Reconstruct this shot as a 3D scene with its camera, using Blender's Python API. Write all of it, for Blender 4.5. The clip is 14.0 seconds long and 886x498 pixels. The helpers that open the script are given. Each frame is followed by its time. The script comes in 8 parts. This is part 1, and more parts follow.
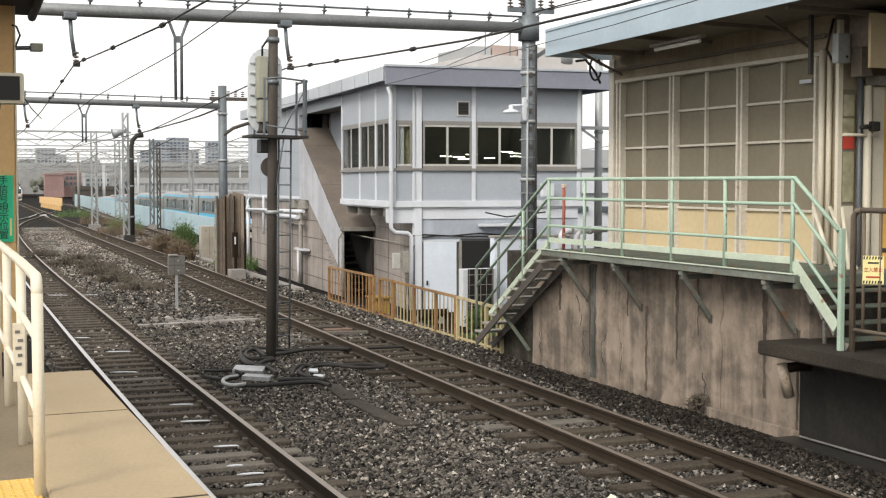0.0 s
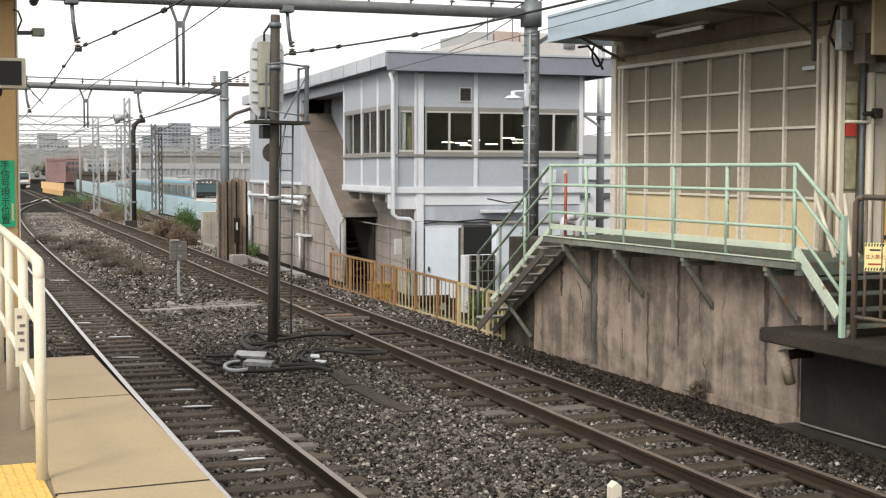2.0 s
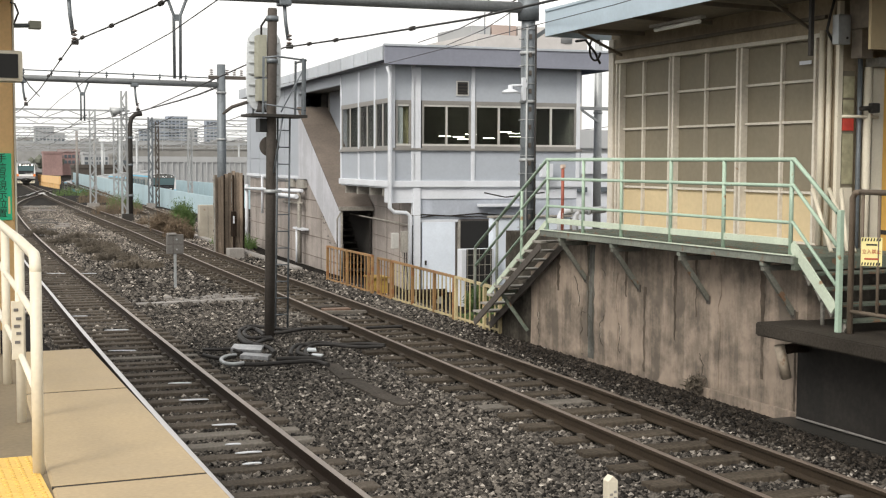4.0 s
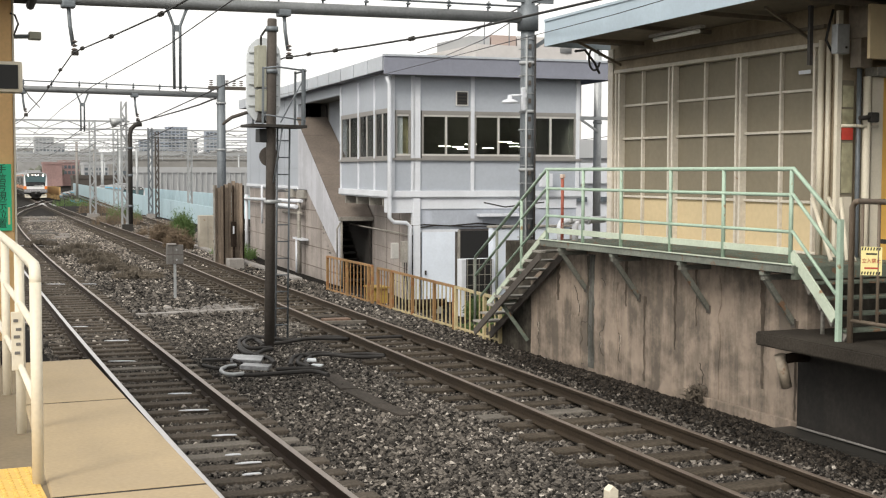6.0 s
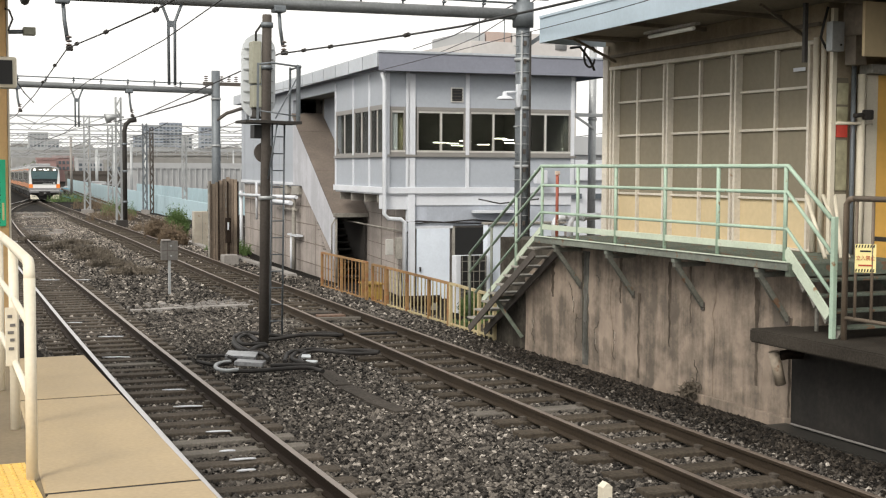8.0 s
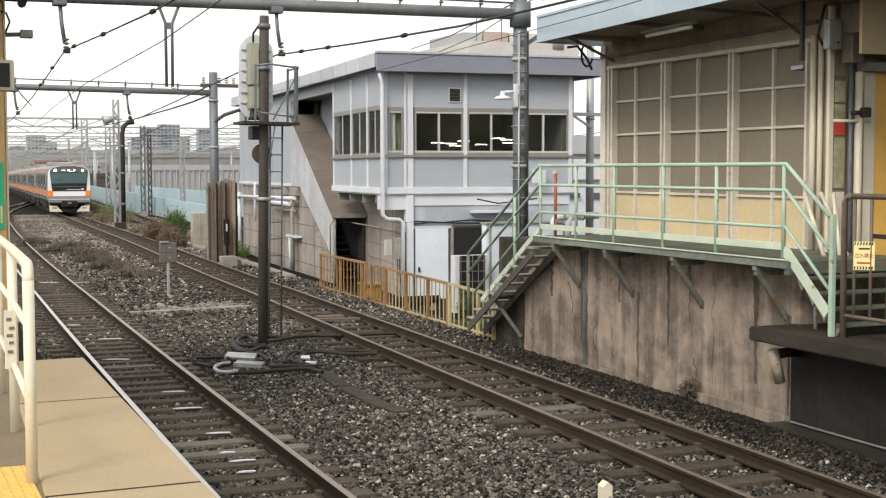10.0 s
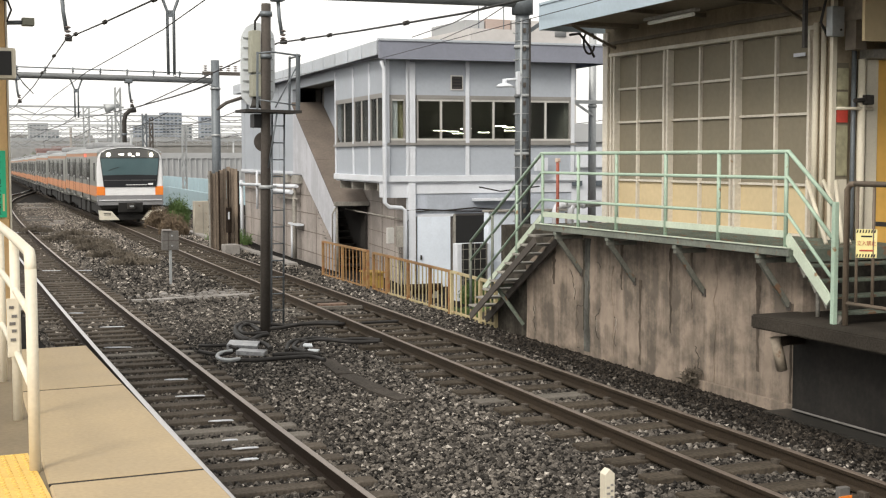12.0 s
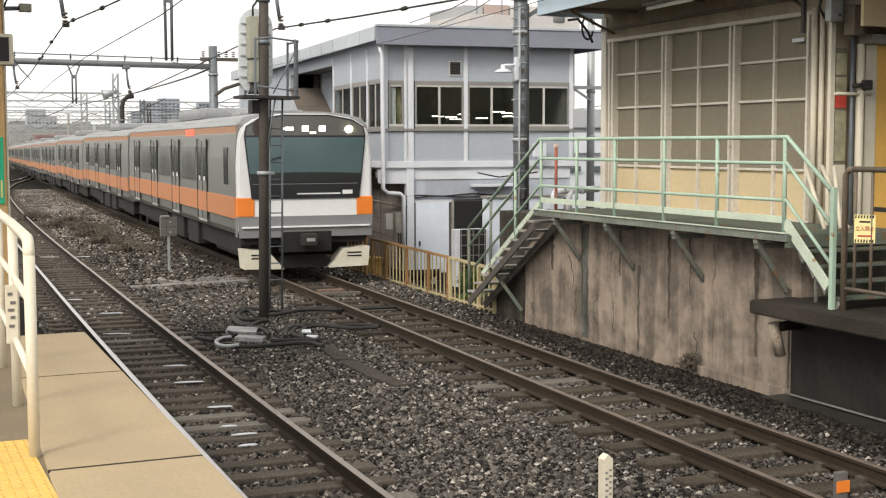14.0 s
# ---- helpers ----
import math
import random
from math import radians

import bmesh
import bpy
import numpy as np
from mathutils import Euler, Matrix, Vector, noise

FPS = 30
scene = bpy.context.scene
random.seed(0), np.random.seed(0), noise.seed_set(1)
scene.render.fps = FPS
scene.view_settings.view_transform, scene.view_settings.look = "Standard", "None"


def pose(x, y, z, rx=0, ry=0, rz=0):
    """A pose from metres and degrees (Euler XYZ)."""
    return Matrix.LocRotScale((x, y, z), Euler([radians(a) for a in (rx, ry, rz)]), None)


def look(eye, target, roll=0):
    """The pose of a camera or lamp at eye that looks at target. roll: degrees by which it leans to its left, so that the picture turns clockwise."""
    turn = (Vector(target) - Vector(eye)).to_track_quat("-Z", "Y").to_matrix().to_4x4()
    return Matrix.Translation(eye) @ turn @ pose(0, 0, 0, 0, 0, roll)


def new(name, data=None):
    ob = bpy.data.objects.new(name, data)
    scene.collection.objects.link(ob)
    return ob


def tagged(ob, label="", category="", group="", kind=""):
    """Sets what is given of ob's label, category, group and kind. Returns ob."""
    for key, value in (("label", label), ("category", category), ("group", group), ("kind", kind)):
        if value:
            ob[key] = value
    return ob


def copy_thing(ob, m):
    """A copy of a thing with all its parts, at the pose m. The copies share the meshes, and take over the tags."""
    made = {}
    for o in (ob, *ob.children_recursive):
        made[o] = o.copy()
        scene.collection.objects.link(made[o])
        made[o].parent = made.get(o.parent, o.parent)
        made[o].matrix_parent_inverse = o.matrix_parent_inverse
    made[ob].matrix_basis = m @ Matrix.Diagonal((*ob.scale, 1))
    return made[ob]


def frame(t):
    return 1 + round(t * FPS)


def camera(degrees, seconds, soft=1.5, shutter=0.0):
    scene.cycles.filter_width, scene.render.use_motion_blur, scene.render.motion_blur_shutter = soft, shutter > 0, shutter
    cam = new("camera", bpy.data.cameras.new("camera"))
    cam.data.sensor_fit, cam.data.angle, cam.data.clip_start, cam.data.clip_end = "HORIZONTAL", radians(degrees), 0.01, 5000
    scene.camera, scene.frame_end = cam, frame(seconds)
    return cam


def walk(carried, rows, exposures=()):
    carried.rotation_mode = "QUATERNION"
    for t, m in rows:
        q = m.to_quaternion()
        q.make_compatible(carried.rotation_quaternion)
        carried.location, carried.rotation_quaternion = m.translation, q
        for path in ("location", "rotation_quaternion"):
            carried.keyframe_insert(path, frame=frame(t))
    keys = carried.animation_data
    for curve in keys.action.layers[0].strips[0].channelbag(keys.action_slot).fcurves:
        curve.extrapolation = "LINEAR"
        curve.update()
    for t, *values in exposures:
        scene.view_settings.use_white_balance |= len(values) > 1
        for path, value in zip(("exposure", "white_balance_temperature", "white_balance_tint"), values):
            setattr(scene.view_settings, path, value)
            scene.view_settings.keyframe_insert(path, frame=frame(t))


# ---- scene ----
# A railway yard seen from a platform end. X points across the tracks, Y along them, z = 0 is the top of the rails.
EYE = (0.0, 0.0, 2.88)
cam = camera(37.65, 14.0, soft=1.2)
PATH = [  # seconds, heading east of north, tilt, roll
    (0.0, 23.478, -2.937, 0.000),
    (0.5, 23.439, -2.974, 0.011),
    (1.0, 23.369, -3.098, 0.065),
    (1.5, 23.367, -3.297, 0.076),
    (2.0, 23.403, -3.551, 0.131),
    (2.5, 23.466, -3.768, 0.193),
    (3.0, 23.501, -3.911, 0.240),
    (5.5, 23.569, -3.467, 0.203),
    (6.0, 23.547, -3.381, 0.150),
    (6.5, 23.573, -3.447, 0.138),
    (7.0, 23.616, -3.510, 0.175),
    (7.5, 23.723, -3.551, 0.210),
    (8.0, 23.782, -3.534, 0.277),
    (10.5, 23.877, -3.535, -0.150),
    (11.0, 23.906, -3.686, -0.144),
    (11.5, 23.850, -3.906, -0.163),
    (12.0, 23.745, -4.059, -0.124),
    (12.5, 23.711, -4.236, -0.083),
    (13.0, 23.740, -4.399, -0.052),
    (13.5, 23.802, -4.571, -0.115),
    (14.0, 23.812, -4.681, -0.189),
]
walk(cam, [(t, pose(*EYE, 90 + tilt, 0, -head) @ pose(0, 0, 0, 0, 0, roll)) for t, head, tilt, roll in PATH],
     exposures=[(0.0, 0.5, 6950, 10), (14.0, 0.5, 7050, 10)])

# ---- light: a bright overcast sky ----
world = bpy.data.worlds.new("overcast")
scene.world = world
world.use_nodes = True
wn = world.node_tree
sky = wn.nodes.new("ShaderNodeTexSky")
sky.sky_type, sky.sun_disc = "NISHITA", False
sky.sun_elevation, sky.sun_rotation = radians(39), radians(233)
sky.air_density, sky.dust_density = 1.0, 4.0
grey = wn.nodes.new("ShaderNodeHueSaturation")
grey.inputs["Saturation"].default_value = 0.10
cloud = wn.nodes.new("ShaderNodeMixRGB")
cloud.inputs[0].default_value = 0.72
cloud.inputs[2].default_value = (8.4, 8.6, 8.8, 1)
wn.links.new(sky.outputs[0], grey.inputs["Color"])
wn.links.new(grey.outputs[0], cloud.inputs[1])
wn.links.new(cloud.outputs[0], wn.nodes["Background"].inputs["Color"])
wn.nodes["Background"].inputs["Strength"].default_value = 0.13
sun = new("sun", bpy.data.lights.new("sun", "SUN"))
sun.data.energy, sun.data.angle, sun.data.color = 1.5, radians(18), (1.0, 0.97, 0.93)
sun.matrix_world = look((-24, -18, 24), (0, 0, 0))


# ---- materials ----
def mat(name, base, rough=0.7, metal=0.0, grain=(30.0, 0.12), stain=(0.6, 0.25), stain_col=None, bump=0.15, streak=False,
        vary=0.0, rust=None, rust_at=0.6, emit=None, strength=0.0, spec=0.4):
    """A surface with fine grain, large stains, optional vertical streaks, rust patches and piece-to-piece variation."""
    m = bpy.data.materials.new(name)
    m.use_nodes = True
    nt = m.node_tree
    N, L = nt.nodes, nt.links
    p = N["Principled BSDF"]
    p.inputs["Metallic"].default_value = metal
    p.inputs["Specular IOR Level"].default_value = spec
    co = N.new("ShaderNodeTexCoord")
    mp = N.new("ShaderNodeMapping")
    L.new(co.outputs["Object"], mp.inputs[0])
    fine = N.new("ShaderNodeTexNoise")
    fine.inputs["Scale"].default_value, fine.inputs["Detail"].default_value = grain[0], 6
    L.new(co.outputs["Object"], fine.inputs["Vector"])
    big = N.new("ShaderNodeTexNoise")
    big.inputs["Scale"].default_value, big.inputs["Detail"].default_value = stain[0], 8
    big.inputs["Roughness"].default_value = 0.65
    if streak:
        mp.inputs["Scale"].default_value = (2.0, 2.0, 0.10)
    L.new(mp.outputs[0], big.inputs["Vector"])
    field = big.outputs[0]
    if streak:
        blot = N.new("ShaderNodeTexNoise")
        blot.inputs["Scale"].default_value, blot.inputs["Detail"].default_value = stain[0] * 0.9, 9
        blot.inputs["Roughness"].default_value = 0.7
        L.new(co.outputs["Object"], blot.inputs["Vector"])
        half = N.new("ShaderNodeMixRGB")
        half.inputs[0].default_value = 0.55
        L.new(big.outputs[0], half.inputs[1])
        L.new(blot.outputs[0], half.inputs[2])
        field = half.outputs[0]
    r1 = N.new("ShaderNodeValToRGB")
    r1.color_ramp.elements[0].position, r1.color_ramp.elements[1].position = (0.455, 0.555) if streak else (0.38, 0.68)
    L.new(field, r1.inputs[0])
    dark = stain_col or tuple(c * (1 - stain[1]) for c in base)
    mix = N.new("ShaderNodeMixRGB")
    mix.inputs[1].default_value, mix.inputs[2].default_value = (*dark, 1), (*base, 1)
    L.new(r1.outputs[0], mix.inputs[0])
    g = N.new("ShaderNodeMixRGB")
    g.blend_type, g.inputs[0].default_value = "MULTIPLY", 1.0
    r2 = N.new("ShaderNodeValToRGB")
    r2.color_ramp.elements[0].position, r2.color_ramp.elements[1].position = 0.3, 0.7
    lo = 1 - grain[1] * 2
    r2.color_ramp.elements[0].color, r2.color_ramp.elements[1].color = (lo, lo, lo, 1), (1, 1, 1, 1)
    L.new(fine.outputs[0], r2.inputs[0])
    L.new(mix.outputs[0], g.inputs[1])
    L.new(r2.outputs[0], g.inputs[2])
    out = g.outputs[0]
    if rust:
        rn = N.new("ShaderNodeTexNoise")
        rn.inputs["Scale"].default_value, rn.inputs["Detail"].default_value = 7.0, 8
        L.new(co.outputs["Object"], rn.inputs["Vector"])
        rr = N.new("ShaderNodeValToRGB")
        rr.color_ramp.elements[0].position, rr.color_ramp.elements[1].position = rust_at, rust_at + 0.06
        L.new(rn.outputs[0], rr.inputs[0])
        rm = N.new("ShaderNodeMixRGB")
        rm.inputs[2].default_value = (*rust, 1)
        L.new(rr.outputs[0], rm.inputs[0])
        L.new(out, rm.inputs[1])
        out = rm.outputs[0]
    if vary:
        oi = N.new("ShaderNodeObjectInfo")
        ge = N.new("ShaderNodeNewGeometry")
        ad = N.new("ShaderNodeMath")
        ad.operation = "ADD"
        L.new(oi.outputs["Random"], ad.inputs[0])
        L.new(ge.outputs["Random Per Island"], ad.inputs[1])
        mr = N.new("ShaderNodeMapRange")
        mr.inputs["From Max"].default_value = 2.0
        mr.inputs["To Min"].default_value, mr.inputs["To Max"].default_value = 1 - vary, 1 + vary
        L.new(ad.outputs[0], mr.inputs["Value"])
        vm = N.new("ShaderNodeMixRGB")
        vm.blend_type, vm.inputs[0].default_value = "MULTIPLY", 1.0
        L.new(out, vm.inputs[1])
        L.new(mr.outputs[0], vm.inputs[2])
        out = vm.outputs[0]
    L.new(out, p.inputs["Base Color"])
    rr_ = N.new("ShaderNodeMapRange")
    rr_.inputs["To Min"].default_value, rr_.inputs["To Max"].default_value = max(rough - 0.12, 0.03), min(rough + 0.12, 1)
    L.new(big.outputs[0], rr_.inputs["Value"])
    L.new(rr_.outputs[0], p.inputs["Roughness"])
    if bump:
        b = N.new("ShaderNodeBump")
        b.inputs["Strength"].default_value, b.inputs["Distance"].default_value = bump, 0.01
        L.new(fine.outputs[0], b.inputs["Height"])
        L.new(b.outputs[0], p.inputs["Normal"])
    if emit:
        p.inputs["Emission Color"].default_value, p.inputs["Emission Strength"].default_value = (*emit, 1), strength
    return m


def glass_mat(name, tint, rough=0.03, ior=1.15):
    m = bpy.data.materials.new(name)
    m.use_nodes = True
    nt = m.node_tree
    p = nt.nodes["Principled BSDF"]
    p.inputs["Base Color"].default_value = (*tint, 1)
    p.inputs["Roughness"].default_value = rough
    p.inputs["Transmission Weight"].default_value = 1.0
    p.inputs["IOR"].default_value = ior
    p.inputs["Specular IOR Level"].default_value = 0.6
    return m


# Bed kept near black: shadow between the stones put into colour
M_BALLAST = mat("ballast_bed", (0.026, 0.023, 0.020), 0.95, grain=(55, 0.35), stain=(0.5, 0.35), bump=0.9, spec=0.08)
M_STONE = mat("ballast_stone", (0.170, 0.160, 0.149), 0.7, grain=(60, 0.22), stain=(0.35, 0.4), bump=0.2, vary=0.75, spec=0.08)
M_STONE_F = mat("brown_weathered_stone", (0.29, 0.268, 0.245), 0.75, grain=(40, 0.2), stain=(0.12, 0.35), bump=0.2, vary=0.7, spec=0.08)
M_STONE_D = mat("sooty_stone", (0.055, 0.049, 0.043), 0.6, grain=(60, 0.2), stain=(0.5, 0.4), bump=0.2, vary=0.7, spec=0.08)


def uneven_stones(m, dark, light):
    """Gives each stone its own tone: most dull, a few pale."""
    nt = m.node_tree
    p = nt.nodes["Principled BSDF"]
    src = p.inputs["Base Color"].links[0].from_socket
    ge = nt.nodes.new("ShaderNodeNewGeometry")
    rp = nt.nodes.new("ShaderNodeValToRGB")
    e = rp.color_ramp.elements
    e[0].position, e[0].color = 0.0, (dark, dark, dark, 1)
    e[1].position, e[1].color = 1.0, (light, light * 0.97, light * 0.93, 1)
    q = e.new(0.55)
    q.color = (0.74, 0.71, 0.68, 1)
    q = e.new(0.92)
    q.color = (1.15, 1.09, 1.02, 1)
    mx = nt.nodes.new("ShaderNodeMixRGB")
    mx.blend_type, mx.inputs[0].default_value = "MULTIPLY", 1.0
    nt.links.new(ge.outputs["Random Per Island"], rp.inputs[0])
    nt.links.new(src, mx.inputs[1])
    nt.links.new(rp.outputs[0], mx.inputs[2])
    nt.links.new(mx.outputs[0], p.inputs["Base Color"])


uneven_stones(M_STONE, 0.12, 3.1)
uneven_stones(M_STONE_D, 0.3, 2.2)
uneven_stones(M_STONE_F, 0.35, 1.9)
M_CESS = mat("dark_cinder", (0.046, 0.039, 0.033), 0.95, grain=(45, 0.3), stain=(0.9, 0.4), bump=0.9, spec=0.08)
M_RAILTOP_R = mat("half_worn_rail_head", (0.36, 0.31, 0.27), 0.45, 0.8, grain=(90, 0.1), stain=(2, 0.2), bump=0.03)
M_RAILTOP_B = mat("dull_rail_head", (0.24, 0.19, 0.155), 0.5, 0.5, grain=(90, 0.1), stain=(2, 0.2), bump=0.05)
M_RAILTOP = mat("polished_rail_head", (0.62, 0.60, 0.60), 0.33, 1.0, grain=(90, 0.08), stain=(2, 0.15), bump=0.02)
M_RAIL = mat("rusty_rail", (0.036, 0.024, 0.017), 0.8, 0.2, grain=(60, 0.25), stain=(1.2, 0.3), bump=0.3, spec=0.2)
# Lighter copy of rusty_rail: light on the web put into colour
M_RAIL_B = mat("lit_brown_rusty_rail", (0.064, 0.046, 0.030), 0.75, 0.2, grain=(60, 0.25), stain=(1.2, 0.35), bump=0.3, spec=0.25)
M_CLIP = mat("worn_rail_clip", (0.17, 0.145, 0.12), 0.7, 0.3, grain=(60, 0.25), stain=(3.0, 0.4), bump=0.2)
M_SLEEPER = mat("weathered_sleeper", (0.118, 0.10, 0.082), 0.9, grain=(28, 0.25), stain=(2.0, 0.35), bump=0.5, vary=0.3, spec=0.08)
M_SLEEPER_TAN = mat("tan_timber_sleeper", (0.10, 0.083, 0.065), 0.9, grain=(24, 0.25), stain=(1.6, 0.4), bump=0.5, vary=0.35, spec=0.08)
M_SLEEPER_PALE = mat("pale_sleeper", (0.22, 0.20, 0.175), 0.9, grain=(28, 0.2), stain=(2.0, 0.3), bump=0.5, spec=0.08)
# Warm station light is put into the slab's tan; no lamps here
M_PLATFORM = mat("warm_lit_platform_slab", (0.40, 0.305, 0.182), 0.62, grain=(35, 0.07), stain=(1.1, 0.16), bump=0.12, vary=0.08)
M_PLATSIDE = mat("platform_side_concrete", (0.16, 0.145, 0.125), 0.9, grain=(20, 0.15), stain=(0.7, 0.4), streak=True, bump=0.3)
M_PLATTOP = mat("old_platform_asphalt", (0.062, 0.054, 0.045), 0.85, grain=(40, 0.2), stain=(0.8, 0.35), bump=0.4, spec=0.08)
M_TACTILE = mat("yellow_tactile_tile", (0.78, 0.50, 0.13), 0.6, grain=(35, 0.08), stain=(2.0, 0.15), bump=0.15)
M_TAN = mat("tan_cabinet_paint", (0.46, 0.42, 0.35), 0.5, grain=(30, 0.06), stain=(1.5, 0.25), bump=0.05, rust=(0.25, 0.15, 0.09), rust_at=0.66)
M_CREAM = mat("cream_paint", (0.74, 0.68, 0.55), 0.45, grain=(40, 0.04), stain=(1.5, 0.14), bump=0.05, rust=(0.30, 0.2, 0.1), rust_at=0.72)
M_ORANGE_COL = mat("orange_paint", (0.84, 0.54, 0.25), 0.55, grain=(30, 0.05), stain=(1.5, 0.15), bump=0.08, rust=(0.3, 0.13, 0.05), rust_at=0.70)
M_RETAIN = mat("stained_concrete", (0.33, 0.265, 0.212), 0.92, grain=(5, 0.13), stain=(1.3, 0.55), stain_col=(0.145, 0.12, 0.097), streak=True, bump=0.25)
M_DRIP = mat("brown_drip_stain", (0.15, 0.122, 0.098), 0.9, grain=(8, 0.2), stain=(1.5, 0.4), streak=True, bump=0.2, spec=0.1)
M_SEEP = mat("grey_green_seepage", (0.155, 0.155, 0.14), 0.8, grain=(8, 0.2), stain=(1.5, 0.5), streak=True, bump=0.2, spec=0.2)
M_LIP = mat("pale_broken_edge", (0.46, 0.40, 0.34), 0.9, grain=(20, 0.15), stain=(3.0, 0.3), bump=0.2)
# For seepage and cracks, and for shade painted under the stairs
M_RETAIN_D = mat("damp_and_shaded_concrete", (0.10, 0.09, 0.075), 0.9, grain=(14, 0.2), stain=(0.9, 0.5), streak=True, bump=0.35, spec=0.08)
M_GREEN = mat("mint_green_paint", (0.42, 0.56, 0.45), 0.5, grain=(30, 0.06), stain=(1.5, 0.22), bump=0.08, rust=(0.26, 0.17, 0.09), rust_at=0.66)
M_TOE = mat("pale_green_board", (0.58, 0.66, 0.54), 0.55, grain=(30, 0.06), stain=(1.2, 0.2), bump=0.08, rust=(0.30, 0.2, 0.12), rust_at=0.66)
M_GREEN_DULL = mat("dirty_green_steel", (0.16, 0.19, 0.15), 0.7, grain=(30, 0.15), stain=(1.5, 0.4), bump=0.2, rust=(0.17, 0.10, 0.06), rust_at=0.58)
M_STEP = mat("worn_step", (0.40, 0.38, 0.34), 0.8, grain=(25, 0.15), stain=(1.6, 0.4), bump=0.2)
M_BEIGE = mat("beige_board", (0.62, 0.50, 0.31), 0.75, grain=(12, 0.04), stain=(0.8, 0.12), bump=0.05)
# Darker copy of beige_board: shade under the eave put into colour
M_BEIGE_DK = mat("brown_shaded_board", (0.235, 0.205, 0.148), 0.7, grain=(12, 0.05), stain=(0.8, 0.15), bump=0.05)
M_WALLB = mat("dingy_plaster", (0.40, 0.33, 0.235), 0.85, grain=(18, 0.1), stain=(0.7, 0.3), streak=True, bump=0.2)
M_MULLION = mat("pale_window_frame", (0.70, 0.65, 0.56), 0.6, grain=(20, 0.08), stain=(1.0, 0.2), bump=0.08, rust=(0.3, 0.19, 0.1), rust_at=0.70)
M_SOFFIT = mat("grimy_brown_soffit", (0.25, 0.21, 0.168), 0.85, grain=(14, 0.12), stain=(0.8, 0.35), bump=0.15)
M_EDGE = mat("weathered_green_channel", (0.25, 0.275, 0.235), 0.65, grain=(25, 0.12), stain=(1.5, 0.4), bump=0.15, rust=(0.17, 0.11, 0.07), rust_at=0.60)
M_BRACKET = mat("grey_green_bracket", (0.21, 0.215, 0.185), 0.75, grain=(30, 0.15), stain=(1.5, 0.35), bump=0.2, rust=(0.17, 0.10, 0.06), rust_at=0.62)
M_BLUEROOF = mat("pale_blue_fascia", (0.42, 0.52, 0.60), 0.5, grain=(20, 0.04), stain=(0.8, 0.12), bump=0.04)
M_DARKSTEEL = mat("dark_steel", (0.06, 0.055, 0.05), 0.7, 0.3, grain=(30, 0.2), stain=(1.2, 0.3), bump=0.15)
M_TOWER = mat("pale_grey_panel", (0.385, 0.42, 0.47), 0.55, grain=(12, 0.03), stain=(0.8, 0.10), bump=0.04)
M_TOWER_LOW = mat("grimy_concrete_panel", (0.36, 0.32, 0.295), 0.85, grain=(14, 0.08), stain=(0.7, 0.28), streak=True, bump=0.15)
M_TOWER_LOWF = mat("grey_lower_wall", (0.46, 0.50, 0.57), 0.7, grain=(14, 0.05), stain=(0.8, 0.2), streak=True, bump=0.08)
M_WHITE = mat("white_paint", (0.66, 0.69, 0.74), 0.5, grain=(20, 0.03), stain=(1.0, 0.12), bump=0.04)
M_DOOR = mat("pale_blue_white_door", (0.72, 0.79, 0.88), 0.45, grain=(20, 0.03), stain=(0.8, 0.14), bump=0.03)
M_CORNICE = mat("grey_fascia", (0.235, 0.25, 0.305), 0.6, grain=(12, 0.04), stain=(0.7, 0.15), bump=0.05)
M_ZINC = mat("zinc_flashing", (0.43, 0.465, 0.51), 0.4, 0.2, grain=(12, 0.05), stain=(0.7, 0.18), bump=0.05, vary=0.22)
M_ALU = mat("aluminium_frame", (0.30, 0.29, 0.275), 0.5, 0.3, grain=(25, 0.06), stain=(1.2, 0.15), bump=0.05)
M_ALU_L = mat("bright_aluminium", (0.62, 0.61, 0.58), 0.45, 0.3, grain=(25, 0.05), stain=(1.2, 0.15), bump=0.05)
M_STAIRSIDE = mat("stained_pale_panel", (0.50, 0.51, 0.55), 0.6, grain=(12, 0.04), stain=(0.9, 0.22), streak=True, bump=0.06, rust=(0.34, 0.24, 0.19), rust_at=0.72)
M_CHUTE = mat("brown_stair_roof", (0.20, 0.165, 0.14), 0.85, grain=(16, 0.1), stain=(0.8, 0.3), bump=0.15)
M_BLIND = mat("dark_curtain", (0.085, 0.085, 0.08), 0.9, grain=(10, 0.1), stain=(2.0, 0.4), streak=True, bump=0.1)
M_ROOM = mat("dim_interior", (0.21, 0.215, 0.195), 0.9, grain=(6, 0.1), stain=(0.6, 0.3))
M_GLASS = glass_mat("window_glass", (0.55, 0.58, 0.55))
# Very low IOR keeps the bright sky's reflection off the side panes
M_GLASS_SIDE = glass_mat("weak_reflection_side_glass", (0.50, 0.52, 0.50), 0.05, 1.04)
# Stands in for mirrored lights; its strong glow also brightens the room
M_GLOW_STRIP = mat("glowing_window_strip", (0.9, 0.9, 0.85), 0.4, emit=(1.0, 0.96, 0.86), strength=22.0)
M_TUBE_OFF = mat("unlit_tube", (0.75, 0.74, 0.70), 0.4, grain=(20, 0.04), stain=(1.0, 0.1), bump=0.0)
M_GALV = mat("galvanised_steel", (0.20, 0.225, 0.245), 0.55, 0.45, grain=(20, 0.1), stain=(1.2, 0.25), bump=0.08)
M_GALV_M = mat("grey_galvanised_tube", (0.30, 0.315, 0.32), 0.5, 0.35, grain=(20, 0.1), stain=(1.0, 0.3), bump=0.08)
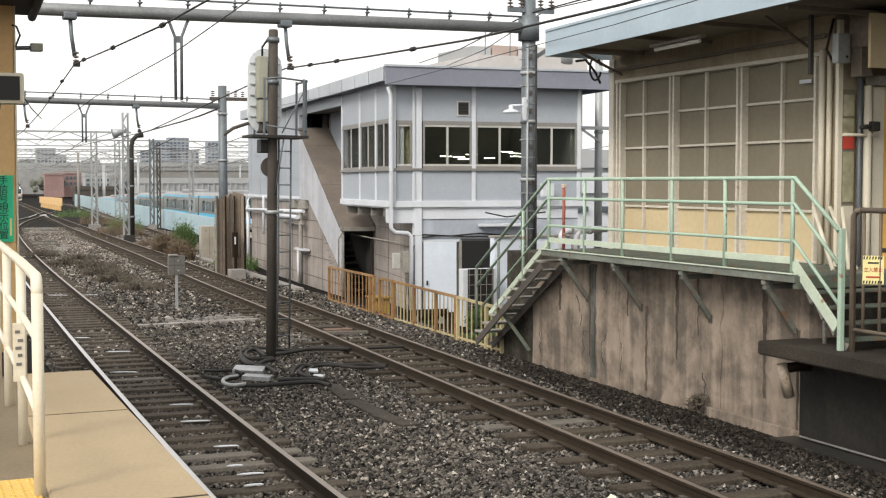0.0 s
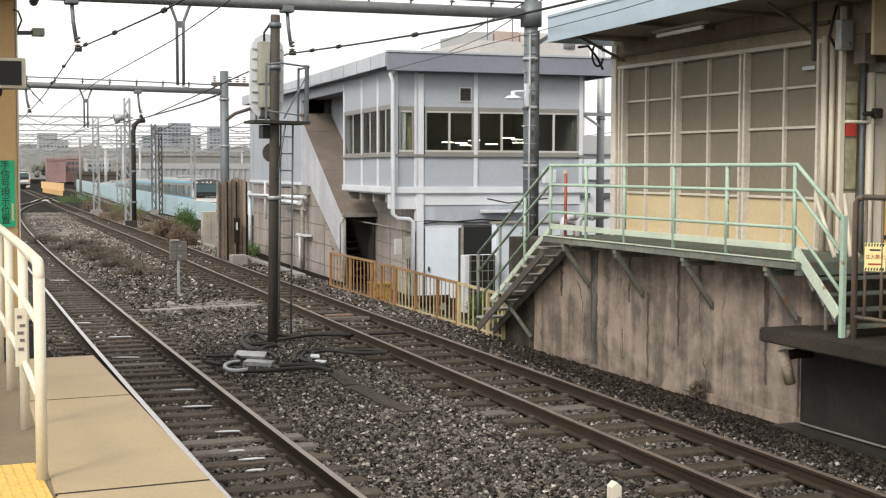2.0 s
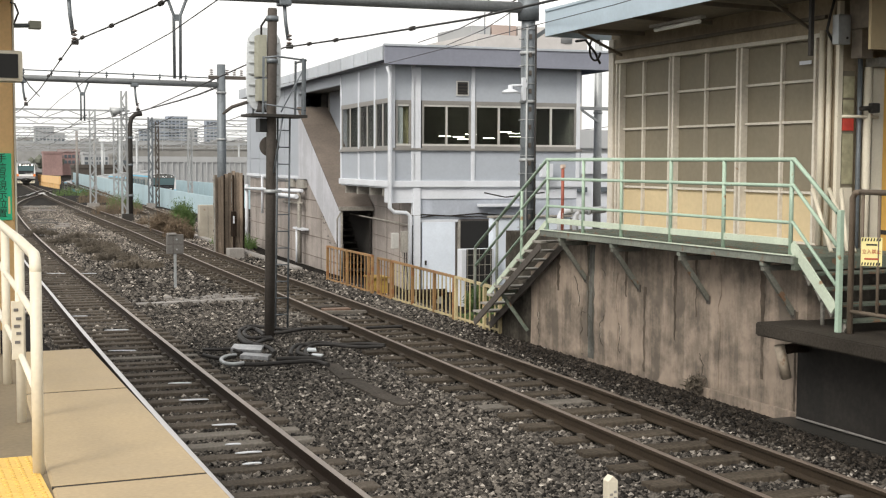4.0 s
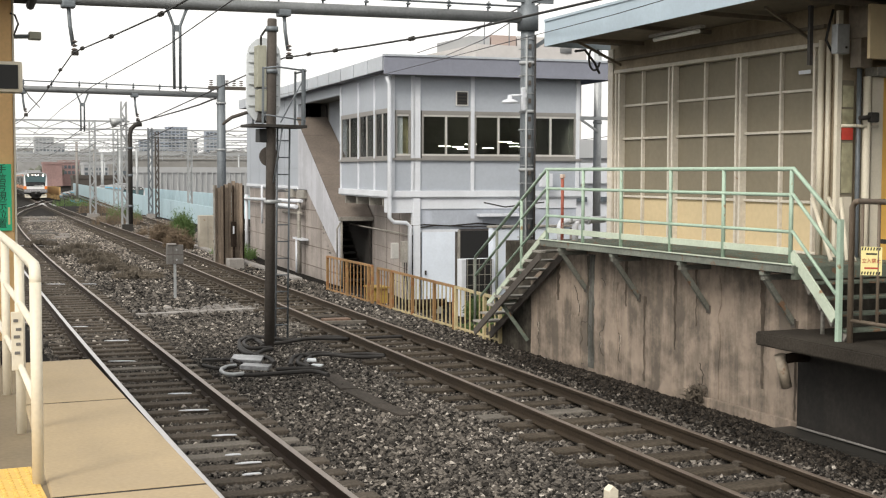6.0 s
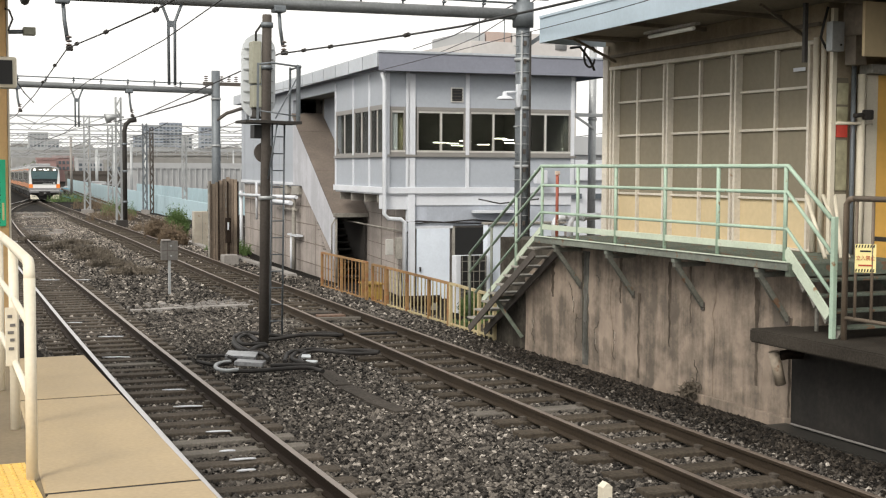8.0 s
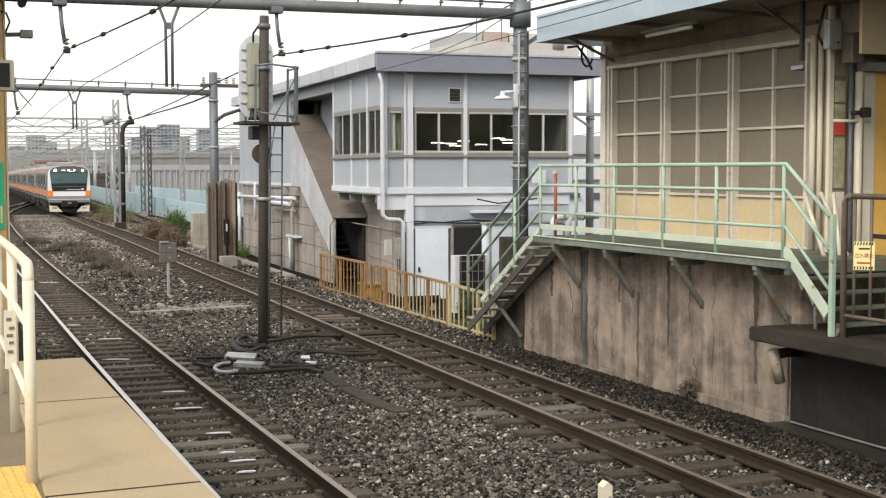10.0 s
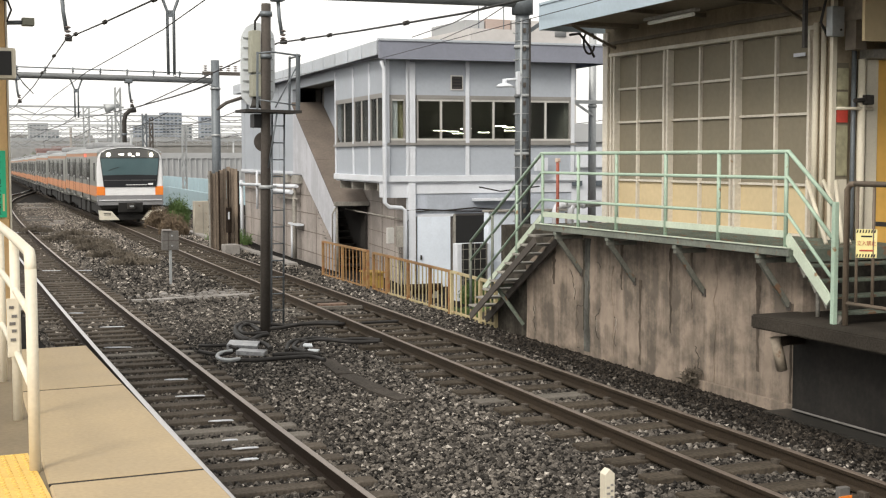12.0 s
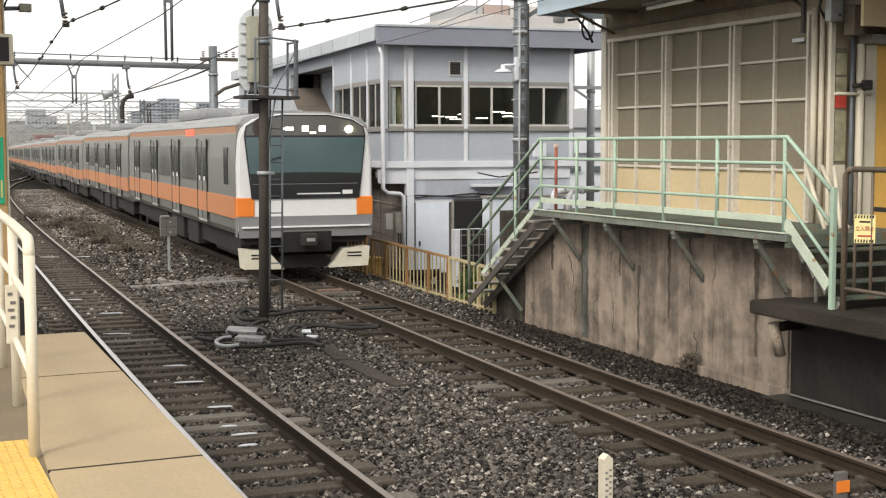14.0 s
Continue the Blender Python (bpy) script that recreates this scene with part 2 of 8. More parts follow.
M_BOARD_TAN = mat("weathered_tan_board", (0.36, 0.285, 0.22), 0.85, grain=(30, 0.15), stain=(1.2, 0.35), streak=True, bump=0.2, vary=0.35)
M_COVER = mat("dark_cover_board", (0.105, 0.092, 0.080), 0.9, grain=(30, 0.25), stain=(1.2, 0.35), bump=0.4, spec=0.08)
M_COVERPLATE = mat("dull_metal_plate", (0.50, 0.51, 0.53), 0.35, 0.5, grain=(25, 0.15), stain=(3.0, 0.4), bump=0.1)
M_RUSTBOARD = mat("rust_red_board", (0.23, 0.15, 0.11), 0.85, grain=(25, 0.2), stain=(2.0, 0.3), bump=0.3)
M_PALEPANE = mat("dusty_yellowed_pane", (0.60, 0.56, 0.36), 0.35, grain=(8, 0.15), stain=(3.0, 0.45), bump=0.02)
M_GALV_L = mat("light_galvanised_steel", (0.44, 0.46, 0.47), 0.5, 0.35, grain=(20, 0.08), stain=(1.2, 0.2), bump=0.06)
M_POLE_L = mat("weathered_steel_pole", (0.19, 0.18, 0.17), 0.75, 0.2, grain=(25, 0.12), stain=(1.0, 0.3), bump=0.15)
M_GATE = mat("brown_gate_paint", (0.20, 0.155, 0.115), 0.6, grain=(25, 0.1), stain=(1.2, 0.3), bump=0.1)
M_POLE = mat("brown_grey_pole", (0.115, 0.10, 0.088), 0.8, 0.1, grain=(25, 0.12), stain=(1.0, 0.3), bump=0.15)
M_CONCPOLE = mat("concrete_pole", (0.33, 0.31, 0.29), 0.85, grain=(20, 0.1), stain=(1.0, 0.25), bump=0.15)
M_WIRE = mat("dark_wire", (0.05, 0.05, 0.05), 0.6, 0.4, grain=(40, 0.1), stain=(2, 0.2), bump=0.0)
M_CABLE = mat("black_cable", (0.045, 0.042, 0.04), 0.65, grain=(40, 0.1), stain=(2, 0.3), bump=0.1, spec=0.2)
M_CERAMIC = mat("brown_insulator", (0.16, 0.13, 0.12), 0.3, grain=(40, 0.05), stain=(3, 0.1), bump=0.0)
M_SIGGREY = mat("signal_back_grey", (0.66, 0.70, 0.73), 0.55, grain=(20, 0.04), stain=(1.2, 0.12), bump=0.05)
M_SIGBOX = mat("olive_grey_case", (0.36, 0.36, 0.29), 0.6, grain=(20, 0.06), stain=(1.2, 0.2), bump=0.08)
M_FENCE = mat("orange_rusty_fence", (0.40, 0.235, 0.10), 0.65, grain=(25, 0.12), stain=(1.3, 0.35), bump=0.2, rust=(0.26, 0.12, 0.05), rust_at=0.55)
M_FENCE_PALE = mat("faded_cream_fence", (0.60, 0.50, 0.29), 0.65, grain=(25, 0.1), stain=(1.3, 0.3), bump=0.2, rust=(0.30, 0.17, 0.07), rust_at=0.60)
M_SIGN_GREEN = mat("green_sign", (0.02, 0.60, 0.31), 0.45, grain=(20, 0.02), stain=(2, 0.08), bump=0.0)
M_BLACK = mat("black_paint", (0.015, 0.015, 0.015), 0.5, grain=(20, 0.05), stain=(2, 0.1), bump=0.0)
M_YELLOW_OLD = mat("dull_rusty_yellow", (0.50, 0.33, 0.07), 0.6, grain=(20, 0.1), stain=(2, 0.35), bump=0.05, rust=(0.25, 0.13, 0.05), rust_at=0.55)
M_YELLOW_SIGN = mat("pale_yellow_sign", (0.85, 0.76, 0.36), 0.5, grain=(20, 0.03), stain=(2, 0.1), bump=0.0)
M_RED_FADED = mat("faded_red_paint", (0.42, 0.12, 0.08), 0.6, grain=(20, 0.08), stain=(2, 0.3), bump=0.05, rust=(0.62, 0.5, 0.42), rust_at=0.55)
# A red light's glow given as bright paint, without emission
M_RED_BRIGHT = mat("red_glow_paint", (0.80, 0.09, 0.06), 0.5, grain=(20, 0.05), stain=(3, 0.2), bump=0.0)
M_RED = mat("red_paint", (0.55, 0.07, 0.04), 0.5, grain=(20, 0.08), stain=(2, 0.25), bump=0.05, rust=(0.62, 0.5, 0.42), rust_at=0.62)
M_BRIGHTORANGE = mat("orange_sheet", (0.85, 0.50, 0.12), 0.6, grain=(10, 0.04), stain=(1.0, 0.12), bump=0.05)
M_PANEL_BLUE = mat("pale_blue_wall_panel", (0.40, 0.54, 0.60), 0.6, grain=(8, 0.05), stain=(0.3, 0.15), bump=0.05, vary=0.06)
M_LEAF = mat("green_leaf", (0.12, 0.20, 0.06), 0.7, grain=(20, 0.15), stain=(3, 0.3), bump=0.0, vary=0.45)
M_DRY_LOW = mat("dull_dry_grass", (0.16, 0.135, 0.105), 0.9, grain=(20, 0.2), stain=(3, 0.3), bump=0.0, vary=0.4)
M_DRY = mat("dry_weed", (0.25, 0.185, 0.125), 0.85, grain=(20, 0.2), stain=(3, 0.3), bump=0.0, vary=0.45)
# Distance haze is mixed into these far colours; there is no volume
M_BRICKRED = mat("hazy_red_brown_cladding", (0.37, 0.24, 0.225), 0.8, grain=(3, 0.1), stain=(0.2, 0.25), bump=0.05)
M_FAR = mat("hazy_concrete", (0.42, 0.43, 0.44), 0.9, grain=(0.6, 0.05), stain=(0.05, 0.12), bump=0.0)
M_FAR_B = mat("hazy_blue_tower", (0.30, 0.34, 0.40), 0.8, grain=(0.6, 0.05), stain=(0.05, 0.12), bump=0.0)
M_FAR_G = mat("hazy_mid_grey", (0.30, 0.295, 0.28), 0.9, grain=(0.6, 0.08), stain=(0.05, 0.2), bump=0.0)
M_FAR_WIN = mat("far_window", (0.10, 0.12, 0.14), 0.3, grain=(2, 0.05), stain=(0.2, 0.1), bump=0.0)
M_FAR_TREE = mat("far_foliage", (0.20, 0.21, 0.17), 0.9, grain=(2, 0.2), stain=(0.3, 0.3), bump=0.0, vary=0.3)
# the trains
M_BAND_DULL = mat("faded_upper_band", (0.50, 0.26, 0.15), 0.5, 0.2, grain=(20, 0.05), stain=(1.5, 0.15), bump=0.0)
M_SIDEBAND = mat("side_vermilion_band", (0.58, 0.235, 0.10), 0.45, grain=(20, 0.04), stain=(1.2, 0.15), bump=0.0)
# Mirrored surroundings are put into the grey of these panes
M_SIDEWIN = mat("reflection_grey_side_window", (0.15, 0.155, 0.145), 0.2, grain=(20, 0.03), stain=(0.5, 0.25), bump=0.0, spec=0.6)
M_STAINLESS = mat("brushed_stainless", (0.285, 0.29, 0.27), 0.40, 0.5, grain=(60, 0.05), stain=(0.8, 0.15), bump=0.03)
M_TRAINROOF = mat("dusty_train_roof", (0.34, 0.35, 0.36), 0.65, grain=(15, 0.1), stain=(0.6, 0.25), bump=0.1)
M_TRAINWHITE = mat("train_front_white", (0.78, 0.79, 0.80), 0.35, grain=(20, 0.02), stain=(1.5, 0.06), bump=0.0)
M_TRAINGREY = mat("train_skirt_grey", (0.27, 0.27, 0.28), 0.45, 0.2, grain=(20, 0.04), stain=(1.5, 0.12), bump=0.02)
M_TRAINORANGE = mat("vermilion_band", (0.86, 0.24, 0.04), 0.4, grain=(20, 0.03), stain=(1.5, 0.08), bump=0.0)
M_TRAINBLACK = mat("gloss_black_mask", (0.02, 0.022, 0.025), 0.18, grain=(20, 0.03), stain=(1.5, 0.05), bump=0.0, spec=0.6)
M_TRAINGLASS = mat("cab_windscreen", (0.075, 0.128, 0.14), 0.08, grain=(20, 0.02), stain=(0.8, 0.1), bump=0.0, spec=0.8)
M_TRAINDARKWIN = mat("side_window_glass", (0.045, 0.05, 0.05), 0.15, grain=(20, 0.02), stain=(0.8, 0.1), bump=0.0, spec=0.7)
# Shadow under the car put into this black; also used for seams
M_UNDER = mat("underframe_shadow_black", (0.018, 0.017, 0.016), 0.8, grain=(20, 0.1), stain=(1.0, 0.2), bump=0.1)
M_SKIRT = mat("cream_snow_plough", (0.70, 0.66, 0.55), 0.5, grain=(20, 0.04), stain=(1.5, 0.15), bump=0.02)
M_HEADLIGHT = mat("headlight_lens", (0.95, 0.92, 0.8), 0.2, emit=(1.0, 0.93, 0.74), strength=30.0)
M_LED = mat("lit_destination_sign", (0.9, 0.9, 0.9), 0.3, emit=(1.0, 0.98, 0.92), strength=2.2)
M_TAIL = mat("red_tail_lamp", (0.8, 0.1, 0.1), 0.3, emit=(1.0, 0.12, 0.12), strength=3.0)
M_SIDELED = mat("red_lit_display", (0.6, 0.1, 0.06), 0.4, emit=(1.0, 0.13, 0.06), strength=0.55)
M_GUTTER = mat("pale_gutter", (0.56, 0.59, 0.60), 0.45, 0.2, grain=(20, 0.05), stain=(0.8, 0.15), bump=0.0)
# Grey copy of the black mask: the sky's reflection as colour
M_TRAINHEADER = mat("sky_reflection_header", (0.115, 0.115, 0.11), 0.16, grain=(20, 0.02), stain=(0.8, 0.1), bump=0.0, spec=0.7)
M_SKYBLUE = mat("sky_blue_band", (0.12, 0.50, 0.75), 0.4, grain=(20, 0.02), stain=(1.5, 0.06), bump=0.0)


# ---- mesh helpers ----
BASE = {}


def thing(name, label, category, at=(0, 0, 0), group="", kind="", turn=0.0):
    """A thing: an Empty at its base. With a turn its parts are given in its own space, else in the world's."""
    ob = new(name)
    ob.empty_display_size = 0.2
    ob.matrix_world = pose(*at, 0, 0, turn)
    BASE[ob] = Vector(at) if turn == 0 else Vector((0, 0, 0))
    return tagged(ob, label, category, group, kind)


def part(name, bm, material, parent=None, label="", smooth=False):
    me = bpy.data.meshes.new(name)
    if parent is not None and BASE[parent].length > 0:
        bmesh.ops.translate(bm, verts=bm.verts, vec=-BASE[parent])
    if smooth:
        for fc in bm.faces:
            fc.smooth = True
    bm.to_mesh(me)
    bm.free()
    me.materials.append(material)
    ob = new(name, me)
    if parent is not None:
        ob.parent = parent
        BASE[ob] = BASE[parent]
    if label:
        ob["label"] = label
    return ob


def piece(name, me, m, parent):
    """One more piece on shared mesh data."""
    ob = new(name, me)
    ob.parent = parent
    ob.matrix_basis = m
    return ob


def B():
    return bmesh.new()


def box(bm, x0, x1, y0, y1, z0, z1, bevel=0.0):
    vs = [bm.verts.new((x, y, z)) for z in (z0, z1) for y in (y0, y1) for x in (x0, x1)]
    fs = [bm.faces.new([vs[i] for i in q]) for q in ((0, 2, 3, 1), (4, 5, 7, 6), (0, 1, 5, 4), (2, 6, 7, 3), (0, 4, 6, 2), (1, 3, 7, 5))]
    if bevel:
        es = list({e for f_ in fs for e in f_.edges})
        bmesh.ops.bevel(bm, geom=es, offset=bevel, segments=2, affect="EDGES", profile=0.6)
    return bm


def axes(p0, p1):
    d = (Vector(p1) - Vector(p0)).normalized()
    s = d.cross(Vector((0, 0, 1)))
    s = Vector((1, 0, 0)) if s.length < 1e-4 else s.normalized()
    return d, s, s.cross(d)


def beam(bm, p0, p1, w, h_, bevel=0.0):
    """A straight bar of width w (level) and height h_ from p0 to p1."""
    p0, p1 = Vector(p0), Vector(p1)
    d, s, u = axes(p0, p1)
    vs = [bm.verts.new(p + s * a * w / 2 + u * b * h_ / 2) for p in (p0, p1) for a, b in ((-1, -1), (1, -1), (1, 1), (-1, 1))]
    fs = [bm.faces.new([vs[i] for i in q]) for q in ((0, 1, 2, 3), (7, 6, 5, 4), (0, 4, 5, 1), (1, 5, 6, 2), (2, 6, 7, 3), (3, 7, 4, 0))]
    if bevel:
        es = list({e for f_ in fs for e in f_.edges})
        bmesh.ops.bevel(bm, geom=es, offset=bevel, segments=1, affect="EDGES")
    return bm


def tube(bm, pts, r, n=8, r1=None, caps=True):
    """A round bar along a chain of points; r1: radius at its far end."""
    pts = [Vector(p) for p in pts]
    rings = []
    last = None
    for i, p in enumerate(pts):
        d = (pts[min(i + 1, len(pts) - 1)] - pts[max(i - 1, 0)]).normalized()
        if last is None:
            s = d.cross(Vector((0, 0, 1)))
            s = Vector((1, 0, 0)) if s.length < 1e-4 else s.normalized()
        else:
            s = (last - d * last.dot(d)).normalized()
        last = s
        u = d.cross(s)
        rad = r if r1 is None else r + (r1 - r) * i / (len(pts) - 1)
        rings.append([bm.verts.new(p + (s * math.cos(a) + u * math.sin(a)) * rad) for a in [2 * math.pi * k / n for k in range(n)]])
    for a, b in zip(rings, rings[1:]):
        for k in range(n):
            bm.faces.new((a[k], a[(k + 1) % n], b[(k + 1) % n], b[k])).smooth = True
    if caps:
        bm.faces.new(rings[0][::-1])
        bm.faces.new(rings[-1])
    return bm


def prism(bm, outline, depth_vec):
    """A flat outline pushed along a vector."""
    dv = Vector(depth_vec)
    a = [bm.verts.new(p) for p in outline]
    b = [bm.verts.new(Vector(p) + dv) for p in outline]
    bm.faces.new(a[::-1])
    bm.faces.new(b)
    n = len(a)
    for i in range(n):
        bm.faces.new((a[i], a[(i + 1) % n], b[(i + 1) % n], b[i]))
    bmesh.ops.recalc_face_normals(bm, faces=bm.faces)
    return bm


def lathe(bm, base, profile, n=16):
    """Turned round a vertical axis: profile of (radius, height)."""
    base = Vector(base)
    rings = [[bm.verts.new(base + Vector((r * math.cos(2 * math.pi * k / n), r * math.sin(2 * math.pi * k / n), z))) for k in range(n)] for r, z in profile]
    for a, b in zip(rings, rings[1:]):
        for k in range(n):
            bm.faces.new((a[k], a[(k + 1) % n], b[(k + 1) % n], b[k])).smooth = True
    bm.faces.new(rings[0][::-1])
    bm.faces.new(rings[-1])
    return bm


def solid(name, label, category, bm, material, kind="", group="", smooth=False):
    """A thing of a single mesh."""
    return tagged(part(name, bm, material, smooth=smooth), label, category, group, kind)


def numpy_mesh(name, verts, faces, material):
    me = bpy.data.meshes.new(name)
    nf, k = faces.shape
    me.vertices.add(len(verts))
    me.vertices.foreach_set("co", verts.astype(np.float32).ravel())
    me.loops.add(nf * k)
    me.loops.foreach_set("vertex_index", faces.astype(np.int32).ravel())
    me.polygons.add(nf)
    me.polygons.foreach_set("loop_start", np.arange(0, nf * k, k, dtype=np.int32))
    me.shade_flat()
    me.update(calc_edges=True)
    me.validate()
    me.materials.append(material)
    return new(name, me)


# ---- the two tracks ----
def grade(y):
    """The line falls gently away from the station."""
    return -0.0055 * min(max(y - 30.0, 0.0), 330.0)


def a_x(y):
    """The platform track; past 88 m it swings over to join the main track."""
    x = 2.97 + 0.0253 * y + 0.000319 * y * y
    if y > 88:
        x += 0.0009 * (min(y, 135.0) - 88.0) ** 2 + 0.04 * max(y - 135.0, 0.0)
    return x


def b_x(y):
    q = min(y, 170.0)
    u = min(max((y - 30.0) / 30.0, 0.0), 1.0)
    bend = 0.30 * u * u * (3 - 2 * u) - 0.090 * math.log(1 + math.exp(min((y - 150.0) / 12.0, 60.0)))
    return 7.09 + 0.0525 * q + 0.000085 * q * q + 0.0814 * (y - q) + bend


def d_x(y):
    return 17.4 + 0.104 * (y - 97.0)


def c_x(y):
    return 24.3 + 0.026 * y + 0.00006 * y * y


def heading(fx, y):
    return math.atan2(fx(y + 0.5) - fx(y - 0.5), 1.0)


# ---- ground ----
def ground_z(x, y):
    edge = b_x(min(max(y, 0.0), 400.0)) + 1.9
    z = -0.24
    if x > edge:
        z -= min((x - edge) / 1.2, 1.0) * 0.26 * min(max((58.0 - y) / 12.0, 0.0), 1.0)
    z += grade(y)
    cut = c_x(min(y, 400.0)) - 4.5
    if y > 55 and x > cut - 3:
        z -= min((x - cut + 3) / 3.0, 1.0) * 1.7 * min((y - 55) / 12.0, 1.0)
    return z


def build_ground():
    xs = np.concatenate([np.linspace(-2500, -40, 14), np.linspace(-30, -2, 10), np.arange(-1, 46, 0.6), np.linspace(50, 120, 12), np.linspace(160, 2500, 12)])
    ys = np.concatenate([np.linspace(-300, -20, 6), np.arange(-10, 60, 1.0), np.arange(60, 300, 5.0), np.linspace(320, 3500, 18)])
    verts = np.array([(x, y, ground_z(x, y) + 0.02 * noise.noise(Vector((x * 0.8, y * 0.8, 0)))) for y in ys for x in xs])
    nx = len(xs)
    faces = np.array([(j * nx + i, j * nx + i + 1, (j + 1) * nx + i + 1, (j + 1) * nx + i) for j in range(len(ys) - 1) for i in range(nx - 1)])
    g = numpy_mesh("ground", verts, faces, M_BALLAST)
    tagged(g, "dark grey-brown ballast and earth ground of a railway yard", "ground", kind="structure")


build_ground()


def build_stones():
    """Loose ballast stones, thick near the platform and thinner far off."""
    rng = np.random.default_rng(5)
    octa = np.array([(1, 0, 0), (-1, 0, 0), (0, 1, 0), (0, -1, 0), (0, 0, 1), (0, 0, -1)], float)
    octf = np.array([(0, 2, 4), (2, 1, 4), (1, 3, 4), (3, 0, 4), (2, 0, 5), (1, 2, 5), (3, 1, 5), (0, 3, 5)])

    def scatter(n, y0, y1, size, base, bf, name, label):
        y = y0 + (y1 - y0) * rng.random(n) ** (1.35 if y1 < 40 else 1.9)
        lo = 1.9 + 0.03 * y
        hi = 10.9 + 0.03 * y + np.clip((y - 40.0) * 0.10, 0.0, 5.0)
        x = lo + (hi - lo) * rng.random(n)
        z = np.array([ground_z(a, b) for a, b in zip(x, y)])
        r = size * (0.55 + 0.9 * rng.random(n) ** 2)
        v = base[None] * (0.65 + 0.6 * rng.random((n, len(base), 1))) * r[:, None, None]
        v[:, :, 2] *= (0.55 + 0.4 * rng.random(n))[:, None]
        an = rng.random(n) * 6.283
        tl = (rng.random(n) - 0.5) * 1.4
        c, s = np.cos(tl)[:, None], np.sin(tl)[:, None]
        v[:, :, 1], v[:, :, 2] = v[:, :, 1] * c - v[:, :, 2] * s, v[:, :, 1] * s + v[:, :, 2] * c
        c, s = np.cos(an)[:, None], np.sin(an)[:, None]
        v[:, :, 0], v[:, :, 1] = v[:, :, 0] * c - v[:, :, 1] * s, v[:, :, 0] * s + v[:, :, 1] * c
        v[:, :, 0] += x[:, None]
        v[:, :, 1] += y[:, None]
        v[:, :, 2] += (z + r * 0.25 + 0.025 * rng.random(n))[:, None]
        sooty = x > np.array([b_x(b) for b in y]) + 1.3 + 0.5 * (rng.random(n) - 0.5)
        sooty &= y < 19 + 6 * rng.random(n)
        old = y > 34 + 24 * rng.random(n)
        for pick, m_, lab in ((~sooty & ~old, M_STONE, label), (old, M_STONE_F, "brown weathered stones far along the tracks"), (sooty & ~old, M_STONE_D, "small sooty stones beside and between the tracks")):
            vv = v[pick]
            if not len(vv):
                continue
            ff = (np.arange(len(vv)) * len(base))[:, None, None] + bf[None]
            tagged(numpy_mesh(name, vv.reshape(-1, 3), ff.reshape(-1, 3), m_), lab, "gravel", kind="stuff")

    scatter(225000, 7.5, 27.0, 0.030, octa, octf, "ballast_gravel", "coarse angular grey-brown ballast stones between the rails")
    scatter(84000, 24.0, 105.0, 0.046, octa, octf, "ballast_gravel", "weathered grey ballast stones along the tracks")


build_stones()


def build_cess():
    """Dark fine cinder between the main track and the wall."""
    ys = np.arange(5.0, 40.0, 0.35)
    verts, faces = [], []
    for y in ys:
        x0, x1 = b_x(y) + 1.25, (10.5 if y < 22 else b_x(y) + 2.6)
        for k in range(7):
            x = x0 + (x1 - x0) * k / 6
            verts.append((x, y, ground_z(x, y) + 0.005 * min(k, 1) + 0.03 * noise.noise(Vector((x * 2.2, y * 2.2, 3))) + (0.03 if k > 3 and y < 22 else 0.0)))
    n = len(ys)
    faces = [(j * 7 + k, j * 7 + k + 1, (j + 1) * 7 + k + 1, (j + 1) * 7 + k) for j in range(n - 1) for k in range(6)]
    tagged(numpy_mesh("cess", np.array(verts), np.array(faces), M_CESS), "dark cinder strip beside the track", "ground", kind="structure")


build_cess()


# ---- tracks ----
RAIL_PROFILE = [(-0.06, -0.155), (0.06, -0.155), (0.06, -0.14), (0.012, -0.12), (0.012, -0.045), (0.033, -0.035), (0.033, -0.004)]


def build_rail(fx, side, y0, y1, name, parent, drop=0.0, head=M_RAILTOP, fall=grade):
    ys = [y0]
    while ys[-1] < y1:
        ys.append(ys[-1] + (1.5 if ys[-1] < 60 else 6.0))
    full = RAIL_PROFILE + [(-a, b) for a, b in RAIL_PROFILE[:0:-1]]
    bm = B()
    bt = B()
    rows, tops = [], []
    for y in ys:
        h_ = heading(fx, y)
        c = Vector((fx(y) + side * 0.553 * math.cos(h_), y - side * 0.553 * math.sin(h_), drop + fall(y)))
        s = Vector((math.cos(h_), -math.sin(h_), 0))
        rows.append([bm.verts.new(c + s * a + Vector((0, 0, b))) for a, b in full])
        tops.append([bt.verts.new(c + s * a + Vector((0, 0, b))) for a, b in ((-0.033, -0.004), (-0.026, 0.0), (0.026, 0.0), (0.033, -0.004))])
    n = len(full)
    for a, b in zip(rows, rows[1:]):
        for k in range(n):
            if k != len(RAIL_PROFILE) - 1:
                bm.faces.new((a[k], a[(k + 1) % n], b[(k + 1) % n], b[k]))
    for a, b in zip(tops, tops[1:]):
        for k in range(3):
            bt.faces.new((a[k], a[k + 1], b[k + 1], b[k]))
    r = part(name, bm, M_RAIL_B if head is M_RAILTOP_B else M_RAIL, parent)
    part("rail_head", bt, head, r, "worn shiny running surface")
    return r


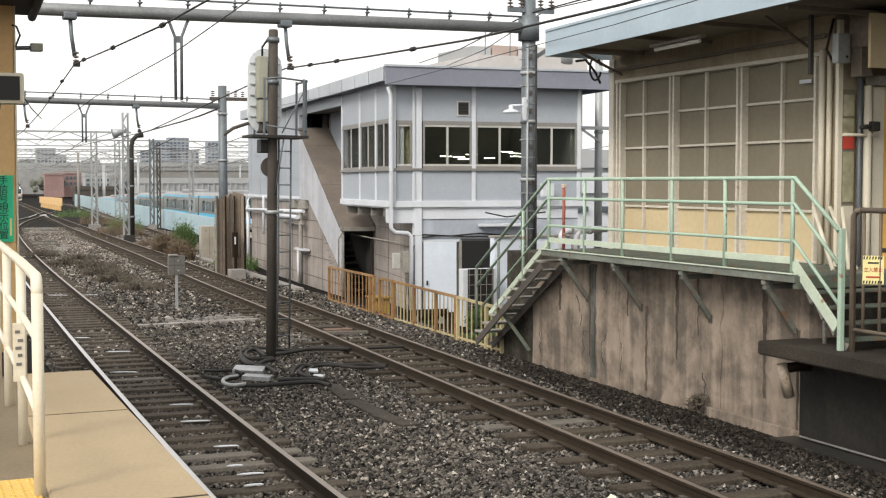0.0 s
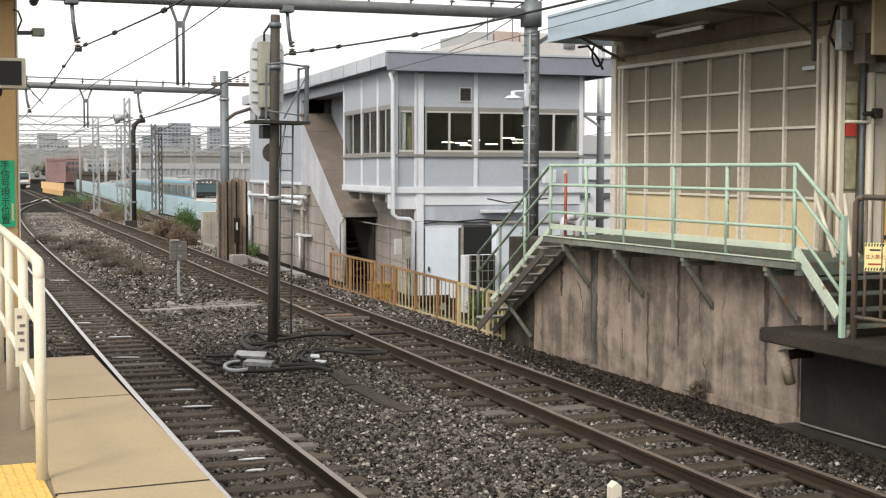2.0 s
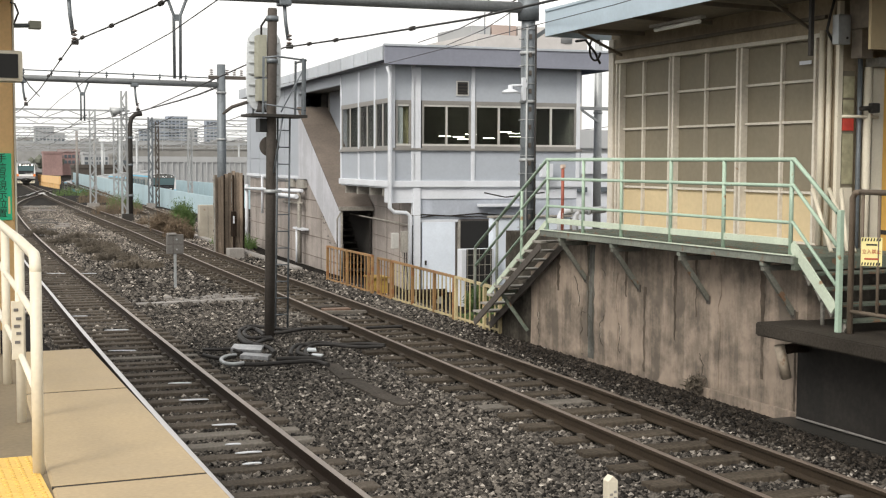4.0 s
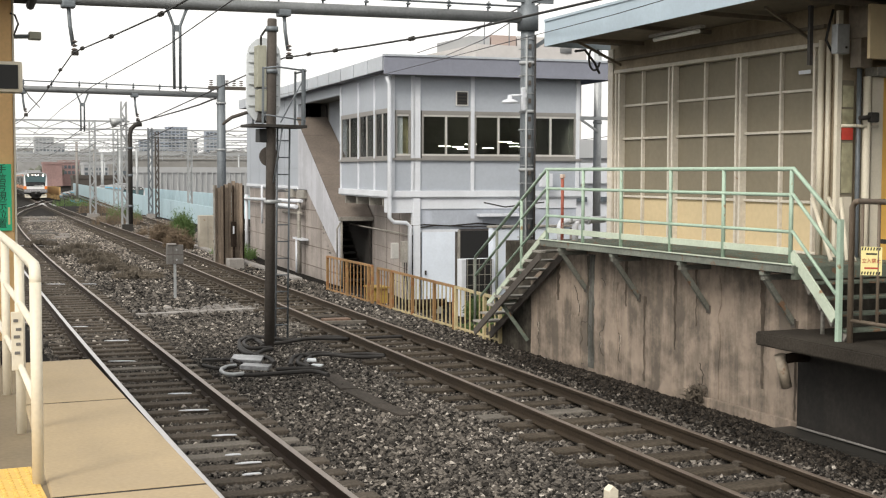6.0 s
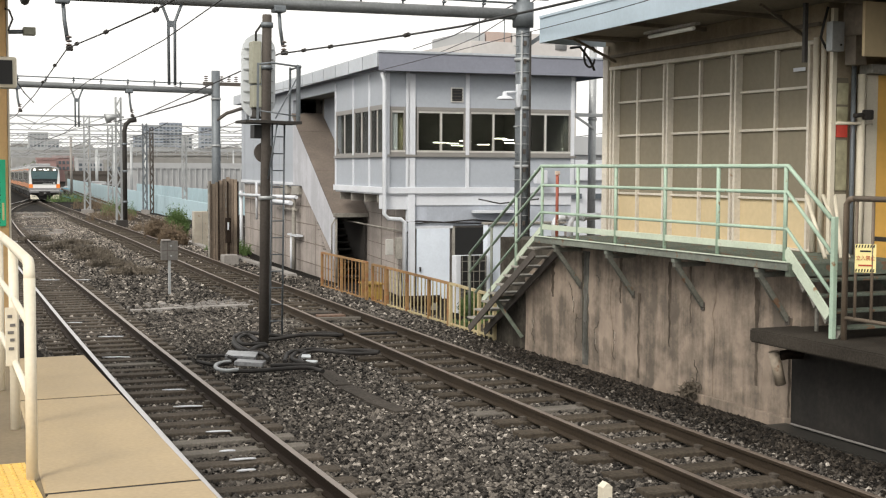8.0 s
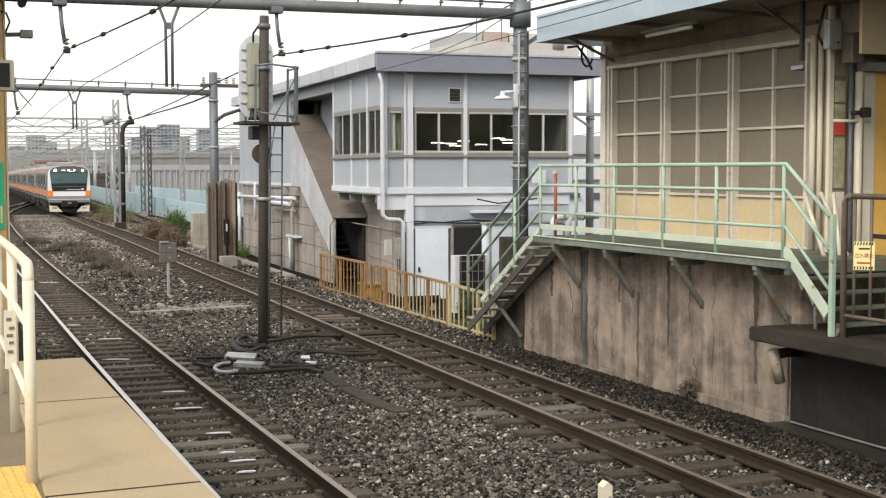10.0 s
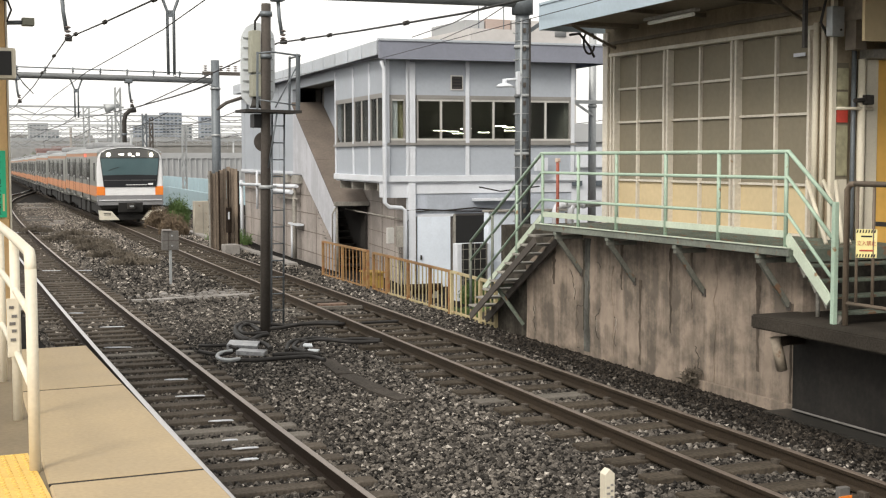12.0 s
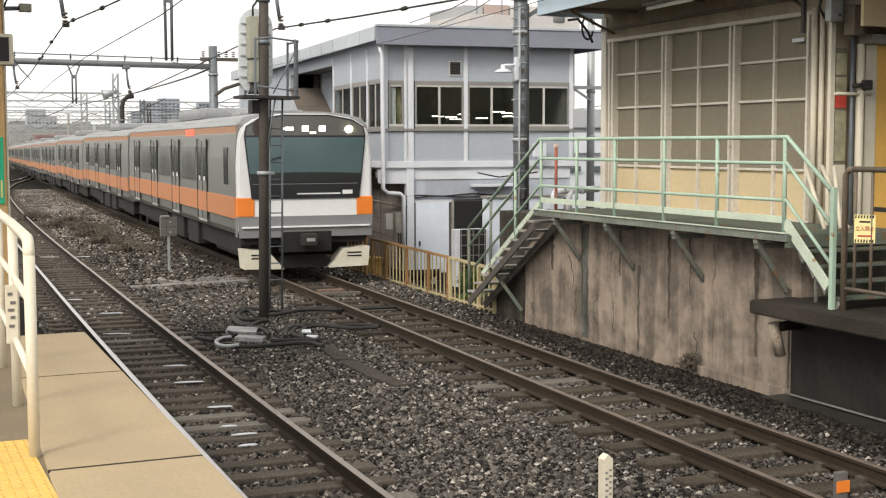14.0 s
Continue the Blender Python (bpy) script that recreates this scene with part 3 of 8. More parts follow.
def build_track(fx, y0, y1, step, label, pick, drop=0.0, pale=(), head=M_RAILTOP, fall=grade, half=0.11, wood=None):
    tr = thing("railway_track", label, "track", (fx(y0), y0, -0.24 + drop), kind="structure", turn=1e-9)
    BASE[tr] = Vector((fx(y0), y0, -0.24 + drop))
    build_rail(fx, -1, y0, y1, "rail", tr, drop, head, fall)
    build_rail(fx, 1, y0, y1, "rail", tr, drop, M_RAILTOP_R if head is M_RAILTOP else head, fall)
    bm = box(B(), -1.0, 1.0, -half, half, -0.14, 0.0, 0.012)
    meshes = []
    for m_ in (wood or M_SLEEPER, M_SLEEPER_PALE):
        me = bpy.data.meshes.new("sleeper")
        bm.to_mesh(me)
        me.materials.append(m_)
        meshes.append(me)
    bm.free()
    cl = B()
    far = B()
    rng = random.Random(int(fx(10) * 100))
    i, y = 0, y0 + 0.3
    while y < y1:
        h_ = -heading(fx, y) + radians(rng.uniform(-1.2, 1.2))
        m_ = Matrix.Translation((fx(y) + rng.uniform(-0.03, 0.03), y, -0.165 + drop + fall(y) + rng.uniform(-0.015, 0.012))) @ Matrix.Rotation(h_, 4, "Z")
        if i < pick:
            ob = piece("sleeper", meshes[1 if i in pale else 0], Matrix.Translation(-BASE[tr]) @ m_, tr)
        else:
            box_pts = [m_ @ Vector(p) for p in ((-1, -0.11, 0), (1, -0.11, 0), (1, 0.11, 0), (-1, 0.11, 0))]
            far.faces.new([far.verts.new(p) for p in box_pts])
        if y < 45:
            for s_ in (-1, 1):
                for o in (-0.085, 0.085):
                    c = m_ @ Vector((s_ * 0.566 + o, rng.uniform(-0.02, 0.02), 0.022))
                    box(cl, c.x - 0.028, c.x + 0.028, c.y - 0.05, c.y + 0.05, c.z - 0.03, c.z + 0.022)
        y += step * rng.uniform(0.94, 1.06)
        i += 1
    part("rail_clips", cl, M_CLIP, tr, "rusty rail fastenings")["kind"] = "stuff"
    if len(far.verts):
        part("far_sleepers", far, M_SLEEPER, tr)["kind"] = "stuff"
    return tr


build_track(a_x, 5.0, 168.0, 0.56, "platform track with dark wooden sleepers in ballast", 130, pale=(4, 6, 7, 9, 15, 16, 27))
build_track(b_x, 3.0, 470.0, 0.70, "curving main track with worn sleepers and rusty rails", 120, pale=(16, 30, 31), head=M_RAILTOP_B, half=0.135, wood=M_SLEEPER_TAN)
build_track(c_x, 60.0, 420.0, 0.9, "far track in a shallow cutting", 0, drop=-1.75, fall=lambda y: 0.0)
build_track(d_x, 80.0, 260.0, 0.8, "rusty side track along the pale blue wall", 0, head=M_RAILTOP_B)


def build_turnout():
    """Point rods, machine and check rails where the platform track joins the main track."""
    tr = thing("turnout", "turnout rods and check rails in weedy ballast", "track", (8, 80, -0.24), kind="structure")
    for fx, s_ in ((a_x, -1), (b_x, 1), (b_x, -1)):
        bm = B()
        pts = [(fx(y) + s_ * 0.44, y, grade(y) - 0.02) for y in np.linspace(134, 149, 6)]
        for p, q in zip(pts, pts[1:]):
            beam(bm, p, q, 0.06, 0.06)
        part("check_rail", bm, M_RAILTOP, tr)
    part("frog", prism(B(), [(a_x(146) - 0.3, 143, grade(145) - 0.03), (a_x(146) + 0.5, 143, grade(145) - 0.03), (a_x(150) + 0.3, 149, grade(145) - 0.03)], (0, 0, 0.04)), M_RAILTOP, tr)
    for k, (x, y, w, d) in enumerate(((6.6, 63, 1.1, 0.12), (8.0, 66, 0.7, 0.3), (7.2, 71, 1.6, 0.10), (8.6, 69, 0.5, 0.4), (7.8, 75, 1.2, 0.10), (9.3, 92, 1.9, 0.12), (10.6, 96, 0.6, 0.5), (9.9, 101, 2.0, 0.10))):
        z = grade(y) - 0.24
        part("point_rod", box(B(), x, x + w, y, y + d, z, z + 0.12, 0.01), M_CONCPOLE if k % 2 else M_POLE_L, tr)


build_turnout()


# ---- the platform with the camera on it ----
def plat_edge(y):
    return 1.55 + 0.02 * y + 0.0002 * y * y


def build_platform():
    pl = thing("platform", "slabbed station platform, warm light put into its tan, with a yellow tactile strip", "platform", (0, 6, -0.24), kind="structure")
    bm = prism(B(), [(-6, -6, -0.3), (plat_edge(-6) - 0.12, -6, -0.3), (plat_edge(12.6) - 0.12, 12.6, -0.3), (-6, 12.6, -0.3)], (0, 0, 1.28))
    part("platform_body", bm, M_PLATSIDE, pl)
    cuts = [-6, -3.6, -1.2, 1.2, 3.4, 5.3, 7.27, 10.28, 12.6]
    for a, b in zip(cuts, cuts[1:]):
        for s0, s1 in ((0.86, None),):
            bm = B()
            out = [(s0 + 0.09 * (a - 7.6) * 0.6, a + 0.016, 0.985), (plat_edge(a), a + 0.016, 0.985), (plat_edge(b), b - 0.016, 0.985), (s0 + 0.09 * (b - 7.6) * 0.6, b - 0.016, 0.985)]
            prism(bm, out, (0, 0, 0.115))
            bmesh.ops.bevel(bm, geom=list(bm.edges), offset=0.012, segments=1, affect="EDGES")
            part("slab", bm, M_PLATFORM, pl)
    for b in cuts[1:-1]:
        part("joint", box(B(), 0.86 + 0.054 * (b - 7.6), plat_edge(b) - 0.01, b - 0.02, b + 0.02, 0.99, 1.097), M_PLATTOP, pl)
    bm = prism(B(), [(-6, -6, 0.98), (0.2, -6, 0.98), (0.84, 7.0, 0.98), (1.13, 12.6, 0.98), (-6, 12.6, 0.98)], (0, 0, 0.105))
    part("walkway", bm, mat("brown_walkway", (0.22, 0.17, 0.105), 0.8, grain=(30, 0.1), stain=(0.8, 0.25), bump=0.2), pl)
    # tactile tiles with raised bars
    me = None
    k = 0
    for iy in range(5):
        for ix in range(3):
            x0, y0 = 0.02 + ix * 0.302 - 0.10, 8.12 - (iy + 1) * 0.302
            if me is None:
                bm = box(B(), 0, 0.298, 0, 0.298, 0, 0.012, 0.003)
                for r in range(5):
                    for c in range(5):
                        lathe(bm, (0.035 + c * 0.057, 0.035 + r * 0.057, 0.011), [(0.016, 0), (0.012, 0.006), (0.004, 0.0065)], 6)
                me = bpy.data.meshes.new("tactile_tile")
                bm.to_mesh(me)
                bm.free()
                me.materials.append(M_TACTILE)
            piece("tactile_tile", me, Matrix.Translation(Vector((x0, y0, 1.085)) - BASE[pl]), pl)
    # lower strip beyond the slab end, under the canopy post
    bm = prism(B(), [(-6, 12.6, -0.3), (1.05, 12.6, -0.3), (1.72, 26, -0.3), (-6, 26, -0.3)], (0, 0, 1.0))
    part("platform_ramp", bm, M_PLATSIDE, pl)


build_platform()


def build_platform_railing():
    ra = thing("platform_railing", "cream-painted tubular platform railing, chipped at the edges", "railing", (0.82, 7.66, 1.085))
    ys = [7.66, 9.25, 10.9, 12.5, 14.2]
    xs = [0.815, 0.88, 0.93, 0.98, 1.03]
    for x, y in zip(xs, ys):
        base = 1.085 if y < 12.6 else 0.7
        bm = tube(B(), [(x, y, base), (x, y, 2.25 if y < 8 else 2.34)], 0.033, 12)
        part("post", bm, M_CREAM, ra)
    for z, r in ((2.34, 0.033), (1.98, 0.022), (1.55, 0.022)):
        pts = [(x, y, z) for x, y in zip(xs, ys)]
        if z > 2.3:
            pts = [(0.815, 7.66, 2.22), (0.8155, 7.672, 2.28), (0.817, 7.70, 2.32), (0.819, 7.75, 2.34)] + pts[1:]
        bm = tube(B(), pts, r, 10)
        part("top_rail" if z > 2.3 else "rail", bm, M_CREAM, ra)
    part("tag", box(B(), 0.815, 0.895, 9.17, 9.185, 1.53, 1.93, 0.005), M_CREAM, ra, "weathered cream plate with worn dark marks")
    for z, x0, x1 in ((1.86, 0.83, 0.86), (1.80, 0.845, 0.88), (1.75, 0.83, 0.87), (1.70, 0.845, 0.875), (1.64, 0.835, 0.87)):
        part("worn_mark", box(B(), x0, x1, 9.165, 9.169, z, z + 0.02), M_POLE_L, ra)


build_platform_railing()


def label_text(s, size, m, material, parent=None, name="lettering", extrude=0.002):
    cu = bpy.data.curves.new(name, "FONT")
    cu.body, cu.size, cu.extrude, cu.align_x, cu.align_y = s, size, extrude, "CENTER", "CENTER"
    cu.materials.append(material)
    tmp = bpy.data.objects.new(name, cu)
    scene.collection.objects.link(tmp)
    dg = bpy.context.evaluated_depsgraph_get()
    me = bpy.data.meshes.new_from_object(tmp.evaluated_get(dg))
    bpy.data.objects.remove(tmp)
    ob = new(name, me)
    if parent is not None:
        ob.parent = parent
        BASE[ob] = BASE[parent]
        m = Matrix.Translation(-BASE[parent]) @ m
    ob.matrix_basis = m
    return ob


def build_canopy_post():
    """The orange post of the platform canopy with the hand-signal sign."""
    po = thing("canopy_post", "orange-painted steel canopy post with rusty chips", "post", (1.38, 17.6, 0.7))
    bm = box(B(), 1.16, 1.62, 17.45, 17.75, 0.7, 5.6, 0.02)
    part("column", bm, M_ORANGE_COL, po)
    part("edge_strip", box(B(), 1.622, 1.645, 17.44, 17.76, 0.7, 5.6), M_CREAM, po)
    part("collar", box(B(), 1.12, 1.66, 17.42, 17.78, 4.22, 4.27), M_CREAM, po)
    part("bracket_arm", tube(B(), [(1.62, 17.6, 4.60), (1.98, 17.6, 4.62)], 0.028, 8), M_GALV, po)
    part("bracket_clamp", box(B(), 1.84, 1.99, 17.52, 17.68, 4.57, 4.67, 0.01), M_SIGBOX, po)
    part("conduit", tube(B(), [(1.64, 17.45, 4.6), (1.70, 17.45, 4.75), (1.66, 17.45, 4.86), (1.60, 17.45, 4.88)], 0.014, 6), M_CABLE, po)
    si = thing("hand_signal_sign", "green vertical sign with black characters on the post", "sign", (1.40, 17.42, 2.0))
    part("plate", box(B(), 1.30, 1.58, 17.40, 17.43, 2.12, 2.97, 0.006), M_SIGN_GREEN, si)
    part("patch", box(B(), 1.532, 1.558, 17.392, 17.399, 2.20, 2.42), M_YELLOW_SIGN, si, "yellow reflective strip")
    for k, ch in enumerate("手信号現示位置"):
        label_text(ch, 0.122, Matrix.Translation((1.462, 17.396, 2.90 - k * 0.116)) @ Matrix.Rotation(radians(90), 4, "X"), M_BLACK, si, "character")
    mo = thing("platform_monitor", "dark monitor in a cream housing hung from the canopy", "monitor", (1.2, 15.0, 3.6))
    part("housing", box(B(), 0.75, 1.50, 15.0, 15.25, 3.74, 4.08, 0.03), M_CREAM, mo)
    part("screen", box(B(), 0.80, 1.45, 14.985, 15.0, 3.78, 4.04), M_BLACK, mo)
    part("hanger", tube(B(), [(1.05, 15.12, 4.10), (1.05, 15.12, 5.2)], 0.025, 8), M_CREAM, mo)
    part("camera_stub", lathe(B(), (1.22, 15.1, 3.66), [(0.02, 0), (0.035, 0.03), (0.035, 0.09), (0.02, 0.12)], 10), M_DARKSTEEL, mo)
    ca = thing("platform_canopy", "dark canopy roof edge over the platform", "canopy", (-1, 15, 5.2), kind="structure")
    part("roof", prism(B(), [(-6, 12.5, 5.25), (1.60, 12.5, 5.25), (1.9, 18.2, 5.1), (-6, 18.2, 5.1)], (0, 0, 0.16)), M_DARKSTEEL, ca)
    part("gutter", tube(B(), [(1.65, 12.5, 5.22), (1.93, 18.2, 5.08)], 0.06, 8), M_DARKSTEEL, ca)


build_canopy_post()


# ---- retaining wall, loading platform, deck and hut ----
WALL_X, DECK_X, HUT_X = 10.43, 9.94, 11.72


def build_retaining():
    ou = [(WALL_X, 12.75, -0.5), (WALL_X, 20.1, -0.5), (WALL_X, 20.06, 0.3), (WALL_X, 20.1, 1.01), (WALL_X, 19.0, 1.62), (WALL_X, 12.75, 1.62)]
    low = [(WALL_X + 0.05, 20.06, -0.5), (WALL_X + 0.05, 22.0, -0.5), (WALL_X + 0.05, 22.0, -0.05), (WALL_X + 0.05, 21.2, 0.25), (WALL_X + 0.05, 20.06, 0.9)]
    wa = thing("wall_retaining", "water-streaked brown concrete retaining wall with cracks", "wall", (WALL_X, 16, -0.24), kind="structure")
    part("wall_face", prism(B(), ou, (0.45, 0, 0)), M_RETAIN, wa)
    # the stairs' shade is put into this end piece's colour
    part("wall_end", prism(B(), low, (0.40, 0, 0)), M_RETAIN_D, wa, "concrete under the stairs, shade put into its dark colour")
    # patched render, proud by a few millimetres, with ragged outline
    rng = random.Random(4)
    for y0, y1, z0, z1 in ((17.2, 17.55, -0.2, 1.2), (18.3, 18.9, -0.25, 0.55), (14.55, 14.7, -0.2, 1.5)):
        n = 9
        o = [(WALL_X - 0.012, y0 + rng.uniform(-0.05, 0.05), z0 + (z1 - z0) * k / n) for k in range(n + 1)]
        o += [(WALL_X - 0.012, y1 + rng.uniform(-0.05, 0.05), z0 + (z1 - z0) * k / n) for k in range(n, -1, -1)]
        part("patch", prism(B(), o, (0.016, 0, 0)), M_RETAIN, wa)
    def crack(pts):
        bm = B()
        for _ in range(3):
            fine = [pts[0]]
            for p, q in zip(pts, pts[1:]):
                d = 0.22 * math.hypot(q[0] - p[0], q[1] - p[1])
                fine += [((p[0] + q[0]) / 2 + rng.uniform(-d, d), (p[1] + q[1]) / 2 + rng.uniform(-d, d)), q]
            pts = fine
        for p, q in zip(pts, pts[1:]):
            beam(bm, (WALL_X - 0.002, *p), (WALL_X - 0.002, *q), 0.008, 0.008)
        part("crack", bm, M_RETAIN_D, wa)
    crack([(17.68, 1.22), (17.56, 1.12), (17.46, 1.10), (17.44, 0.85), (17.42, 0.63), (17.60, 0.48), (17.73, 0.35), (17.70, 0.1), (17.58, -0.14)])
    crack([(17.42, 0.63), (17.28, 0.55), (17.14, 0.41), (17.12, 0.2), (17.10, -0.04)])
    crack([(18.55, 1.04), (18.42, 0.8), (18.40, 0.55), (18.58, 0.32), (18.56, 0.1), (18.40, -0.1), (18.23, -0.2)])
    crack([(18.4, 0.45), (18.1, 0.48), (18.02, 0.40)])
    crack([(19.83, 0.3), (19.78, 0.18), (19.85, 0.05), (19.74, -0.12)])
    crack([(15.0, 0.25), (14.9, 0.1), (14.95, -0.05), (14.8, -0.15)])

    def ragged(name, y, z0, z1, w0, w1, m_, out):
        n = 14
        wid = [(w0 + (w1 - w0) * k / n) * rng.uniform(0.55, 1.15) for k in range(n + 1)]
        mid = [y + rng.uniform(-0.015, 0.015) for k in range(n + 1)]
        o = [(WALL_X - out, mid[k] - wid[k] / 2, z0 + (z1 - z0) * k / n) for k in range(n + 1)]
        o += [(WALL_X - out, mid[k] + wid[k] / 2, z0 + (z1 - z0) * k / n) for k in range(n, -1, -1)]
        part(name, prism(B(), o, (out + 0.01, 0, 0)), m_, wa)
    ragged("seepage", 18.0, -0.24, 1.58, 0.17, 0.24, M_SEEP, 0.004)
    ragged("seepage", 18.09, 0.1, 1.55, 0.02, 0.08, M_RETAIN_D, 0.007)
    ragged("seepage", 17.94, 0.0, 0.9, 0.02, 0.03, M_RETAIN_D, 0.007)
    for y, w in ((16.42, 0.075), (14.61, 0.085), (12.95, 0.07)):
        ragged("drip_stain", y, -0.22, 1.05, w * 0.6, w, M_DRIP, 0.004)
    for y, z0, z1, w in ((15.62, 0.35, 1.57, 0.09), (15.1, 0.75, 1.58, 0.05), (13.62, 0.1, 1.5, 0.12), (16.95, 0.85, 1.58, 0.10), (19.1, 0.75, 1.45, 0.16)):
        ragged("drip_stain", y, z0, z1, w * 0.4, w, M_DRIP, 0.004)
    for y, z in ((17.47, 0.98), (17.44, 0.74), (17.13, 0.30), (17.71, 0.22), (18.6, 0.30), (18.42, 0.7), (19.82, 0.22)):
        ragged("broken_lip", y - 0.025, z - 0.09, z + 0.09, 0.018, 0.024, M_LIP, 0.006)
    # grey top edge of the buried foundation
    part("footing", box(B(), WALL_X - 0.05, WALL_X, 12.78, 15.2, -0.45, -0.20, 0.01), M_RETAIN, wa)
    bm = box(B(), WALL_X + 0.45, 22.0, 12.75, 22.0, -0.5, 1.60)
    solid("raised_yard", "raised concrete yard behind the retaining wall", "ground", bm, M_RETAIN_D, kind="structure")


build_retaining()


M_SPOUT = mat("weathered_cream_pipe", (0.44, 0.37, 0.29), 0.6, grain=(20, 0.12), stain=(4.0, 0.4), bump=0.08, rust=(0.2, 0.11, 0.06), rust_at=0.6)
M_WETSLAB = mat("wet_grey_slab", (0.045, 0.043, 0.038), 0.5, grain=(20, 0.15), stain=(1.2, 0.4), bump=0.15)
# Shade below the overhanging edge slab put into this near-black concrete
M_UNDERPLAT = mat("under_slab_shade_concrete", (0.024, 0.021, 0.018), 0.85, grain=(14, 0.2), stain=(0.9, 0.5), streak=True, bump=0.3)


def build_loading_platform():
    pl = thing("loading_platform", "old dark loading platform with an overhanging edge slab", "platform", (10.3, 10, -0.24), kind="structure")
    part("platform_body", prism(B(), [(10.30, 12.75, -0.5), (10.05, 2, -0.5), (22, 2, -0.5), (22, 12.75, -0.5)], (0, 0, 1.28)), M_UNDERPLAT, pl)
    bm = prism(B(), [(9.74, 12.86, 0.80), (9.30, 2, 0.80), (22, 2, 0.80), (22, 12.86, 0.80)], (0, 0, 0.165))
    bmesh.ops.bevel(bm, geom=list(bm.edges), offset=0.018, segments=2, affect="EDGES")
    part("edge_slab", bm, M_PLATTOP, pl)
    part("footing", prism(B(), [(10.0, 12.9, -0.5), (9.55, 2, -0.5), (10.2, 2, -0.5), (10.35, 12.9, -0.5)], (0, 0, 0.25)), M_WETSLAB, pl)
    part("base_pipe", tube(B(), [(10.27, 12.7, -0.22), (10.03, 2, -0.22)], 0.014, 8), M_CONCPOLE, pl)
    dp = thing("drain_pipe", "short bent drain pipe, cream and rusty", "pipe", (10.05, 12.6, 0.3))
    part("elbow", tube(B(), [(10.45, 12.55, 0.66), (10.12, 12.6, 0.66), (9.98, 12.62, 0.64)], 0.062, 12), M_RAIL, dp, "rusty brown stub")
    sp = part("spout", tube(B(), [(9.93, 12.63, 0.70), (10.02, 12.60, 0.30)], 0.066, 16), M_SPOUT, dp, "cream spout with a dark open end")
    # black disc painted for the shade inside the pipe
    part("mouth", tube(B(), [(10.017, 12.601, 0.312), (10.021, 12.6, 0.296)], 0.060, 16), M_BLACK, sp)


build_loading_platform()


def build_deck():
    dk = thing("deck", "steel deck walkway with green edge on diagonal brackets", "deck", (10.6, 15.5, 1.6))
    part("deck_plate", box(B(), DECK_X, HUT_X + 0.1, 12.45, 18.75, 1.72, 1.775, 0.006), M_GREEN_DULL, dk)
    part("edge_channel", box(B(), DECK_X - 0.03, DECK_X + 0.03, 12.4, 18.8, 1.69, 1.785, 0.006), M_EDGE, dk)
    part("edge_lip", box(B(), DECK_X - 0.05, DECK_X + 0.02, 12.4, 18.8, 1.787, 1.80, 0.003), M_TOE, dk)
    part("end_channel", box(B(), DECK_X, HUT_X, 12.38, 12.46, 1.62, 1.77), M_GREEN_DULL, dk)
    for y in (13.0, 14.8, 16.57, 18.16):
        bm = beam(B(), (DECK_X + 0.02, y, 1.62), (WALL_X - 0.01, y, 1.02), 0.05, 0.065)
        box(bm, DECK_X, WALL_X, y - 0.035, y + 0.035, 1.57, 1.63)
        br = part("bracket", bm, M_BRACKET, dk)
        part("foot_plate", box(B(), WALL_X - 0.02, WALL_X - 0.002, y - 0.04, y + 0.04, 0.96, 1.07, 0.004), M_POLE, br)
        part("cap_plate", box(B(), DECK_X - 0.02, DECK_X + 0.09, y - 0.04, y + 0.04, 1.63, 1.685, 0.006), M_EDGE, br)
    for z in range(12):
        part("tread_bar", box(B(), DECK_X + 0.2 + z * 0.12, DECK_X + 0.215 + z * 0.12, 12.5, 18.7, 1.775, 1.781), M_GREEN_DULL, dk)


build_deck()


def build_deck_railing():
    ra = thing("deck_railing", "mint green tubular railing with toe board, paint chipped", "railing", (DECK_X, 15.5, 1.77))
    x = DECK_X + 0.05
    for y in (12.54, 13.89, 15.11, 16.40, 17.52, 18.68):
        bm = tube(B(), [(x, y, 1.77), (x, y, 2.93)], 0.026, 10)
        lathe(bm, (x, y, 1.775), [(0.06, 0), (0.06, 0.012), (0.028, 0.016)], 10)
        part("post", bm, M_GREEN, ra)
    top = [(x, 21.45, 1.34), (x, 18.72, 2.93), (x, 12.50, 2.93), (x, 11.72, 2.33)]
    mid = [(x, 21.45, 1.00), (x, 18.72, 2.62), (x, 12.50, 2.62), (x, 11.72, 1.95)]
    low = [(x, 21.2, 0.65), (x, 18.72, 2.18), (x, 12.50, 2.18), (x, 11.72, 1.50)]
    for k, (pts, r) in enumerate(((top, 0.028), (mid, 0.024), (low, 0.022))):
        part("top_rail" if k == 0 else "rail", tube(B(), pts, r, 10), M_GREEN, ra)
    part("toe_board", box(B(), x - 0.012, x + 0.012, 12.54, 18.68, 1.905, 1.99, 0.004), M_TOE, ra)
    part("toe_board", beam(B(), (x, 12.52, 1.92), (x, 11.74, 1.22), 0.024, 0.13), M_TOE, ra)
    part("toe_board", beam(B(), (x, 18.72, 1.90), (x, 20.9, 0.53), 0.024, 0.09), M_TOE, ra)
    part("end_post", box(B(), x - 0.03, x + 0.03, 11.64, 11.70, 0.967, 2.36, 0.008), M_GREEN, ra)
    for y, z0, z1 in ((21.45, 0.1, 1.34), (20.55, 0.55, 1.86), (19.6, 1.1, 2.42)):
        part("post", tube(B(), [(x, y, z0), (x, y, z1)], 0.025, 10), M_EDGE if y > 20 else M_GREEN, ra)


build_deck_railing()


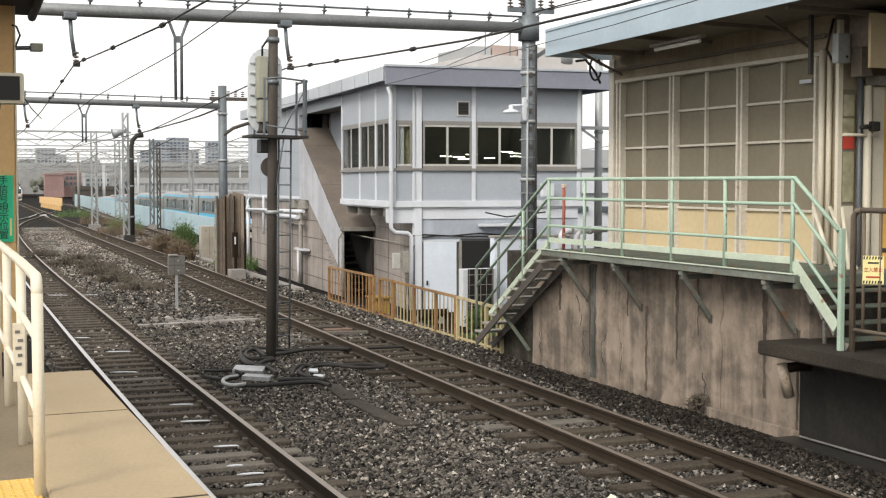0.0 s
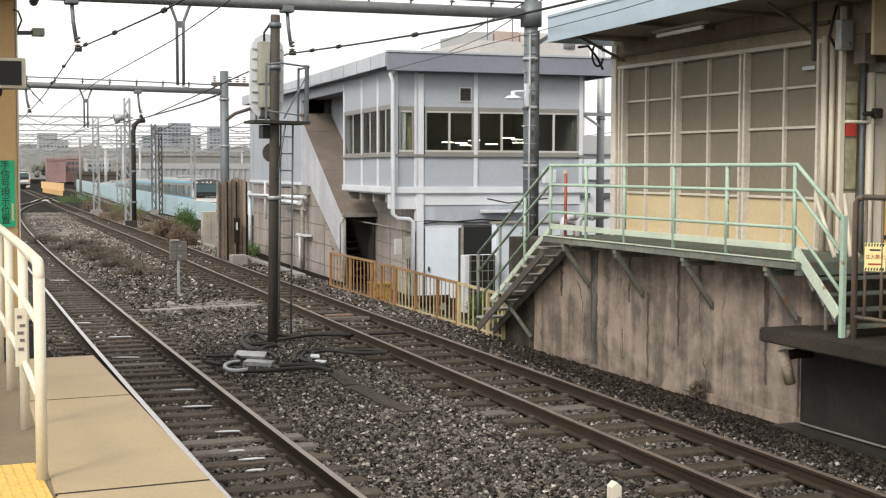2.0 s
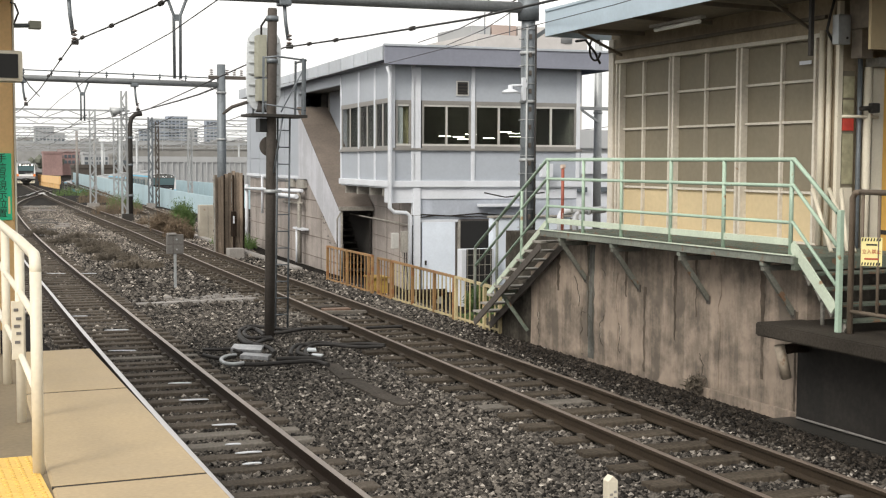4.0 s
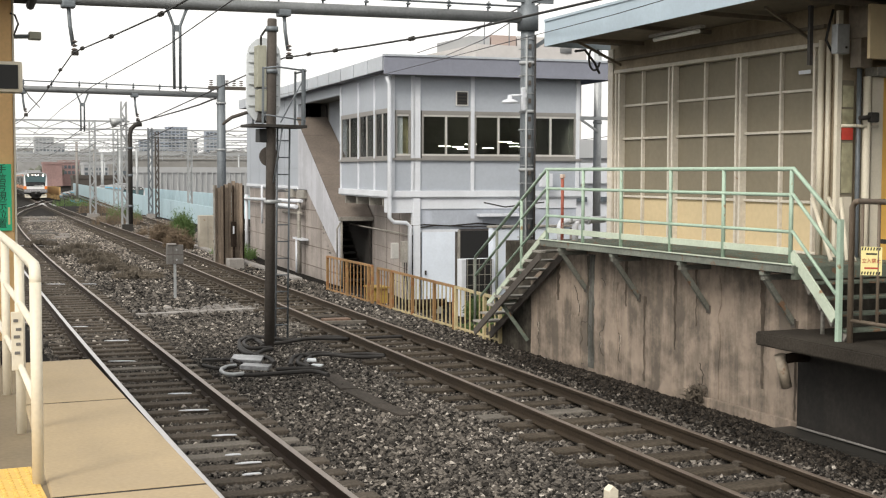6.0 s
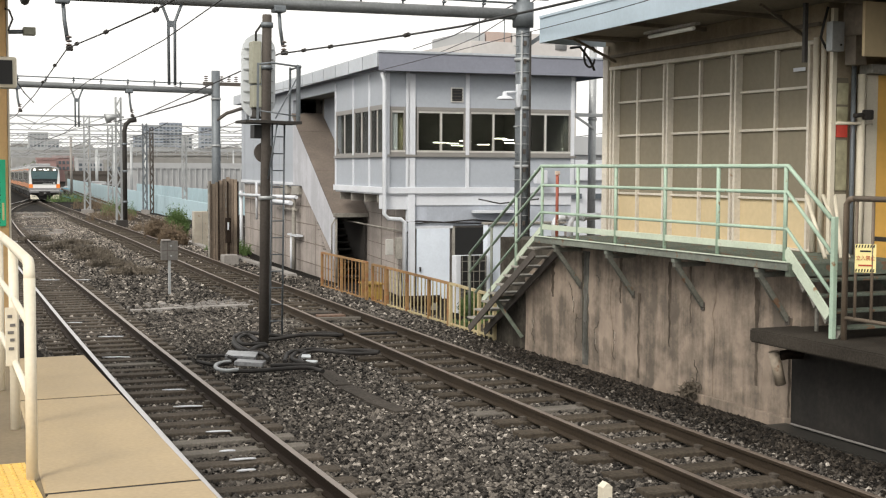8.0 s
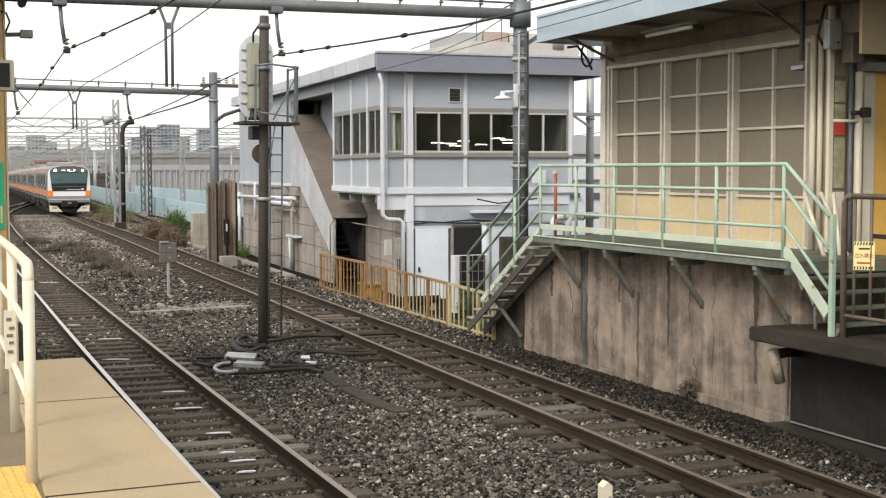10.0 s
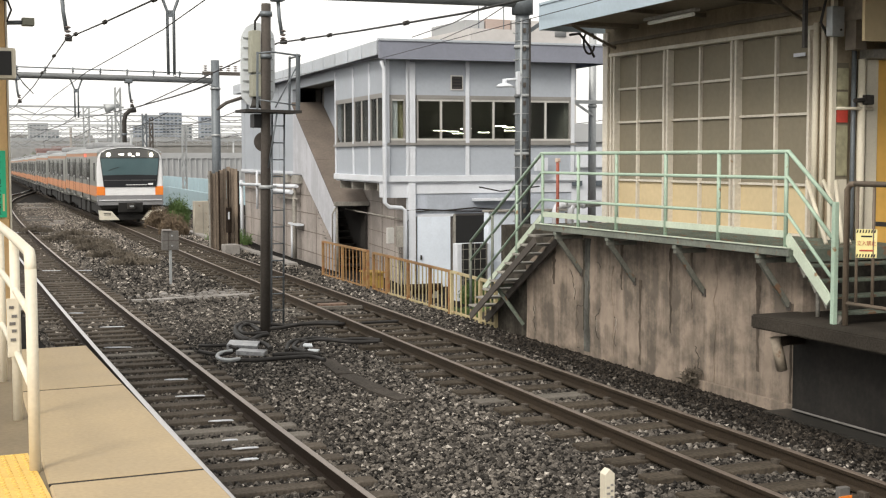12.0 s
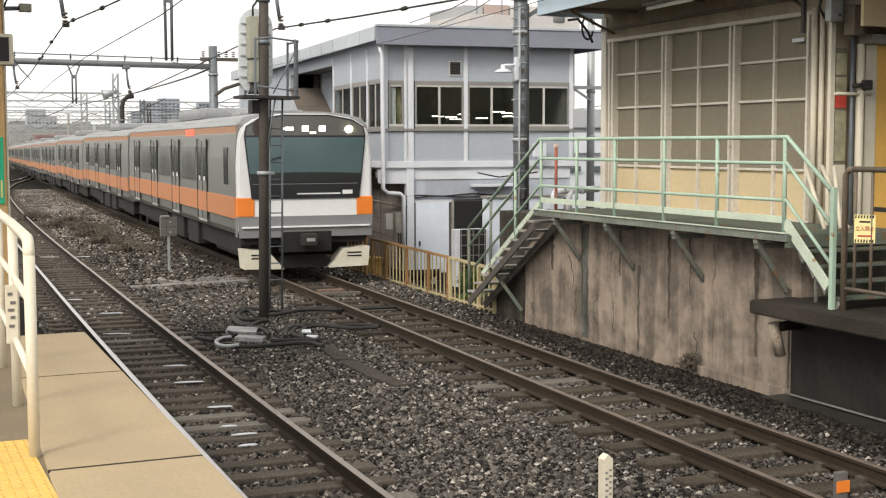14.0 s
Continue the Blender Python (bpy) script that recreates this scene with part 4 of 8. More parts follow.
def build_stairs():
    st = thing("steel_stairs", "steel stairs with dark stringers and worn pale treads", "stairs", (10.4, 20.0, -0.2))
    n = 9
    for k in range(n):
        y = 18.95 + k * 0.29
        z = 1.60 - k * 0.175
        part("tread", box(B(), DECK_X - 0.02, DECK_X + 0.98, y - 0.15, y + 0.13, z - 0.035, z, 0.006), M_STEP, st)
    for x in (DECK_X + 0.38, DECK_X + 1.0):
        part("stringer", beam(B(), (x, 18.72, 1.54), (x, 21.5, -0.12), 0.03, 0.12), M_POLE, st)
    part("stringer", beam(B(), (DECK_X - 0.03, 18.78, 1.52), (DECK_X - 0.03, 21.3, -0.02), 0.025, 0.12), M_POLE, st)
    part("strut", beam(B(), (DECK_X + 0.05, 20.4, 0.62), (WALL_X - 0.05, 20.1, -0.05), 0.05, 0.06), M_GREEN_DULL, st)
    part("strut", beam(B(), (DECK_X + 0.05, 20.4, 0.62), (WALL_X - 0.02, 20.4, 0.62), 0.05, 0.06), M_GREEN_DULL, st)
    s2 = thing("steel_stairs", "short steel stairs down from the deck to the loading platform", "stairs", (10.4, 12.0, 0.967))
    for k in range(4):
        y = 12.28 - k * 0.2
        z = 1.60 - k * 0.165
        part("tread", box(B(), DECK_X + 0.1, DECK_X + 1.5, y - 0.12, y + 0.1, z - 0.03, z, 0.005), M_GREEN_DULL, s2)
        part("riser_bracket", prism(B(), [(DECK_X + 0.12, y - 0.1, z - 0.03), (DECK_X + 0.12, y + 0.1, z - 0.03), (DECK_X + 0.12, y, z - 0.16)], (0.03, 0, 0)), M_STEP, s2)
    part("stringer", beam(B(), (DECK_X + 1.52, 12.5, 1.6), (DECK_X + 1.52, 11.6, 0.98), 0.03, 0.18), M_GREEN_DULL, s2)
    part("leg", tube(B(), [(DECK_X + 0.35, 12.3, 0.967), (DECK_X + 0.35, 12.3, 1.45)], 0.025, 8), M_STEP, s2)


build_stairs()


def build_hut():
    hu = thing("trackside_building", "beige trackside building with a wide brown blanked window grid", "building", (HUT_X, 16.5, 1.6), kind="structure")
    ys = [19.36, 18.66, 17.73, 16.88, 15.94, 15.04, 14.20]
    # wall round the opening
    part("wall_above", box(B(), HUT_X, HUT_X + 0.25, 13.9, 19.64, 4.62, 5.6), M_WALLB, hu)
    part("wall_end", box(B(), HUT_X, HUT_X + 0.25, 19.42, 19.64, 1.5, 4.62), M_WALLB, hu)
    part("corner_post", box(B(), HUT_X - 0.04, HUT_X + 0.06, 19.50, 19.66, 1.5, 5.0, 0.01), M_MULLION, hu)
    part("wall_near", box(B(), HUT_X, HUT_X + 0.25, 13.72, 14.14, 1.5, 4.62), M_WALLB, hu)
    part("wall_north", box(B(), HUT_X + 0.25, 19.0, 19.4, 19.64, 1.5, 5.6), M_WALLB, hu)
    part("wall_south", box(B(), HUT_X + 0.25, 19.0, 13.72, 13.95, 1.5, 5.6), M_WALLB, hu)
    wi = part("window_grid", box(B(), HUT_X + 0.14, HUT_X + 0.16, 14.14, 19.42, 1.6, 4.62), M_MULLION, hu)
    # upper three rows carry the eave's shade in their board colour
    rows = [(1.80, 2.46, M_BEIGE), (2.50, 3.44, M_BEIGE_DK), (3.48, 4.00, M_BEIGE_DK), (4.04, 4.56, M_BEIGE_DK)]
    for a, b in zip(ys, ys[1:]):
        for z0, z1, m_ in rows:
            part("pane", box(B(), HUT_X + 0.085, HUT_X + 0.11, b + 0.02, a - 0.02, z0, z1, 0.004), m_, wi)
    for k, y in enumerate(ys):
        if k % 2 == 0:
            part("mullion", box(B(), HUT_X - 0.03, HUT_X + 0.12, y - 0.075, y - 0.03, 1.6, 4.62, 0.006), M_MULLION, wi)
            part("mullion", box(B(), HUT_X - 0.03, HUT_X + 0.12, y + 0.03, y + 0.075, 1.6, 4.62, 0.006), M_MULLION, wi)
            part("mullion_gap", box(B(), HUT_X + 0.02, HUT_X + 0.12, y - 0.03, y + 0.03, 1.6, 4.62), M_WALLB, wi)
        else:
            part("mullion", box(B(), HUT_X + 0.03, HUT_X + 0.12, y - 0.02, y + 0.02, 1.6, 4.62, 0.005), M_MULLION, wi)
    for z in (2.48, 3.46, 4.02):
        part("transom", box(B(), HUT_X + 0.045, HUT_X + 0.115, 14.2, 19.36, z - 0.018, z + 0.018, 0.004), M_MULLION, wi)
    part("head", box(B(), HUT_X - 0.05, HUT_X + 0.12, 14.1, 19.45, 4.58, 4.635, 0.006), M_MULLION, wi)
    part("sill", box(B(), HUT_X - 0.04, HUT_X + 0.12, 14.1, 19.45, 1.74, 1.80, 0.006), M_MULLION, wi)
    part("notice", box(B(), HUT_X - 0.006, HUT_X + 0.002, 14.35, 14.60, 4.24, 4.29), M_WHITE, wi)
    # roof with pale blue fascia and dark soffit
    ro = part("roof", prism(B(), [(10.25, 19.2, 5.05), (10.15, 3, 5.25), (20, 3, 5.25), (20, 20.3, 5.05)], (0, 0, 0.06)), M_SOFFIT, hu)
    part("fascia", prism(B(), [(10.22, 19.22, 4.97), (10.10, 3, 5.20), (10.13, 3, 5.20), (10.25, 19.22, 4.97)], (0, 0, 0.42)), M_BLUEROOF, ro)
    part("fascia", prism(B(), [(10.22, 19.22, 4.97), (10.22, 19.26, 4.97), (13.0, 20.3, 5.05), (13.0, 20.26, 5.05)], (0, 0, 0.42)), M_BLUEROOF, ro)
    part("roof_sheet", prism(B(), [(10.20, 19.24, 5.37), (10.08, 3, 5.6), (20, 3, 5.9), (20, 20.4, 5.7)], (0, 0, 0.04)), M_BLUEROOF, ro)
    for y in (18.6, 16.7, 14.9, 13.1):
        part("rafter", beam(B(), (10.3, y, 5.04), (HUT_X, y, 5.02), 0.06, 0.06), M_SOFFIT, ro)
    for y in (14.4, 19.3):
        part("brace", beam(B(), (10.6, y - 0.5, 5.02), (HUT_X, y, 4.72), 0.03, 0.04), M_SOFFIT, ro)
    part("cable_run", beam(B(), (HUT_X - 0.06, 19.6, 4.80), (HUT_X - 0.06, 14.0, 4.84), 0.05, 0.05), M_SOFFIT, ro)
    tl = thing("strip_light", "unlit fluorescent strip light under the eave", "lamp", (10.75, 16.2, 4.85))
    part("tube", tube(B(), [(10.75, 16.75, 4.87), (10.75, 15.6, 4.89)], 0.03, 8), M_TUBE_OFF, tl)
    part("fitting", beam(B(), (10.75, 16.85, 4.93), (10.75, 15.5, 4.95), 0.08, 0.04), M_STEP, tl)
    hp = thing("hanging_bracket", "thin dark steel rod hanging from the eave", "bracket", (10.9, 14.0, 4.3))
    part("rod", box(B(), 10.88, 10.93, 13.35, 13.40, 4.25, 5.0), M_DARKSTEEL, hp)


build_hut()


# ---- the signal tower ----
def build_tower():
    T = thing("signal_tower", "pale grey two-storey signal tower with long windows and an outside stair", "building", (12.04, 31.0, -0.5), turn=-5.24)

    def P(name, bm, m_, parent=None, label="", smooth=False):
        bmesh.ops.translate(bm, verts=bm.verts, vec=(0, 0, 0.5))
        return part(name, bm, m_, parent or T, label, smooth)

    W, D = 5.3, 21.4
    # lower storey, set back on the track side
    lw = P("lower_wall", prism(B(), [(0.63, 0.12, -0.6), (W - 0.1, 0.12, -0.6), (W - 0.1, D - 0.2, -0.6), (1.02, D - 0.2, -0.6), (1.02, 5.4, -0.6)], (0, 0, 2.9)), M_TOWER_LOW)
    rear = P("rear_lower_wall", prism(B(), [(0.10, 5.95, -0.6), (0.25, 5.95, -0.6), (0.25, D - 0.1, -0.6), (0.10, D - 0.1, -0.6), (0.10, 9.6, 2.24 - 0.6)][:4], (0, 0, 1.0)), M_TOWER_LOW)
    P("rear_lower_wall", prism(B(), [(0.10, 6.9, 0.4), (0.10, 9.8, 2.24), (0.10, D - 0.1, 2.24), (0.10, D - 0.1, 0.4)], (0.15, 0, 0)), M_TOWER_LOW)
    P("rear_end_wall", box(B(), 0.25, 1.1, D - 0.3, D - 0.1, -0.6, 2.24), M_TOWER_LOW)
    P("front_cladding", box(B(), 0.63, W - 0.1, 0.06, 0.12, 1.40, 2.34), M_TOWER_LOWF, lw)
    P("corner_pilaster", box(B(), 0.60, 0.80, -0.02, 0.2, -0.6, 5.3, 0.01), M_WHITE)
    P("door", box(B(), 0.86, 1.76, 0.03, 0.10, -0.5, 1.33, 0.008), M_DOOR, None, "plain pale steel door")
    P("door_handle", box(B(), 0.93, 0.97, -0.01, 0.03, 0.22, 0.34), M_DARKSTEEL)
    P("door_frame", box(B(), 0.80, 1.86, 0.04, 0.09, 1.33, 1.40, 0.006), M_WHITE)
    # flat black panel in place of a recess: its shade is painted
    P("dark_recess", box(B(), 1.90, 3.3, 0.05, 0.11, -0.5, 1.35), M_BLACK)
    P("recess_frame", box(B(), 1.84, 1.90, 0.02, 0.11, -0.5, 1.38), M_STEP)
    for z in (-0.1, 0.32, 0.75, 1.18, 1.6, 2.0):
        P("panel_joint", beam(B(), (0.64, 0.2, z), (1.015, 5.35, z), 0.02, 0.016), M_CHUTE, lw)
    for y in (1.7, 3.4):
        P("panel_joint", beam(B(), (0.63 + 0.0739 * (y - 0.12), y, -0.5), (0.63 + 0.0739 * (y - 0.12), y, 2.2), 0.02, 0.02), M_CHUTE, lw)
    for z, y0 in ((-0.2, 6.0), (0.45, 7.1), (1.05, 8.1), (1.62, 9.0)):
        P("panel_joint", box(B(), 0.092, 0.102, y0, D - 0.2, z, z + 0.028), M_CHUTE, rear)
    for y in (8.3, 10.6, 13.0, 15.4, 17.8, 19.9):
        P("panel_joint", box(B(), 0.091, 0.101, y, y + 0.03, -0.5, min(2.2, 0.5 + (y - 7.0) * 0.55)), M_CHUTE, rear)
    # upper storey
    P("upper_floor", prism(B(), [(0.02, 0, 2.2), (W, 0, 2.2), (W, D, 2.2), (1.0, D, 2.2), (1.0, 5.38, 2.2), (0.02, 5.38, 2.2)], (0, 0, 0.14)), M_WHITE)
    P("upper_floor", box(B(), 0.06, 0.99, 11.4, D - 0.02, 2.24, 2.34), M_WHITE)
    for y in (0.9, 2.2, 3.6, 4.9):
        P("floor_joist", box(B(), 0.06, 0.66, y, y + 0.1, 1.98, 2.2), M_STEP)
    P("front_band", box(B(), -0.02, W + 0.04, -0.05, 0.1, 2.24, 2.40, 0.008), M_WHITE)
    P("side_band", box(B(), -0.05, 0.1, 0.0, 5.38, 2.24, 2.40, 0.008), M_WHITE)
    P("side_band", box(B(), -0.03, 0.1, 11.31, D, 2.30, 2.40, 0.008), M_WHITE)
    P("soffit_box", box(B(), 0.0, 0.62, 0.03, 0.6, 1.83, 2.24, 0.01), M_WHITE)
    fw = P("front_wall_below", box(B(), 0.02, W, 0.02, 0.15, 2.34, 3.24), M_TOWER)
    P("front_wall_above", box(B(), 0.02, W, 0.02, 0.15, 4.46, 5.45), M_TOWER)
    sw = P("side_wall_below", box(B(), 0.02, 0.15, 0.15, 5.35, 2.34, 3.24), M_TOWER)
    P("side_wall_above", box(B(), 0.02, 0.15, 0.15, 5.35, 4.50, 5.45), M_TOWER)
    P("side_wall_rear", box(B(), 0.0, 0.15, 11.3, D, 2.34, 5.45), M_TOWER)
    P("recess_header", box(B(), 0.0, 0.12, 5.36, 11.3, 5.14, 5.45), M_TOWER)
    P("bay_return", box(B(), 0.15, 1.0, 5.22, 5.35, 2.34, 5.45), M_TOWER)
    P("recessed_wall", box(B(), 1.0, 1.12, 5.22, 11.0, 2.34, 5.45), M_TOWER)
    P("recessed_wall", box(B(), 1.0, 1.12, 14.4, D, 2.34, 5.45), M_TOWER)
    P("recessed_wall", box(B(), 1.0, 1.12, 11.0, 14.4, 2.34, 3.2), M_TOWER)
    for z in (3.3, 4.35, 5.0):
        P("seam", box(B(), 0.99, 1.002, 5.4, 11.0, z, z + 0.02), M_ZINC)
    # dark drapes and linings added so the side windows look dark
    for y0, y1 in ((0.22, 1.5), (1.64, 3.16), (3.36, 5.05)):
        P("blind", box(B(), 0.20, 0.22, y0, y1, 3.26, 4.5), M_BLIND, None, "dark drawn drape, added to darken the side window")
    P("room_lining", box(B(), 0.16, 0.95, 5.08, 5.20, 2.34, 5.2), M_ROOM)
    P("room_lining", box(B(), W - 0.28, W - 0.16, 0.16, 4.6, 2.34, 5.2), M_ROOM)
    P("doorway_dark", box(B(), 1.5, 1.6, 10.6, 15.0, 2.34, 5.45), M_ROOM)
    P("doorway_frame", box(B(), 0.96, 1.14, 12.0, 12.09, 3.2, 5.45), M_STEP)
    P("doorway_frame", box(B(), 0.97, 1.14, 10.95, 11.05, 3.2, 5.45), M_STEP)
    P("right_wall", box(B(), W - 0.15, W, 0.15, D, 2.34, 5.45), M_TOWER)
    P("back_wall", box(B(), 0.15, W - 0.15, D - 0.15, D, 2.34, 5.45), M_TOWER)
    P("ceiling", box(B(), 0.15, W - 0.15, 0.15, D - 0.15, 5.2, 5.3), M_ROOM)
    P("room_back", box(B(), 0.9, W - 0.2, 4.6, 4.7, 2.34, 5.2), M_ROOM)
    for x in (0.06, 0.60, 2.22, 5.2):
        P("front_post", box(B(), x - 0.05, x + 0.05, -0.02, 0.04, 2.40, 5.35, 0.006), M_WHITE)
    for y in (0.1, 1.56, 3.25, 5.30):
        P("side_post", box(B(), -0.015, 0.04, y - 0.045, y + 0.045, 2.40, 5.35, 0.006), M_WHITE)
    for y in (13.6, 16.0, 18.6, 20.6):
        P("seam", box(B(), -0.012, 0.004, y, y + 0.02, 2.4, 5.4), M_ZINC)
    for z in (4.9, 3.9, 3.0):
        P("seam", box(B(), -0.011, 0.004, 11.4, D, z, z + 0.015), M_ZINC)
    # windows
    def window_front(x0, x1, n):
        w = P("window", box(B(), x0, x1, 0.0, 0.09, 3.24, 3.30), M_ALU)
        P("head", box(B(), x0, x1, 0.0, 0.09, 4.36, 4.46), M_ALU, w)
        for k in range(n + 1):
            x = x0 + (x1 - x0) * k / n
            ww = 0.05 if k in (0, n) else 0.025
            P("stile", box(B(), max(x - ww, x0), min(x + ww, x1), 0.01, 0.08, 3.30, 4.36), M_ALU if k in (0, n) else M_ALU_L, w)
        P("bottom_rail", box(B(), x0, x1, 0.005, 0.07, 3.30, 3.35), M_ALU_L, w)
        P("top_rail", box(B(), x0, x1, 0.012, 0.07, 4.31, 4.36), M_ALU_L, w)
        g = P("pane", box(B(), x0 + 0.03, x1 - 0.03, 0.045, 0.052, 3.32, 4.34), M_GLASS, w)
        g.visible_shadow = False
    window_front(0.84, 2.17, 2)
    window_front(2.28, 3.62, 2)
    window_front(3.70, 5.15, 2)
    window_front(0.14, 0.54, 1)
    def window_side(y0, y1, n):
        w = P("window", box(B(), 0.0, 0.09, y0, y1, 3.22, 3.30), M_ALU)
        P("head", box(B(), 0.0, 0.09, y0, y1, 4.40, 4.52), M_ALU, w)
        for k in range(n + 1):
            y = y0 + (y1 - y0) * k / n
            ww = 0.07 if k in (0, n) else 0.025
            P("stile", box(B(), 0.012, 0.04, max(y - ww, y0), min(y + ww, y1), 3.30, 4.40), M_ALU if k in (0, n) else M_ALU_L, w)
        g = P("pane", box(B(), 0.030, 0.036, y0 + 0.03, y1 - 0.03, 3.30, 4.40), M_GLASS_SIDE, w)
        g.visible_shadow = False
    window_side(0.16, 1.50, 2)
    window_side(1.62, 3.18, 2)
    window_side(3.32, 5.25, 2)
    P("window_ledge", box(B(), -0.05, 0.06, 0.1, 5.35, 3.17, 3.24), M_ALU)
    P("window_ledge", box(B(), 0.05, W, -0.05, 0.06, 3.18, 3.24), M_ALU)
    # glowing bars put in for bench lights mirrored in the front windows
    for x, y, z in ((2.55, 3.3, 3.62), (3.0, 3.4, 3.60), (3.1, 2.6, 3.66), (4.3, 3.0, 3.75), (4.0, 3.6, 3.58), (4.7, 3.4, 3.72), (4.55, 2.9, 3.62), (3.3, 3.9, 3.55)):
        P("ceiling_tube", box(B(), x - 0.17, x + 0.17, y, y + 0.03, z, z + 0.010), M_GLOW_STRIP)
    # pale sheets added to brighten the narrow window: dusty glass, white frame
    P("curtain", box(B(), 0.36, 0.54, 0.14, 0.15, 3.30, 4.36), M_PALEPANE, None, "pale sheet added behind the dusty glass")
    P("curtain", box(B(), 0.14, 0.34, 0.055, 0.062, 3.30, 4.36), M_WHITE)
    P("front_panel", box(B(), 0.82, W - 0.1, 0.03, 0.058, 1.93, 2.23, 0.006), M_WHITE)
    P("desk", box(B(), 1.0, 4.9, 1.4, 2.3, 2.34, 3.34, 0.02), M_ROOM)
    # vent, wall lamp
    ve = P("wall_vent", box(B(), 1.76, 2.10, -0.01, 0.03, 4.60, 4.98), M_ALU_L)
    # flat black plate gives the shade between the slats
    P("vent_dark", box(B(), 1.79, 2.07, -0.014, -0.009, 4.63, 4.95), M_BLACK, ve)
    for k in range(4):
        P("slat", beam(B(), (1.79, -0.025, 4.67 + k * 0.08), (2.07, -0.025, 4.67 + k * 0.08), 0.03, 0.012), M_POLE, ve)
    # roof with deep fascia
    rf = P("roof", prism(B(), [(-0.25, -0.35, 5.45), (W + 0.75, -0.35, 5.45), (W + 0.75, D + 0.3, 5.45), (-0.25, D + 0.3, 5.45)], (0, 0, 0.06)), M_CORNICE)
    P("front_fascia", box(B(), -0.28, W + 0.75, -0.42, -0.34, 5.33, 5.80, 0.01), M_CORNICE, rf)
    P("fascia_cap", box(B(), -0.30, W + 0.78, -0.45, -0.30, 5.78, 5.84, 0.008), M_ZINC, rf)
    P("right_fascia", box(B(), W + 0.68, W + 0.75, -0.34, D, 5.33, 5.80), M_CORNICE, rf)
    for k in range(15):
        y0 = -0.30 + k * (D + 0.5) / 15
        P("flashing", box(B(), -0.30, -0.24, y0 + 0.035, y0 + (D + 0.5) / 15 - 0.035, 5.44, 5.80, 0.006), M_ZINC, rf)
    P("side_gutter", box(B(), -0.26, -0.14, -0.3, D, 5.45, 5.50), M_ALU, rf)
    P("roof_deck", prism(B(), [(-0.24, -0.3, 5.76), (W + 0.7, -0.3, 5.76), (W + 0.7, D, 5.76), (-0.24, D, 5.76)], (0, 0, 0.03)), M_ZINC, rf)
    # covered stair down the track side
    side = [(0, 11.3, 4.65), (0, 5.40, 1.46), (0, 5.42, 0.09), (0, 5.73, 0.36), (0, 10.0, 2.30), (0, 11.3, 2.30)]
    ch = P("stair_side", prism(B(), side, (0.08, 0, 0)), M_STAIRSIDE, None, "pale stair side stained at its foot")
    for k in range(5):
        f0, f1 = k / 5, (k + 1) / 5
        ya, yb = 5.36 + 5.94 * f0, 5.36 + 5.94 * f1 - 0.012
        za, zb = 1.46 + 3.19 * f0, 1.46 + 3.19 * f1 - 0.006
        bm = prism(B(), [(-0.045, yb, zb), (-0.045, ya, za), (0.985, ya - 0.08, za + 0.02), (0.985, yb - 0.08, zb + 0.02)], (0, 0, 0.07 - 0.005 * (k % 2)))
        P("stair_roof", bm, M_CHUTE, ch)
    P("stair_edge", box(B(), -0.06, 1.0, 5.26, 5.36, 1.44, 1.56, 0.008), M_STEP, ch)
    # inner wall and treads coloured near black for the stairwell's shade
    P("stair_inner_wall", prism(B(), [(0.93, 5.5, -0.5), (0.93, 9.5, -0.5), (0.93, 10.9, 4.3), (0.93, 5.5, 1.4)], (0.05, 0, 0)), M_DARKSTEEL, ch)
    for k in range(9):
        P("tread", box(B(), 0.1, 0.92, 5.9 + k * 0.27, 6.2 + k * 0.27, -0.4 + k * 0.19, -0.35 + k * 0.19), M_DARKSTEEL, ch)
    P("entry_post", tube(B(), [(0.04, 5.36, -0.5), (0.04, 5.36, 1.44)], 0.035, 8), M_STEP, ch)
    P("entry_brace", tube(B(), [(0.0, 5.36, 1.38), (-0.10, 5.36, 1.2), (-0.10, 5.36, 0.25)], 0.025, 6), M_STEP, ch)
    # rain pipes and cables
    P("rain_pipe", tube(B(), [(-0.12, -0.1, 5.3), (-0.06, -0.12, 5.1), (-0.06, -0.12, 1.72), (0.06, -0.12, 1.6), (0.4, -0.06, 1.58), (0.5, -0.06, 1.5), (0.5, -0.06, -0.5)], 0.055, 10), M_WHITE)
    P("wall_cable", tube(B(), [(0.5, 0.0, 1.25), (0.55, 0.0, 1.5), (0.9, 0.0, 1.53), (1.6, 0.0, 1.49), (2.4, 0.0, 1.55), (3.3, 0.0, 1.47), (4.0, 0.0, 1.5)], 0.022, 6), M_CABLE)
    P("wall_cable", tube(B(), [(0.6, 0.0, -0.2), (0.58, 0.0, 1.2), (0.7, 0.0, 1.45), (1.2, 0.0, 1.50), (2.1, 0.0, 1.47), (3.3, 0.0, 1.43)], 0.018, 6), M_CABLE)
    P("side_pipe", tube(B(), [(0.58, 0.3, 1.25), (0.58, 6.5, 1.3)], 0.022, 6), M_STEP)
    P("meter_box", box(B(), 0.30, 0.58, -0.02, 0.14, 0.56, 1.10, 0.012), M_STEP)
    for k in range(3):
        P("meter_conduit", tube(B(), [(0.34 + k * 0.05, 0.05, 0.56), (0.34 + k * 0.05, 0.05, 0.2), (0.40 + k * 0.06, 0.05, -0.5)], 0.014, 6), M_CABLE if k else M_STEP)
    P("meter_box", box(B(), 0.06, 0.24, 0.05, 0.2, 0.66, 1.06, 0.012), M_ALU_L)
    P("wall_awning", box(B(), 2.35, 3.6, -0.25, 0.03, 1.73, 1.80, 0.006), M_WHITE)
